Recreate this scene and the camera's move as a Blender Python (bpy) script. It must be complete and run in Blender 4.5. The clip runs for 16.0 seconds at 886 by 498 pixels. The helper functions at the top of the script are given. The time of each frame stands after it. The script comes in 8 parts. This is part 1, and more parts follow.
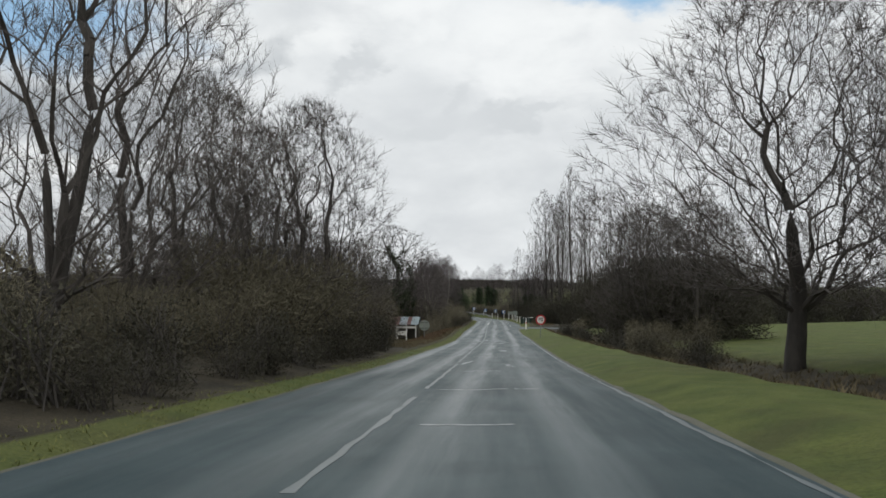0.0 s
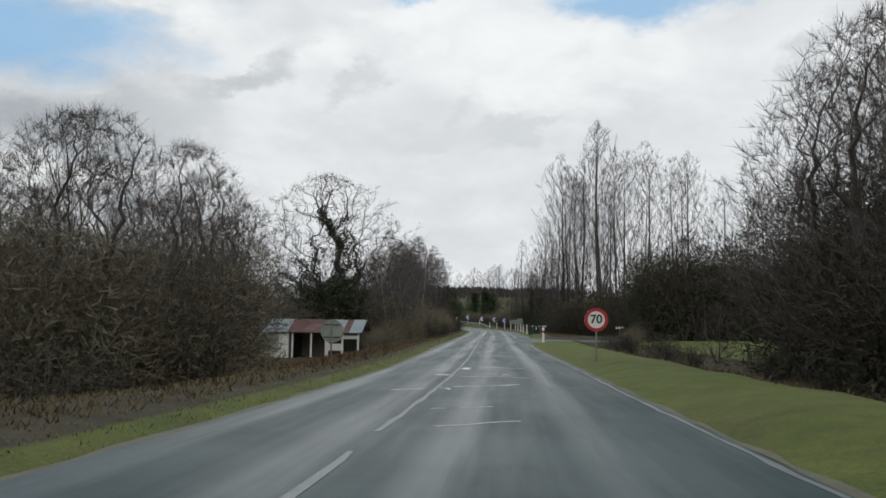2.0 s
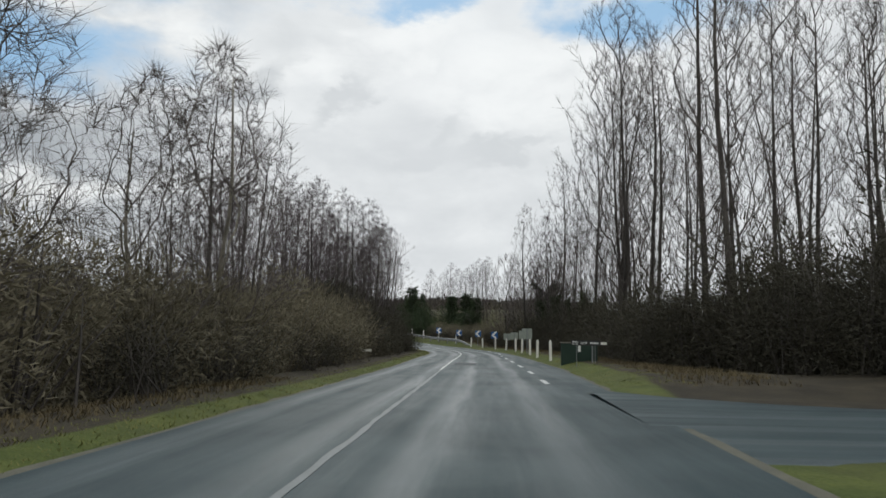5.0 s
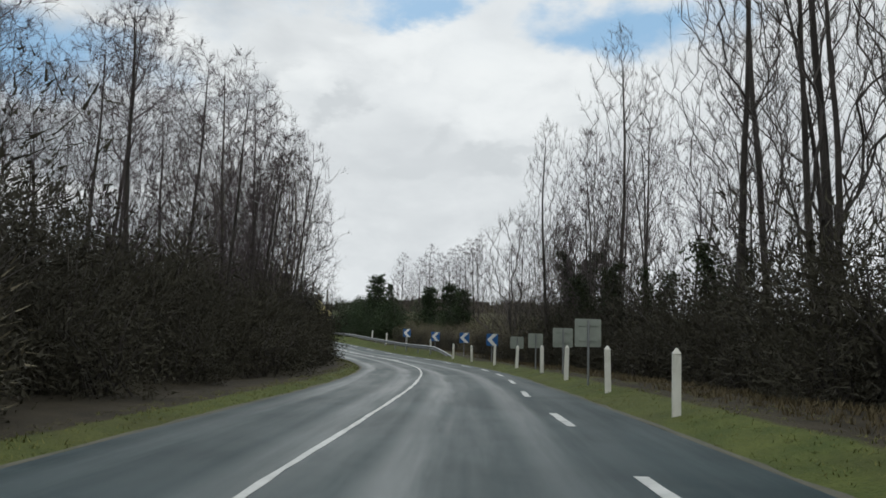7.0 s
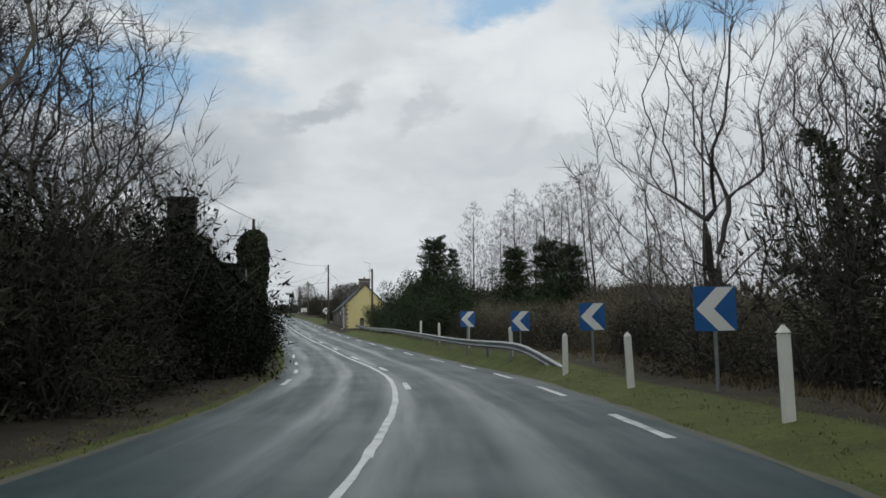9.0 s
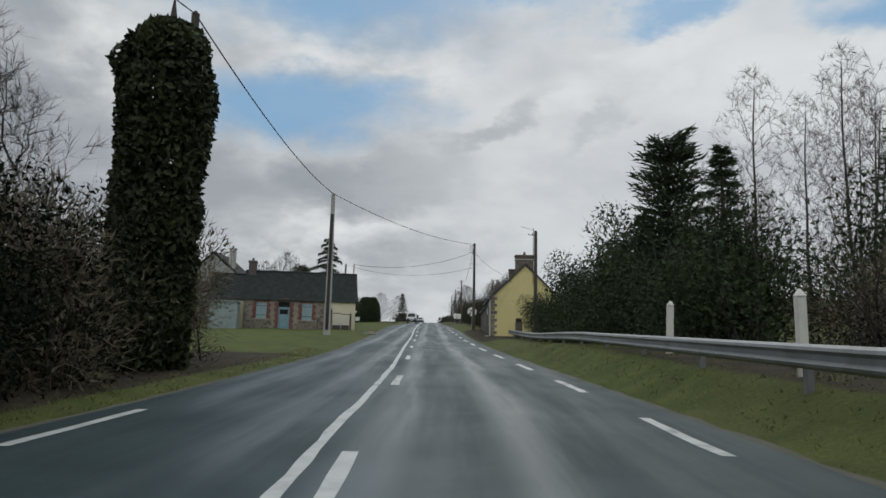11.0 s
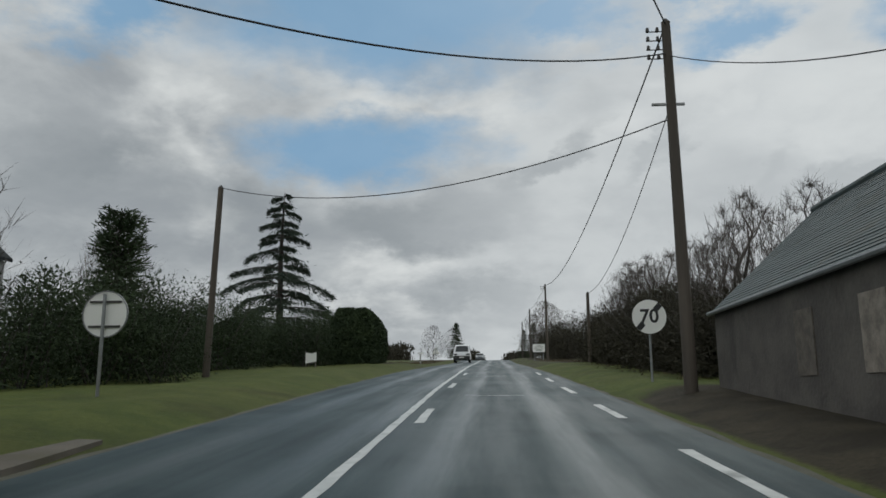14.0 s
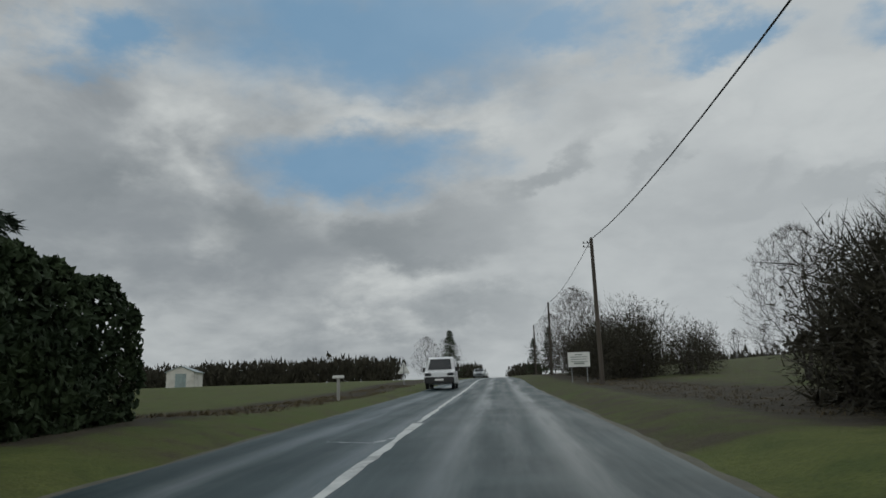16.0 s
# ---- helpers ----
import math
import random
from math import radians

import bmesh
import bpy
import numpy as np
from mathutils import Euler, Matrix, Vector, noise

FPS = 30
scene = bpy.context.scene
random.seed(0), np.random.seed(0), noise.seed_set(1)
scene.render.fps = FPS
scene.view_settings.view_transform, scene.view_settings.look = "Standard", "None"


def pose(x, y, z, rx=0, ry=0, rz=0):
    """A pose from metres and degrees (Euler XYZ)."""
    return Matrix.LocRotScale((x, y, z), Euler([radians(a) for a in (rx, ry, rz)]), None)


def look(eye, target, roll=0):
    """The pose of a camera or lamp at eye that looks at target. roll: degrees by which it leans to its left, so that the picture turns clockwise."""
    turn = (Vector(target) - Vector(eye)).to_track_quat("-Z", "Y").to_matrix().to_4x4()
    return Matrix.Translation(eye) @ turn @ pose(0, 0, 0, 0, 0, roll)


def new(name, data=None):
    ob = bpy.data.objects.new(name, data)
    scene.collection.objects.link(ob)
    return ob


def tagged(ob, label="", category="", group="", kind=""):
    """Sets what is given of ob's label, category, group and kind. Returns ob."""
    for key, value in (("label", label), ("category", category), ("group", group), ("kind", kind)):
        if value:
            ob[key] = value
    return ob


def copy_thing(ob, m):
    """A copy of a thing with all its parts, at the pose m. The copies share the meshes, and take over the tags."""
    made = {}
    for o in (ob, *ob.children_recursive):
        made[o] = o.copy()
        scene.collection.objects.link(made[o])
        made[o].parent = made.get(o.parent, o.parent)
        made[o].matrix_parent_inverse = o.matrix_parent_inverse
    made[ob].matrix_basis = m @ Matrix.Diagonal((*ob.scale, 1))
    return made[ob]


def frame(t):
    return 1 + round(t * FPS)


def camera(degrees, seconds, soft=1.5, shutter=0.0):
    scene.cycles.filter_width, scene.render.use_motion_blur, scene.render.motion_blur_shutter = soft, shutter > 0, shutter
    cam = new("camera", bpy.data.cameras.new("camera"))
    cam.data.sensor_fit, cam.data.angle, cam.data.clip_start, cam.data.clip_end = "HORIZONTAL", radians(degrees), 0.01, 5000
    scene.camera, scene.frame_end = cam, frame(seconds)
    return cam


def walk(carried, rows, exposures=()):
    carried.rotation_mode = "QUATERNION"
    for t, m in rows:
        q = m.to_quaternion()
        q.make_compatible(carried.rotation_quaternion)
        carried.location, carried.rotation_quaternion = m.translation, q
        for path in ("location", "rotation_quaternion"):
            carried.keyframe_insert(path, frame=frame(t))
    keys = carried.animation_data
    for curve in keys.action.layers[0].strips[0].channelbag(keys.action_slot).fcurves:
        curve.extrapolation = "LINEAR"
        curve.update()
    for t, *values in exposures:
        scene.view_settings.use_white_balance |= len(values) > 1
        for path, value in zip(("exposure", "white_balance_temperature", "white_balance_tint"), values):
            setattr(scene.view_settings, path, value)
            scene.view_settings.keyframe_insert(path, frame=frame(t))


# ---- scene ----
cam = camera(62.0, 16.0, soft=1.6)
PATH = [
    (0, (4.67, -1.17, 4.23), (2.20, 18.63, 5.59), 0.2),
    (0.5, (4.19, 7.93, 3.81), (1.71, 27.73, 5.25), 0.4),
    (1, (3.73, 17.07, 3.39), (1.25, 36.85, 4.93), 0.6),
    (1.5, (3.28, 26.26, 3.03), (0.79, 46.03, 4.66), 0.7),
    (2, (2.88, 35.50, 2.69), (0.42, 55.27, 4.40), 0.7),
    (2.5, (2.54, 44.65, 2.42), (0.11, 64.41, 4.28), 0.5),
    (3, (2.23, 53.81, 2.18), (-0.18, 73.57, 4.10), 0.1),
    (3.5, (1.83, 62.99, 1.99), (-0.53, 82.75, 3.99), -0.0),
    (4, (1.25, 72.18, 1.83), (-1.01, 91.94, 3.94), 0.0),
    (5.2, (0.02, 94.15, 1.56), (-2.05, 113.92, 3.79), 1.2),
    (6.3, (-0.85, 114.13, 1.29), (-2.75, 133.90, 3.64), 2.3),
    (6.5, (-1.02, 117.74, 1.25), (-2.91, 137.51, 3.60), 2.4),
    (7, (-1.63, 126.77, 1.16), (-3.49, 146.54, 3.59), 1.8),
    (7.5, (-2.05, 135.77, 1.08), (-3.94, 155.53, 3.51), 1.1),
    (8, (-2.63, 144.75, 1.01), (-4.60, 164.51, 3.40), 0.6),
    (8.5, (-3.32, 153.69, 0.92), (-5.99, 173.37, 3.31), -0.1),
    (9, (-4.64, 162.48, 0.80), (-9.02, 181.85, 3.16), -0.8),
    (9.5, (-6.44, 171.07, 0.70), (-12.11, 190.09, 3.14), -0.8),
    (10, (-8.90, 179.48, 0.61), (-15.96, 198.02, 3.09), 0.2),
    (10.2, (-9.90, 182.80, 0.60), (-17.57, 201.10, 3.10), 0.6),
    (11.2, (-16.56, 199.27, 0.76), (-25.53, 216.92, 3.60), 1.4),
    (12.3, (-25.50, 217.07, 1.51), (-35.85, 233.89, 4.70), 2.2),
    (12.5, (-27.26, 220.35, 1.68), (-37.62, 237.15, 4.91), 2.0),
    (13, (-31.53, 228.42, 2.05), (-41.92, 245.16, 5.51), 1.3),
    (13.5, (-35.65, 236.41, 2.44), (-45.94, 253.18, 6.06), 0.5),
    (14, (-39.89, 244.56, 2.90), (-50.01, 261.40, 6.64), -0.3),
    (14.5, (-43.91, 252.61, 3.39), (-54.00, 269.45, 7.24), -0.5),
    (15, (-48.06, 260.64, 3.91), (-58.12, 277.47, 7.87), -0.7),
    (15.5, (-52.12, 268.51, 4.39), (-62.16, 285.33, 8.42), -0.8),
    (16, (-56.27, 276.60, 4.88), (-66.37, 293.37, 8.99), -1.7),
]
walk(cam, [(t, look(eye, target, roll)) for t, eye, target, roll in PATH],
     [(0, 0.42, 6420, 7), (4.5, 0.42, 6420, 7), (7, 0.36, 6350, 6), (8.2, 0.24, 6250, 6), (9.2, 0.18, 6250, 6), (10.2, 0.12, 6280, 7), (12.5, 0.0, 6350, 6), (14, -0.07, 6330, 5), (16, -0.33, 6300, 4)])

# ---- sky, sun ----
SUN_AZ, SUN_EL = 16.0, 38.0          # degrees left of +y, degrees above the horizon
world = bpy.data.worlds.new("overcast_sky")
scene.world = world
world.use_nodes = True


class Nodes:
    """Short notation for building a node tree."""

    def __init__(self, tree):
        self.t = tree
        tree.nodes.clear()

    def add(self, kind, ins=None, operation="", use_clamp=False, data_type="", blend_type="", interpolation_type="", attribute_name=""):
        n = self.t.nodes.new(kind)
        if operation:
            n.operation = operation
        if use_clamp:
            n.use_clamp = True
        if data_type:
            n.data_type = data_type
        if blend_type:
            n.blend_type = blend_type
        if interpolation_type:
            n.interpolation_type = interpolation_type
        if attribute_name:
            n.attribute_name = attribute_name
        for k, v in (ins or {}).items():
            if isinstance(v, bpy.types.NodeSocket):
                self.t.links.new(v, n.inputs[k])
            else:
                n.inputs[k].default_value = v
        return n

    def math(self, op, a, b=0.0, c=0.0, clamp=False):
        return self.add("ShaderNodeMath", operation=op, use_clamp=clamp, ins={0: a, 1: b, 2: c}).outputs[0]

    def mix(self, f, a, b, blend="MIX"):
        return self.add("ShaderNodeMix", data_type="RGBA", blend_type=blend, ins={0: f, 6: a, 7: b}).outputs[2]

    def noise(self, vec, scale, detail=4.0, rough=0.55, dist=0.0):
        return self.add("ShaderNodeTexNoise", ins={"Vector": vec, "Scale": scale, "Detail": detail, "Roughness": rough, "Distortion": dist}).outputs["Fac"]

    def ramp(self, f, a, b):
        return self.add("ShaderNodeMapRange", interpolation_type="SMOOTHSTEP", ins={0: f, 1: a, 2: b}).outputs[0]


def build_sky():
    w = Nodes(world.node_tree)
    sky = w.add("ShaderNodeTexSky")
    sky.sky_type, sky.sun_disc, sky.sun_elevation, sky.sun_rotation = "NISHITA", False, radians(SUN_EL), radians(-SUN_AZ)
    sky.altitude, sky.air_density, sky.dust_density, sky.ozone_density = 100, 1.0, 1.2, 1.5
    d = w.add("ShaderNodeTexCoord").outputs["Generated"]
    sep = w.add("ShaderNodeSeparateXYZ", ins={0: d})
    up = w.math("MAXIMUM", sep.outputs[2], 0.0)
    # cloud deck seen in perspective: direction over height
    k = w.math("DIVIDE", 1.0, w.math("ADD", up, 0.32))
    deck = w.add("ShaderNodeVectorMath", operation="SCALE", ins={0: d, 3: k}).outputs[0]
    n_big = w.noise(deck, 1.3, 6, 0.55, 0.3)
    squat = w.add("ShaderNodeVectorMath", operation="MULTIPLY", ins={0: d, 1: (1.0, 1.0, 1.9)}).outputs[0]
    n_fine = w.math("MULTIPLY_ADD", w.noise(deck, 4.5, 8, 0.6, 0.4), 0.4, w.math("MULTIPLY", w.noise(squat, 7.0, 8, 0.52, 0.25), 0.6))
    warp = w.noise(squat, 6.0, 9, 0.6)
    warp2 = w.noise(w.add("ShaderNodeVectorMath", operation="ADD", ins={0: squat, 1: (3.1, 1.7, 5.2)}).outputs[0], 6.0, 9, 0.6)
    az = w.math("ARCTAN2", w.math("MULTIPLY", sep.outputs[0], -1.0), sep.outputs[1])
    el = w.math("ARCSINE", sep.outputs[2])
    azw = w.math("MULTIPLY_ADD", w.math("SUBTRACT", warp, 0.5), 0.34, az)
    elw = w.math("MULTIPLY_ADD", w.math("SUBTRACT", warp2, 0.5), 0.17, el)

    def patch(a, e, wide, high, lean=0.0, soft=0.35):
        """A patch of sky round azimuth a and elevation e, in degrees, with an uneven edge."""
        da = w.math("SUBTRACT", azw, radians(a))
        de = w.math("MULTIPLY_ADD", da, lean, w.math("SUBTRACT", elw, radians(e)))
        x = w.math("DIVIDE", da, radians(wide))
        y = w.math("DIVIDE", de, radians(high))
        r = w.math("SQRT", w.math("ADD", w.math("MULTIPLY", x, x), w.math("MULTIPLY", y, y)))
        return w.ramp(r, 1.45, soft)

    def union(items):
        out = items[0]
        for i in items[1:]:
            out = w.math("MAXIMUM", out, i)
        return out

    blue = union([patch(*p) for p in SKY_BLUE])
    dark = union([patch(*p) for p in SKY_DARK])
    lit = union([patch(*p) for p in SKY_LIT])
    thin = w.ramp(n_big, 0.64, 0.78)
    gap = w.math("MAXIMUM", blue, w.math("MULTIPLY", thin, w.ramp(el, 0.35, 0.8)))
    shade = w.math("MULTIPLY_ADD", w.math("SUBTRACT", n_fine, 0.5), 2.0, w.math("MULTIPLY_ADD", w.math("SUBTRACT", n_big, 0.5), 1.2, 0.5))
    cloud = w.mix(w.ramp(shade, 0.05, 0.95), (0.33, 0.345, 0.37, 1), (0.61, 0.615, 0.625, 1))
    cloud = w.mix(w.math("MULTIPLY", lit, w.math("MULTIPLY", w.ramp(n_fine, 0.32, 0.66), 0.75)), cloud, (0.80, 0.79, 0.78, 1))
    cloud = w.mix(w.math("MULTIPLY", dark, w.math("MULTIPLY", w.ramp(n_fine, 0.3, 0.6), 0.8)), cloud, (0.24, 0.26, 0.285, 1))
    glow = w.math("MULTIPLY", w.ramp(az, 0.75, 0.15), w.ramp(az, -1.3, -0.3))
    cloud = w.mix(w.math("MULTIPLY", glow, 0.55), cloud, (0.66, 0.665, 0.68, 1))
    back = w.math("MULTIPLY", w.ramp(w.math("ABSOLUTE", az), 1.5, 2.4), 0.8)
    cloud = w.mix(back, cloud, (0.86, 0.86, 0.86, 1))
    clear = w.add("ShaderNodeVectorMath", operation="SCALE", ins={0: sky.outputs[0], 3: 0.05}).outputs[0]
    clear = w.mix(0.85, clear, (0.20, 0.38, 0.59, 1))
    col = w.mix(w.math("MULTIPLY", gap, 0.88), cloud, clear)
    col = w.mix(w.ramp(el, 0.02, -0.06), col, (0.10, 0.10, 0.10, 1))
    bg = w.add("ShaderNodeBackground", ins={0: col, 1: 1.0})
    out = w.add("ShaderNodeOutputWorld")
    world.node_tree.links.new(bg.outputs[0], out.inputs[0])


# azimuth, elevation, half width, half height in degrees, lean
SKY_BLUE = [(37, 28.5, 19, 4.8, 0.0), (37, 18.5, 8.5, 2.6, 0.03), (22, 27.4, 7, 2.4, 0.0), (9.0, 25.5, 5, 1.6, 0.0), (-9, 24.0, 7, 2.0, 0.0), (57, 26.5, 5, 2.4, 0.0), (30, 40.0, 16, 6, 0.0), (-40, 42.0, 14, 6, 0.0), (120, 38.0, 20, 8, 0.0)]
SKY_DARK = [(22.6, 17.4, 4.2, 1.5, 0.55), (14.4, 17.3, 3.4, 1.1, 0.6), (9.2, 13.7, 3.2, 0.9, 0.2), (2.0, 13.9, 2.6, 1.4, 0.3), (-1.1, 14.6, 3.2, 0.7, 0.3), (-20.2, 17.3, 4.2, 1.5, 0.6), (-23.5, 13.0, 5, 3.2, 0.5), (46.5, 13.5, 6, 3.0, 0.0), (59, 16.0, 7, 4, 0.0), (7.0, 15.0, 2.4, 1.0, 0.5), (33, 13.0, 9, 2.0, 0.0), (27, 7.9, 6, 1.6, 0.0)]
SKY_LIT = [(33.0, 22.5, 8.5, 1.5, 0.0), (35.3, 9.5, 4.0, 1.6, 0.2), (49, 11.7, 3.0, 2.2, 0.0), (52, 19.5, 4, 3, 0.0), (12, 21.3, 8, 2.2, 0.2), (-3, 18.5, 10, 4, 0.0), (34.4, 6.3, 5, 1.0, 0.0)]
build_sky()

sun = new("sun", bpy.data.lights.new("sun", "SUN"))
sun.data.energy, sun.data.angle, sun.data.color = 0.5, radians(40), (1.0, 0.96, 0.9)
sun.matrix_basis = look((0, 0, 60), (60 * math.sin(radians(SUN_AZ)), -60 * math.cos(radians(SUN_AZ)), 60 - 60 * math.tan(radians(SUN_EL))))

# ---- materials ----


def material(name, a, b, scale=4.0, fine=40.0, rough=0.7, bump=0.15, metal=0.0, spread=0.0, sheen=0.0, grime=None, stretch=(1, 1, 1), spec=0.5):
    """A surface that varies between two colours at a coarse and a fine scale, with relief."""
    m = bpy.data.materials.new(name)
    m.use_nodes = True
    n = Nodes(m.node_tree)
    pos = n.add("ShaderNodeTexCoord").outputs["Object"]
    pos = n.add("ShaderNodeVectorMath", operation="MULTIPLY", ins={0: pos, 1: stretch}).outputs[0]
    info = n.add("ShaderNodeObjectInfo").outputs["Random"]
    pos = n.add("ShaderNodeVectorMath", operation="ADD", ins={0: pos, 1: n.add("ShaderNodeCombineXYZ", ins={0: n.math("MULTIPLY", info, 37.0), 1: n.math("MULTIPLY", info, 11.0)}).outputs[0]}).outputs[0]
    big, small = n.noise(pos, scale, 5, 0.6), n.noise(pos, fine, 3, 0.6)
    f = n.math("ADD", n.math("MULTIPLY", n.ramp(big, 0.3, 0.7), 0.65), n.math("MULTIPLY", small, 0.35))
    col = n.mix(f, (*a, 1), (*b, 1))
    if spread:
        col = n.mix(1.0, col, n.add("ShaderNodeCombineColor", ins={i: n.math("MULTIPLY_ADD", info, spread, 1.0 - spread / 2) for i in range(3)}).outputs[0], "MULTIPLY")
    if grime:
        col = n.mix(n.math("MULTIPLY", n.ramp(n.noise(pos, scale * 0.45, 6, 0.65, 0.5), 0.52, 0.72), 0.75), col, (*grime, 1))
    r = n.math("MULTIPLY_ADD", n.math("SUBTRACT", big, 0.5), 0.3, rough, clamp=True)
    bs = n.add("ShaderNodeBsdfPrincipled", ins={"Base Color": col, "Roughness": r, "Metallic": metal, "Specular IOR Level": spec})
    if bump:
        bs_n = n.add("ShaderNodeBump", ins={"Strength": bump, "Distance": 0.02, "Height": n.math("ADD", small, big)})
        n.t.links.new(bs_n.outputs[0], bs.inputs["Normal"])
    out = n.add("ShaderNodeOutputMaterial")
    n.t.links.new(bs.outputs[0], out.inputs[0])
    return m


def asphalt_material():
    """Wet tarmac: dark, smoother in the wheel tracks, with lighter worn patches. UV: metres across and along."""
    m = bpy.data.materials.new("wet_asphalt")
    m.use_nodes = True
    n = Nodes(m.node_tree)
    uv = n.add("ShaderNodeTexCoord").outputs["UV"]
    sep = n.add("ShaderNodeSeparateXYZ", ins={0: uv})
    long = n.add("ShaderNodeVectorMath", operation="MULTIPLY", ins={0: uv, 1: (1.0, 0.06, 1)}).outputs[0]
    streak, blot, grain = n.noise(long, 1.6, 5, 0.6), n.noise(uv, 0.35, 5, 0.6, 0.4), n.noise(uv, 55, 2, 0.7)
    x = n.math("MULTIPLY_ADD", n.math("SUBTRACT", streak, 0.5), 0.5, sep.outputs[0])
    # wheel tracks about 0.75 m each side of the lanes' middles
    t1 = n.math("ABSOLUTE", n.math("SUBTRACT", n.math("ABSOLUTE", n.math("SUBTRACT", x, 0.15)), 0.78))
    t2 = n.math("ABSOLUTE", n.math("SUBTRACT", n.math("ABSOLUTE", n.math("ADD", x, 2.75)), 0.75))
    track = n.ramp(n.math("MINIMUM", t1, t2), 0.42, 0.08)
    col = n.mix(n.ramp(blot, 0.3, 0.7), (0.024, 0.042, 0.047, 1), (0.040, 0.064, 0.070, 1))
    col = n.mix(n.math("MULTIPLY", track, 0.4), col, (0.052, 0.076, 0.082, 1))
    col = n.mix(n.math("MULTIPLY", n.ramp(grain, 0.45, 0.75), 0.35), col, (0.10, 0.125, 0.13, 1))
    rough = n.math("MULTIPLY_ADD", n.ramp(streak, 0.35, 0.7), 0.16, n.math("MULTIPLY_ADD", track, -0.11, 0.46))
    wet = n.math("MULTIPLY_ADD", track, 0.09, n.math("MULTIPLY_ADD", n.ramp(blot, 0.35, 0.65), 0.05, 0.10))
    bump = n.add("ShaderNodeBump", ins={"Strength": 0.35, "Distance": 0.006, "Height": grain})
    bs = n.add("ShaderNodeBsdfPrincipled", ins={"Base Color": col, "Roughness": rough, "Specular IOR Level": wet, "Specular Tint": (0.84, 0.97, 1.0, 1), "Normal": bump.outputs[0]})
    out = n.add("ShaderNodeOutputMaterial")
    n.t.links.new(bs.outputs[0], out.inputs[0])
    return m


def ground_material():
    """Grass, field and brown leaf litter, by two weights that the ground carries."""
    m = bpy.data.materials.new("ground_cover")
    m.use_nodes = True
    n = Nodes(m.node_tree)
    pos = n.add("ShaderNodeTexCoord").outputs["Object"]
    litter = n.add("ShaderNodeAttribute", attribute_name="litter").outputs["Fac"]
    big, mid, small = n.noise(pos, 0.12, 5, 0.6), n.noise(pos, 1.1, 5, 0.6), n.noise(pos, 18, 4, 0.7)
    grass = n.mix(n.ramp(mid, 0.3, 0.7), (0.076, 0.104, 0.024, 1), (0.130, 0.150, 0.038, 1))
    worn = n.noise(pos, 0.45, 6, 0.62, 0.6)
    grass = n.mix(n.math("MULTIPLY", n.ramp(big, 0.42, 0.72), 0.45), grass, (0.12, 0.112, 0.045, 1))
    grass = n.mix(n.math("MULTIPLY", n.ramp(worn, 0.5, 0.72), 0.55), grass, (0.052, 0.050, 0.022, 1))
    grass = n.mix(n.math("MULTIPLY", n.ramp(small, 0.4, 0.7), 0.5), grass, (0.035, 0.05, 0.015, 1))
    leaf = n.mix(n.ramp(mid, 0.3, 0.7), (0.036, 0.031, 0.021, 1), (0.078, 0.066, 0.043, 1))
    leaf = n.mix(n.math("MULTIPLY", n.ramp(small, 0.35, 0.7), 0.7), leaf, (0.03, 0.024, 0.017, 1))
    f = n.ramp(n.math("MULTIPLY_ADD", n.math("SUBTRACT", mid, 0.5), 0.7, litter), 0.35, 0.65)
    col = n.mix(f, grass, leaf)
    bump = n.add("ShaderNodeBump", ins={"Strength": 0.8, "Distance": 0.05, "Height": n.math("ADD", small, mid)})
    bs = n.add("ShaderNodeBsdfPrincipled", ins={"Base Color": col, "Roughness": 0.9, "Specular IOR Level": 0.2, "Normal": bump.outputs[0]})
    out = n.add("ShaderNodeOutputMaterial")
    n.t.links.new(bs.outputs[0], out.inputs[0])
    return m


ASPHALT, GROUND = asphalt_material(), ground_material()
LINE = material("worn_road_paint", (0.42, 0.44, 0.43), (0.66, 0.67, 0.655), 3, 30, 0.55, 0.1, grime=(0.10, 0.115, 0.118))
LINE_OLD = material("faded_road_paint", (0.065, 0.085, 0.09), (0.15, 0.172, 0.178), 2, 25, 0.5, 0.1, grime=(0.04, 0.06, 0.066))
TAR = material("tar_seal", (0.20, 0.21, 0.22), (0.36, 0.38, 0.39), 3, 30, 0.3, 0.05, grime=(0.09, 0.1, 0.1))
PATCH = material("road_patch", (0.022, 0.034, 0.038), (0.038, 0.052, 0.057), 3, 60, 0.62, 0.3, spec=0.14)
GRAVEL = material("verge_gravel", (0.07, 0.07, 0.05), (0.14, 0.135, 0.10), 1.5, 45, 0.85, 0.6, grime=(0.08, 0.08, 0.05))
YARD = material("brown_gravel", (0.11, 0.098, 0.078), (0.19, 0.168, 0.135), 1.2, 45, 0.9, 0.6, grime=(0.11, 0.10, 0.06))
BARK = material("grey_brown_bark", (0.040, 0.036, 0.033), (0.090, 0.080, 0.071), 3, 25, 0.9, 0.5, spread=0.5, stretch=(1, 1, 0.3), spec=0.2)
BARK_PALE = material("pale_bark", (0.14, 0.125, 0.10), (0.25, 0.23, 0.19), 3, 25, 0.85, 0.4, spread=0.3, stretch=(1, 1, 0.3), spec=0.2)
TWIG = material("dark_twigs", (0.066, 0.058, 0.054), (0.126, 0.110, 0.100), 2, 12, 0.85, 0, spread=0.4, spec=0.2)
TWIG_RED = material("purple_brown_twigs", (0.066, 0.054, 0.058), (0.122, 0.100, 0.104), 2, 12, 0.85, 0, spread=0.4, spec=0.2)
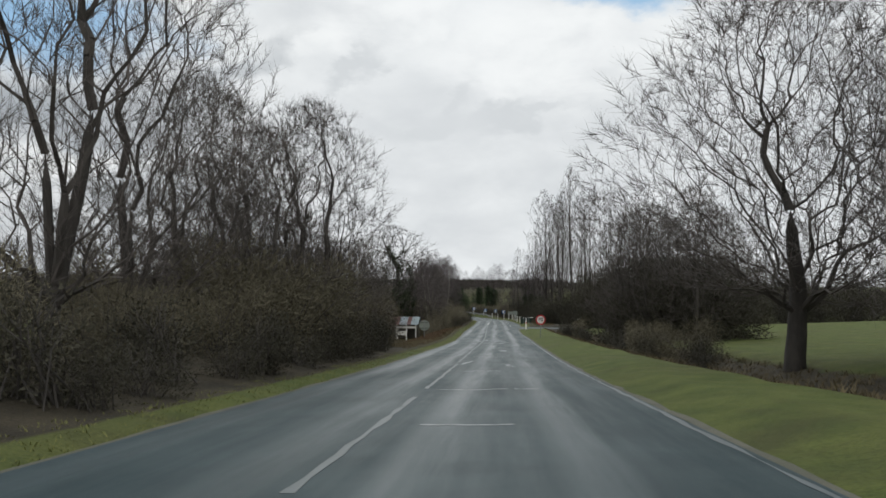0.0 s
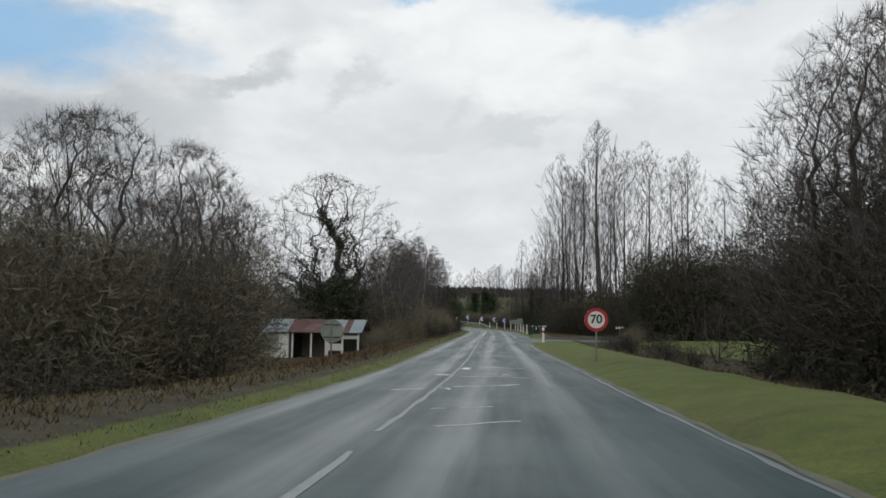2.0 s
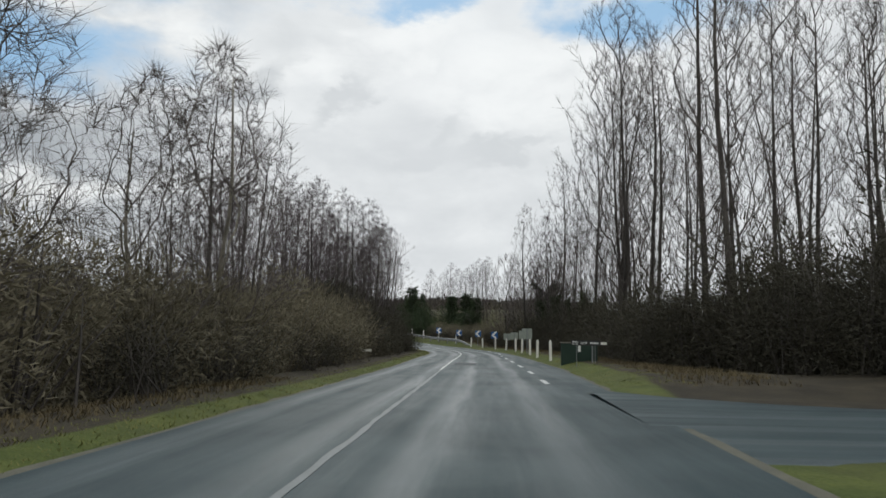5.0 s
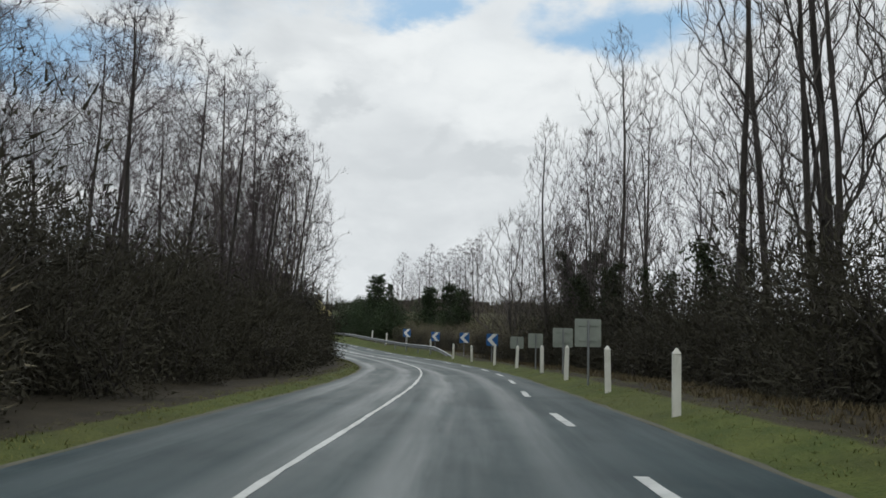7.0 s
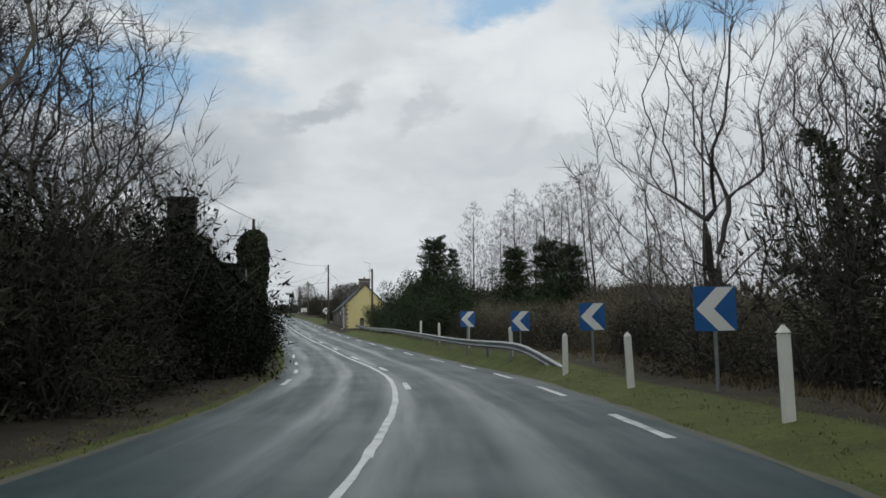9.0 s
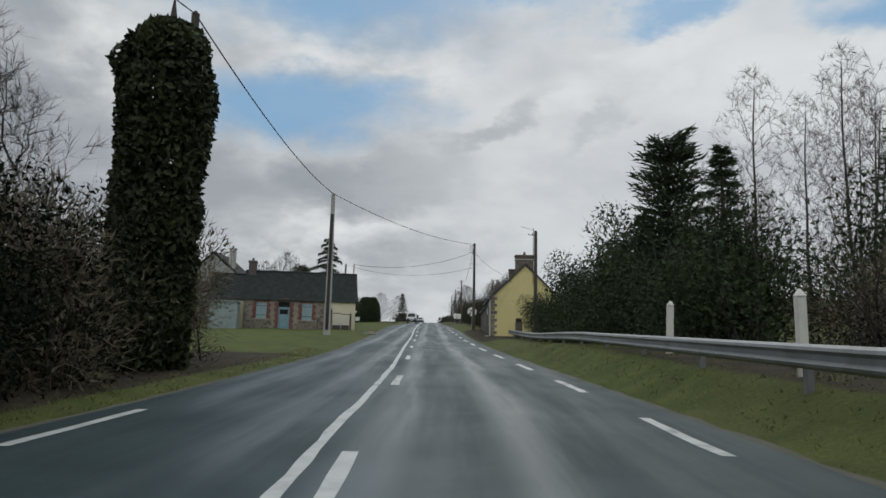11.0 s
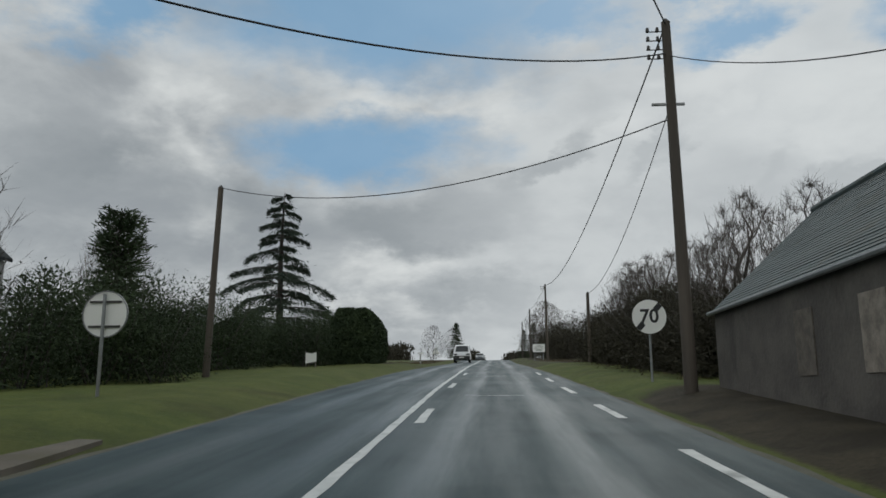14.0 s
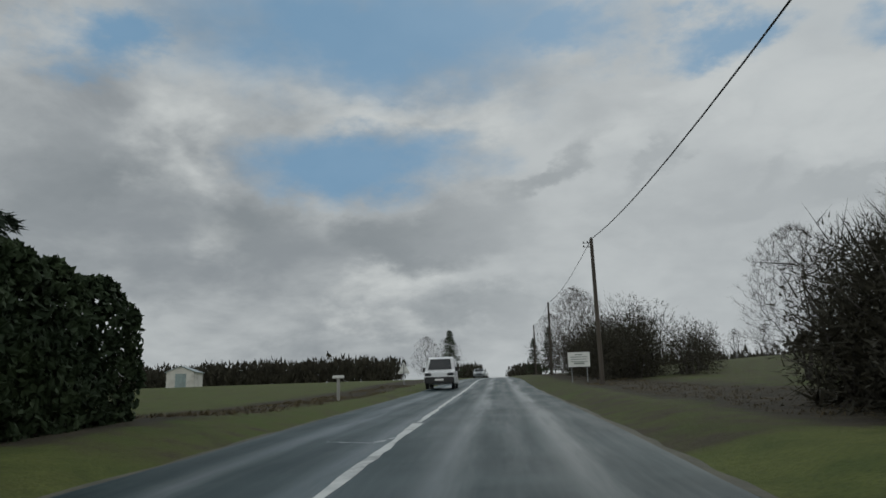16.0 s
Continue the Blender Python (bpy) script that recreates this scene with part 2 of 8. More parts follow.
THICKET = material("brown_olive_thicket", (0.125, 0.108, 0.074), (0.20, 0.180, 0.124), 0.5, 4, 0.9, 0, spread=0.35, spec=0.15)
BRAMBLE = material("dark_bramble", (0.040, 0.037, 0.027), (0.070, 0.065, 0.045), 0.5, 4, 0.85, 0, spread=0.35, spec=0.2)
EVERGREEN = material("dark_evergreen_foliage", (0.020, 0.034, 0.017), (0.055, 0.078, 0.034), 0.9, 7, 0.8, 0, spread=0.5, spec=0.25)
CEDAR = material("blue_green_needles", (0.022, 0.034, 0.024), (0.05, 0.068, 0.046), 0.9, 7, 0.8, 0, spec=0.2)
IVY = material("ivy_leaves", (0.018, 0.026, 0.011), (0.044, 0.055, 0.022), 1.2, 9, 0.6, 0, spread=0.4, spec=0.25)
GRASS = material("verge_grass", (0.13, 0.145, 0.042), (0.22, 0.215, 0.08), 0.5, 5, 0.85, 0, spec=0.2)
DRY = material("dry_grass_and_bracken", (0.090, 0.070, 0.040), (0.165, 0.135, 0.075), 0.6, 5, 0.9, 0, spec=0.15)
BRACKEN = material("dead_bracken", (0.075, 0.046, 0.028), (0.145, 0.098, 0.058), 0.6, 5, 0.9, 0, spec=0.15)
WHITE = material("weathered_white_paint", (0.72, 0.71, 0.64), (0.82, 0.81, 0.75), 2.5, 25, 0.6, 0.1, grime=(0.55, 0.54, 0.46))
SIGN_WHITE = material("sign_white", (0.80, 0.80, 0.76), (0.86, 0.86, 0.83), 2, 20, 0.4, 0)
SIGN_BACK = material("grey_sign_back", (0.24, 0.27, 0.235), (0.33, 0.36, 0.315), 3, 20, 0.55, 0.05)
SIGN_RED = material("sign_red", (0.42, 0.03, 0.035), (0.52, 0.04, 0.045), 2, 20, 0.4, 0)
SIGN_BLUE = material("sign_blue", (0.02, 0.10, 0.30), (0.03, 0.14, 0.38), 2, 20, 0.4, 0)
BLACK = material("black_paint", (0.012, 0.012, 0.013), (0.03, 0.03, 0.03), 3, 20, 0.5, 0)
STEEL = material("galvanised_steel", (0.22, 0.23, 0.235), (0.36, 0.37, 0.37), 2.5, 30, 0.6, 0.05, metal=0.75, grime=(0.22, 0.21, 0.19))
IRON = material("dark_iron", (0.05, 0.048, 0.046), (0.09, 0.085, 0.08), 5, 30, 0.6, 0.1, metal=0.3)
POLE_WOOD = material("creosoted_pole", (0.05, 0.042, 0.034), (0.12, 0.10, 0.08), 2, 30, 0.85, 0.3, stretch=(1, 1, 0.1))
CONCRETE = material("weathered_concrete", (0.32, 0.315, 0.29), (0.48, 0.47, 0.44), 1.5, 35, 0.85, 0.25, grime=(0.22, 0.21, 0.18))
WIRE = material("black_cable", (0.012, 0.012, 0.013), (0.025, 0.025, 0.026), 3, 20, 0.6, 0)
YELLOW = material("yellow_roughcast", (0.66, 0.57, 0.26), (0.78, 0.69, 0.35), 0.6, 50, 0.9, 0.35, grime=(0.52, 0.45, 0.22))
CREAM = material("cream_render", (0.66, 0.61, 0.45), (0.76, 0.71, 0.55), 0.7, 40, 0.9, 0.2, grime=(0.52, 0.48, 0.36))
GREY_RENDER = material("grey_render", (0.30, 0.30, 0.30), (0.40, 0.40, 0.39), 0.6, 40, 0.9, 0.3, grime=(0.22, 0.22, 0.21))
PALE_RENDER = material("off_white_render", (0.62, 0.60, 0.55), (0.76, 0.74, 0.69), 0.7, 40, 0.9, 0.2, grime=(0.42, 0.40, 0.35))
DARK_STONE = material("dark_rubble_wall", (0.070, 0.062, 0.056), (0.16, 0.145, 0.128), 1.2, 14, 0.9, 0.7, grime=(0.05, 0.046, 0.04))
MORTAR = material("lime_mortar", (0.24, 0.215, 0.175), (0.36, 0.33, 0.275), 3, 40, 0.95, 0.4)
STONE = material("rubble_stone", (0.11, 0.098, 0.085), (0.30, 0.26, 0.215), 5, 30, 0.9, 0.5, spread=0.7)
BRICK = material("red_brick", (0.17, 0.075, 0.062), (0.28, 0.13, 0.105), 5, 40, 0.9, 0.3, spread=0.4)
# ivy and holly with the deep shade by the old house in the leaf colour
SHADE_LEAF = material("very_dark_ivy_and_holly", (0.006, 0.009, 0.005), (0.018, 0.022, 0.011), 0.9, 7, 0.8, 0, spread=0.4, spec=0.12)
# near black: the shade on the old house's unlit side is in this colour
SHADE_WALL = material("soot_dark_wall", (0.016, 0.014, 0.012), (0.044, 0.039, 0.034), 1.2, 14, 0.9, 0.7, grime=(0.02, 0.02, 0.016))
SLATE = material("dark_slate", (0.025, 0.031, 0.032), (0.056, 0.065, 0.066), 2.5, 20, 0.85, 0.2, spread=0.3, grime=(0.042, 0.043, 0.034), spec=0.15)
SLATE_TEAL = material("blue_green_slate", (0.042, 0.058, 0.060), (0.085, 0.108, 0.110), 2.5, 20, 0.7, 0.2, spread=0.4, grime=(0.07, 0.075, 0.06), spec=0.3)
SHUTTER = material("pale_blue_shutter", (0.26, 0.38, 0.42), (0.34, 0.47, 0.51), 2, 30, 0.65, 0.1, stretch=(4, 4, 0.4), grime=(0.24, 0.31, 0.32))
DOOR_BLUE = material("blue_door_paint", (0.17, 0.31, 0.37), (0.24, 0.38, 0.45), 2, 30, 0.55, 0.1)
GARAGE = material("grey_green_sheet", (0.24, 0.31, 0.31), (0.34, 0.41, 0.41), 2, 20, 0.55, 0.1, grime=(0.18, 0.22, 0.2))
TIN = material("corrugated_tin", (0.22, 0.27, 0.285), (0.34, 0.39, 0.405), 1.2, 20, 0.55, 0.1, metal=0.2, grime=(0.17, 0.12, 0.105))
RUST = material("rusted_tin", (0.095, 0.045, 0.040), (0.165, 0.088, 0.076), 1.2, 20, 0.8, 0.2, grime=(0.19, 0.17, 0.16))
TIMBER = material("grey_timber", (0.16, 0.145, 0.12), (0.28, 0.26, 0.22), 2, 30, 0.9, 0.3, stretch=(3, 3, 0.3))
GLASS = material("dark_window_glass", (0.02, 0.022, 0.025), (0.035, 0.038, 0.04), 2, 8, 0.08, 0)
VAN_PAINT = material("white_car_paint", (0.62, 0.63, 0.64), (0.70, 0.71, 0.72), 2, 20, 0.25, 0, grime=(0.45, 0.45, 0.44))
CAR_GREY = material("silver_car_paint", (0.25, 0.27, 0.29), (0.32, 0.34, 0.36), 2, 20, 0.3, 0, metal=0.4)
RUBBER = material("tyre_rubber", (0.015, 0.015, 0.015), (0.03, 0.03, 0.03), 4, 40, 0.8, 0.1)
DARK_GREEN = material("dark_green_paint", (0.012, 0.030, 0.022), (0.025, 0.05, 0.036), 2, 20, 0.5, 0.1)

# ---- the road's line ----
NODES = [(5.44, -21.21), (4.54, -1.23), (4.08, 8.86), (3.63, 18.96), (3.18, 29.08), (2.78, 39.17), (2.44, 48.29), (2.03, 58.35), (1.52, 68.45), (0.90, 78.57), (0.34, 88.65),
         (-0.17, 98.69), (-0.64, 108.68), (-1.13, 118.65), (-1.68, 128.55), (-2.24, 138.46), (-2.92, 148.31), (-4.08, 158.89), (-5.85, 168.46), (-8.40, 177.83), (-11.85, 187.8),
         (-15.62, 196.81), (-19.81, 205.74), (-24.30, 214.63), (-29.02, 223.59), (-33.68, 232.55), (-38.25, 241.45), (-42.78, 250.25), (-47.28, 259.04), (-51.75, 267.79), (-56.19, 276.52)]


def lerp(x, rows):
    """Straight-line table look-up."""
    return float(np.interp(x, [r[0] for r in rows], [r[1] for r in rows]))


def road_line():
    """Stations, points and headings of the driven line, smoothed, from 220 m behind the start to 1500 m past the end."""
    p = np.array(NODES)
    seg = np.r_[0, np.cumsum(np.hypot(*np.diff(p, axis=0).T))] - 20.0
    s = np.arange(-20, seg[-1], 1.0)
    x, y = np.interp(s, seg, p[:, 0]), np.interp(s, seg, p[:, 1])
    win = np.hanning(11) / np.hanning(11).sum()
    for _ in range(2):
        x = np.convolve(np.r_[x[0] + (x[0] - x[5:0:-1]), x, x[-1] + (x[-1] - x[-2:-7:-1])], win, "valid")
        y = np.convolve(np.r_[y[0] + (y[0] - y[5:0:-1]), y, y[-1] + (y[-1] - y[-2:-7:-1])], win, "valid")
    a, b = np.array([x[0] - x[12], y[0] - y[12]]), np.array([x[-1] - x[-45], y[-1] - y[-45]])
    a, b = a / np.hypot(*a), b / np.hypot(*b)
    back, on = np.arange(-220, -20, 5.0), np.arange(s[-1] + 5, 1500, 5.0)
    xs = np.r_[x[0] + a[0] * (-20 - back), x, x[-1] + b[0] * (on - s[-1])]
    ys = np.r_[y[0] + a[1] * (-20 - back), y, y[-1] + b[1] * (on - s[-1])]
    ss = np.r_[back, s, on]
    head = np.unwrap(np.arctan2(-np.gradient(xs), np.gradient(ys)))
    head = np.convolve(np.r_[[head[0]] * 4, head, [head[-1]] * 4], np.ones(9) / 9, "valid")
    return ss, xs, ys, head


RS, RX, RY, RH = road_line()
RIGHT = [(-220, 2.65), (6, 2.65), (47, 2.5), (80, 2.25), (92, 2.4), (112, 3.1), (125, 3.4), (140, 3.0), (152, 2.7), (163, 2.85), (172, 3.15), (185, 3.5), (200, 3.6), (215, 3.2), (235, 2.85), (270, 2.75), (288, 2.45), (297, 2.1), (1500, 2.0)]
LEFT = [(-220, 3.95), (0, 3.95), (21, 3.92), (45, 3.78), (60, 3.62), (80, 3.95), (125, 3.98), (137, 4.1), (150, 3.88), (165, 3.95), (183, 4.1), (206, 4.4), (232, 4.0), (251, 4.35), (276, 4.8), (290, 4.9), (300, 4.5), (325, 4.6), (1500, 4.2)]
MID = [(-220, 1.42), (12, 1.42), (42, 1.55), (60, 1.46), (92, 1.52), (123, 1.78), (135, 1.74), (147, 1.5), (161, 1.25), (167, 1.0), (178, 0.72), (186, 0.6), (190, 0.63), (197, 0.74), (208, 1.2), (214, 1.25), (232, 1.34), (256, 1.45), (276, 1.7), (300, 1.76), (322, 2.0), (1500, 2.0)]


# height of the road: down to the stream, then up to the houses
PROFILE = [(-220, 7.39), (-100, 7.09), (-30, 4.57), (0, 3.06), (25, 1.94), (50, 1.13), (75, 0.63), (100, 0.32), (125, 0.0), (150, -0.2), (175, -0.51), (200, -0.47), (225, 0.44), (250, 1.53), (275, 2.9), (300, 4.23), (330, 5.44), (360, 6.95), (400, 8.4), (460, 10.4), (520, 12.2), (700, 17.5), (1000, 24.0), (1500, 30.0)]


def road_heights():
    ss = np.arange(-220.0, 1501.0)
    z = np.interp(ss, [p[0] for p in PROFILE], [p[1] for p in PROFILE])
    win = np.hanning(27) / np.hanning(27).sum()
    return ss, np.convolve(np.r_[[z[0]] * 13, z, [z[-1]] * 13], win, "valid")


ZS, ZZ = road_heights()


def profile(s):
    """Height of the road at station s."""
    return float(np.interp(s, ZS, ZZ))


def level(x, y):
    """Height of the road at the station nearest to a place."""
    return profile(RS[int(np.argmin((RX - x) ** 2 + (RY - y) ** 2))])


def smooth(x, a, b):
    u = min(1.0, max(0.0, (x - a) / (b - a)))
    return u * u * (3 - 2 * u)


def verge(s, o):
    """Height of the ground over the road at station s, o metres to the right of the driven line."""
    r, l = lerp(s, RIGHT), lerp(s, LEFT)
    if -l <= o <= r:
        return -0.10
    bumps = 0.10 * noise.noise((s * 0.35, o * 0.35, 0.0)) + 0.04 * noise.noise((s * 1.3, o * 1.3, 4.0))
    if o > 0:
        d = o - r
        z = -0.05 + 0.29 * smooth(d, 0.0, 1.6)
        near = 1 - smooth(s, 88, 104)
        z += near * (-0.55 * smooth(d, 3.0, 4.6) + 0.6 * smooth(d, 6, 9) + 0.035 * max(0, min(o, 80) - 11))
        join = smooth(s, 93, 98) * (1 - smooth(s, 110, 114))
        z = z * (1 - join) + join * -0.04 * (1 - smooth(o, 12, 30))
        z -= 0.9 * smooth(s, 118, 128) * (1 - smooth(s, 200, 225)) * smooth(d, 3.5, 9)
        z += smooth(s, 296, 306) * 0.055 * max(0, min(o, 60) - 6.5) * (1 - smooth(s, 380, 460))
        z += 0.38 * smooth(s, 180, 192) * (1 - smooth(s, 222, 242)) * smooth(d, 0.2, 1.8)
        far = smooth(d, 0.8, 2.5)
    else:
        d = -o - l
        z = -0.05 + 0.13 * smooth(d, 0.0, 0.8)
        z -= 1.25 * smooth(d, 2.0, 7.0) * (1 - smooth(s, 128, 140)) * smooth(s, 34, 52)
        z += 0.5 * smooth(d, 1.0, 4.0) * (1 - smooth(s, 34, 52))
        z += 0.22 * smooth(s, 228, 240) * smooth(d, 0.3, 2.0) * (1 - smooth(s, 300, 320))
        far = smooth(d, 0.5, 2.5)
    return z + bumps * far


def rise(s, o):
    """Height of the ground at station s, o metres to the right of the driven line."""
    return profile(s) + verge(s, o)


def spot(s, o):
    """The point of the ground at station s, o metres to the right."""
    x, y, h = np.interp(s, RS, RX), np.interp(s, RS, RY), np.interp(s, RS, RH)
    return Vector((x + o * math.cos(h), y + o * math.sin(h), rise(s, o)))


def bearing(s):
    return math.degrees(np.interp(s, RS, RH))


def stand(s, o, turn=0.0, dz=0.0, size=1.0, high=None):
    """The pose of a thing that stands at station s; its own y points along the road, turned by turn degrees to the left."""
    p = spot(s, o)
    return pose(p.x, p.y, p.z + dz, 0, 0, bearing(s) + turn) @ Matrix.Diagonal((size, size, high or size, 1))


# ---- mesh helpers ----
def from_lists(name, verts, faces, mat, smooth_shade=False):
    me = bpy.data.meshes.new(name)
    me.from_pydata(verts, [], faces)
    me.materials.append(mat)
    if smooth_shade:
        me.polygons.foreach_set("use_smooth", [True] * len(me.polygons))
    return me


def part(name, data, mat, parent=None, label="", m=None):
    """One mesh object, from a bmesh or a mesh, under a thing or a part."""
    if isinstance(data, bmesh.types.BMesh):
        me = bpy.data.meshes.new(name)
        data.to_mesh(me)
        data.free()
        me.materials.append(mat)
    else:
        me = data
    ob = new(name, me)
    if parent:
        ob.parent = parent
    if m is not None:
        ob.matrix_basis = m
    return tagged(ob, label)


def thing(name, label, category, group="", m=None, kind=""):
    ob = tagged(new(name), label, category, group, kind)
    if m is not None:
        ob.matrix_basis = m
    return ob


def box(x0, x1, y0, y1, z0, z1, bevel=0.0, bm=None):
    """A box between two corners, with bevelled edges; added to bm if given."""
    b = bmesh.new()
    bmesh.ops.create_cube(b, size=1, matrix=Matrix.LocRotScale(((x0 + x1) / 2, (y0 + y1) / 2, (z0 + z1) / 2), None, (x1 - x0, y1 - y0, z1 - z0)))
    if bevel:
        bmesh.ops.bevel(b, geom=b.edges[:], offset=bevel, segments=2, affect="EDGES")
    return b if bm is None else merge(bm, b)


def merge(bm, extra, m=None):
    """Adds extra, moved by m, to bm."""
    if m is not None:
        bmesh.ops.transform(extra, matrix=m, verts=extra.verts)
    tmp = bpy.data.meshes.new("tmp")
    extra.to_mesh(tmp)
    extra.free()
    bm.from_mesh(tmp)
    bpy.data.meshes.remove(tmp)
    return bm


def rod(a, b, r0, r1=None, sides=10, bm=None):
    """A tapered rod from a to b."""
    a, b = Vector(a), Vector(b)
    c = bmesh.new()
    bmesh.ops.create_cone(c, cap_ends=True, segments=sides, radius1=r0, radius2=r0 if r1 is None else r1, depth=(b - a).length)
    bmesh.ops.transform(c, matrix=Matrix.Translation((a + b) / 2) @ (b - a).to_track_quat("Z", "Y").to_matrix().to_4x4(), verts=c.verts)
    return c if bm is None else merge(bm, c)


def prism(outline, depth, start=0.0, bevel=0.0):
    """A flat outline of (x, z) pairs, extruded along y from start."""
    b = bmesh.new()
    f = b.faces.new([b.verts.new((x, start, z)) for x, z in outline])
    ext = bmesh.ops.extrude_face_region(b, geom=[f])
    bmesh.ops.translate(b, vec=(0, depth, 0), verts=[v for v in ext["geom"] if isinstance(v, bmesh.types.BMVert)])
    bmesh.ops.recalc_face_normals(b, faces=b.faces[:])
    if bevel:
        bmesh.ops.bevel(b, geom=b.edges[:], offset=bevel, segments=1, affect="EDGES")
    return b


def strip(name, s0, s1, o0, o1, z, mat, step=1.0, ragged=0.0, seed=0, thick=0.0):
    """A band that follows the road between two offsets (numbers or functions of s). UV: metres across and along."""
    rnd = random.Random(seed)
    n = max(1, int(math.ceil((s1 - s0) / step)))
    verts, uvs = [], []
    for i in range(n + 1):
        s = s0 + (s1 - s0) * i / n
        x, y, h = np.interp(s, RS, RX), np.interp(s, RS, RY), np.interp(s, RS, RH)
        a, b = (o(s) if callable(o) else o for o in (o0, o1))
        a, b = a + rnd.uniform(-ragged, ragged), b + rnd.uniform(-ragged, ragged)
        cols = [a + (b - a) * k / 6 for k in range(7)] if thick == 0 and b - a > 3 else [a, b]
        for o in cols:
            verts.append((x + o * math.cos(h), y + o * math.sin(h), z + profile(s)))
            uvs.append((o, s))
    w = len(verts) // (n + 1)
    faces = [(i * w + k, i * w + k + 1, (i + 1) * w + k + 1, (i + 1) * w + k) for i in range(n) for k in range(w - 1)]
    if thick:
        m = len(verts)
        verts += [(x, y, zz - thick) for x, y, zz in verts]
        uvs += uvs
        faces += [(a + m, d + m, c + m, b + m) for a, b, c, d in faces]
        faces += [(i * w, (i + 1) * w, (i + 1) * w + m, i * w + m) for i in range(n)] + [((i + 1) * w + w - 1, i * w + w - 1, i * w + w - 1 + m, (i + 1) * w + w - 1 + m) for i in range(n)]
        faces += [(0, m, m + w - 1, w - 1), (n * w, n * w + w - 1, n * w + w - 1 + m, n * w + m)]
    me = from_lists(name, verts, faces, mat)
    layer = me.uv_layers.new(name="UVMap")
    layer.data.foreach_set("uv", [c for l in me.loops for c in uvs[l.vertex_index]])
    return me


# ---- ground, road ----
def build_ground():
    ss = np.r_[np.arange(-220, -20, 20), np.arange(-20, 320, 2.0), np.arange(320, 420, 6), np.arange(420, 900, 40), 900, 1200, 1500]
    near = np.r_[np.arange(1.8, 6.4, 0.35), np.arange(6.5, 14, 0.9), np.arange(14, 40, 3.5), 45, 52, 60]
    far = [90, 140, 240, 450, 900, 1800]
    oo = np.r_[-np.array(far)[::-1], -near[::-1], 0.0, near, far]
    mean = radians(15)
    verts, litter = [], []
    for s in ss:
        for o in oo:
            k = max(-60.0, min(60.0, o))
            p = spot(s, k)
            extra = o - k
            verts.append((p.x + extra * math.cos(mean), p.y + extra * math.sin(mean), p.z))
            litter.append(cover(s, o))
    w = len(oo)
    faces = [(i * w + k, i * w + k + 1, (i + 1) * w + k + 1, (i + 1) * w + k) for i in range(len(ss) - 1) for k in range(w - 1)]
    me = from_lists("ground", verts, faces, GROUND, True)
    me.attributes.new("litter", "FLOAT", "POINT").data.foreach_set("value", litter)
    return tagged(new("ground", me), "green grass verges, fields and brown leaf litter beside the road", "ground", kind="structure")


def cover(s, o):
    """How far leaf litter takes the place of grass, 0 to 1."""
    fade = 1 - smooth(abs(o), 42, 60)
    if o > 0:
        d = o - lerp(s, RIGHT)
        if s < 104:
            return smooth(d, 2.9, 3.7) * (1 - smooth(d, 6.5, 9)) * 0.9
        if s < 300:
            yard = smooth(s, 243, 247) * (1 - smooth(s, 268, 275)) * smooth(d, 0.1, 0.6) * (1 - smooth(o, 9, 12))
            return max(yard, smooth(d, 0.9, 2.0) * 0.95 * fade * (1 - smooth(s, 215, 228)))
        return 0.50 + 0.25 * smooth(d, 1.8, 3.0) * (1 - smooth(o, 7, 9))
    d = -o - lerp(s, LEFT)
    if s < 226:
        # dim: dark litter comes nearer the road, in place of shade on the verge
        dim = smooth(s, 160, 172) * (1 - smooth(s, 203, 210))
        return smooth(d, 0.4 - 0.3 * dim, 1.05 - 0.4 * dim) * fade
    if s < 300:
        return 0.2 * smooth(s, 262, 290)
    return 0.44 + 0.32 * smooth(d, 1.6, 2.6) * (1 - smooth(d, 4, 6))


build_ground()
road = part("road", strip("road", -220, 1500, lambda s: -lerp(s, LEFT), lambda s: lerp(s, RIGHT), 0.0, ASPHALT, 1.5), None)
tagged(road, "wet dark grey asphalt road with worn wheel tracks", "road", kind="structure")


def shoulder(side):
    edge = RIGHT if side > 0 else LEFT
    a = (lambda s: lerp(s, edge) - 0.02) if side > 0 else (lambda s: -lerp(s, edge) - 0.14)
    b = (lambda s: lerp(s, edge) + 0.14) if side > 0 else (lambda s: -lerp(s, edge) + 0.02)
    me = strip("road_edge", -20, 330, a, b, -0.004, GRAVEL, 0.8, 0.06, 3 + side)
    ob = tagged(new("road_edge", me), "crumbling gravel edge of the asphalt", "road edge", kind="structure")
    return ob


shoulder(1), shoulder(-1)


def side_road():
    """The lane that leaves the road to the right."""
    h = bearing(103)
    o = spot(103.5, 2.0)
    verts, uvs = [], []
    for i in range(24):
        d = 0.4 + i * 1.6
        flare = 3.2 * math.exp(-d / 2.6)
        for k in (-2.0 - flare, -1, 1, 2.0 + flare * 1.6):
            q = Vector((d, k + d * 0.03, 0))
            q.rotate(Euler((0, 0, radians(h))))
            verts.append((o.x + q.x, o.y + q.y, profile(103.5) + 0.006 + q.y * 0.0))
            uvs.append((k, d))
    faces = [(i * 4 + k, i * 4 + 4 + k, i * 4 + 5 + k, i * 4 + 1 + k) for i in range(23) for k in range(3)]
    me = from_lists("side_lane", verts, faces, ASPHALT)
    layer = me.uv_layers.new(name="UVMap")
    layer.data.foreach_set("uv", [c for l in me.loops for c in uvs[l.vertex_index]])
    tagged(new("side_lane", me), "narrow grey asphalt lane joining the road", "road", kind="structure")


side_road()


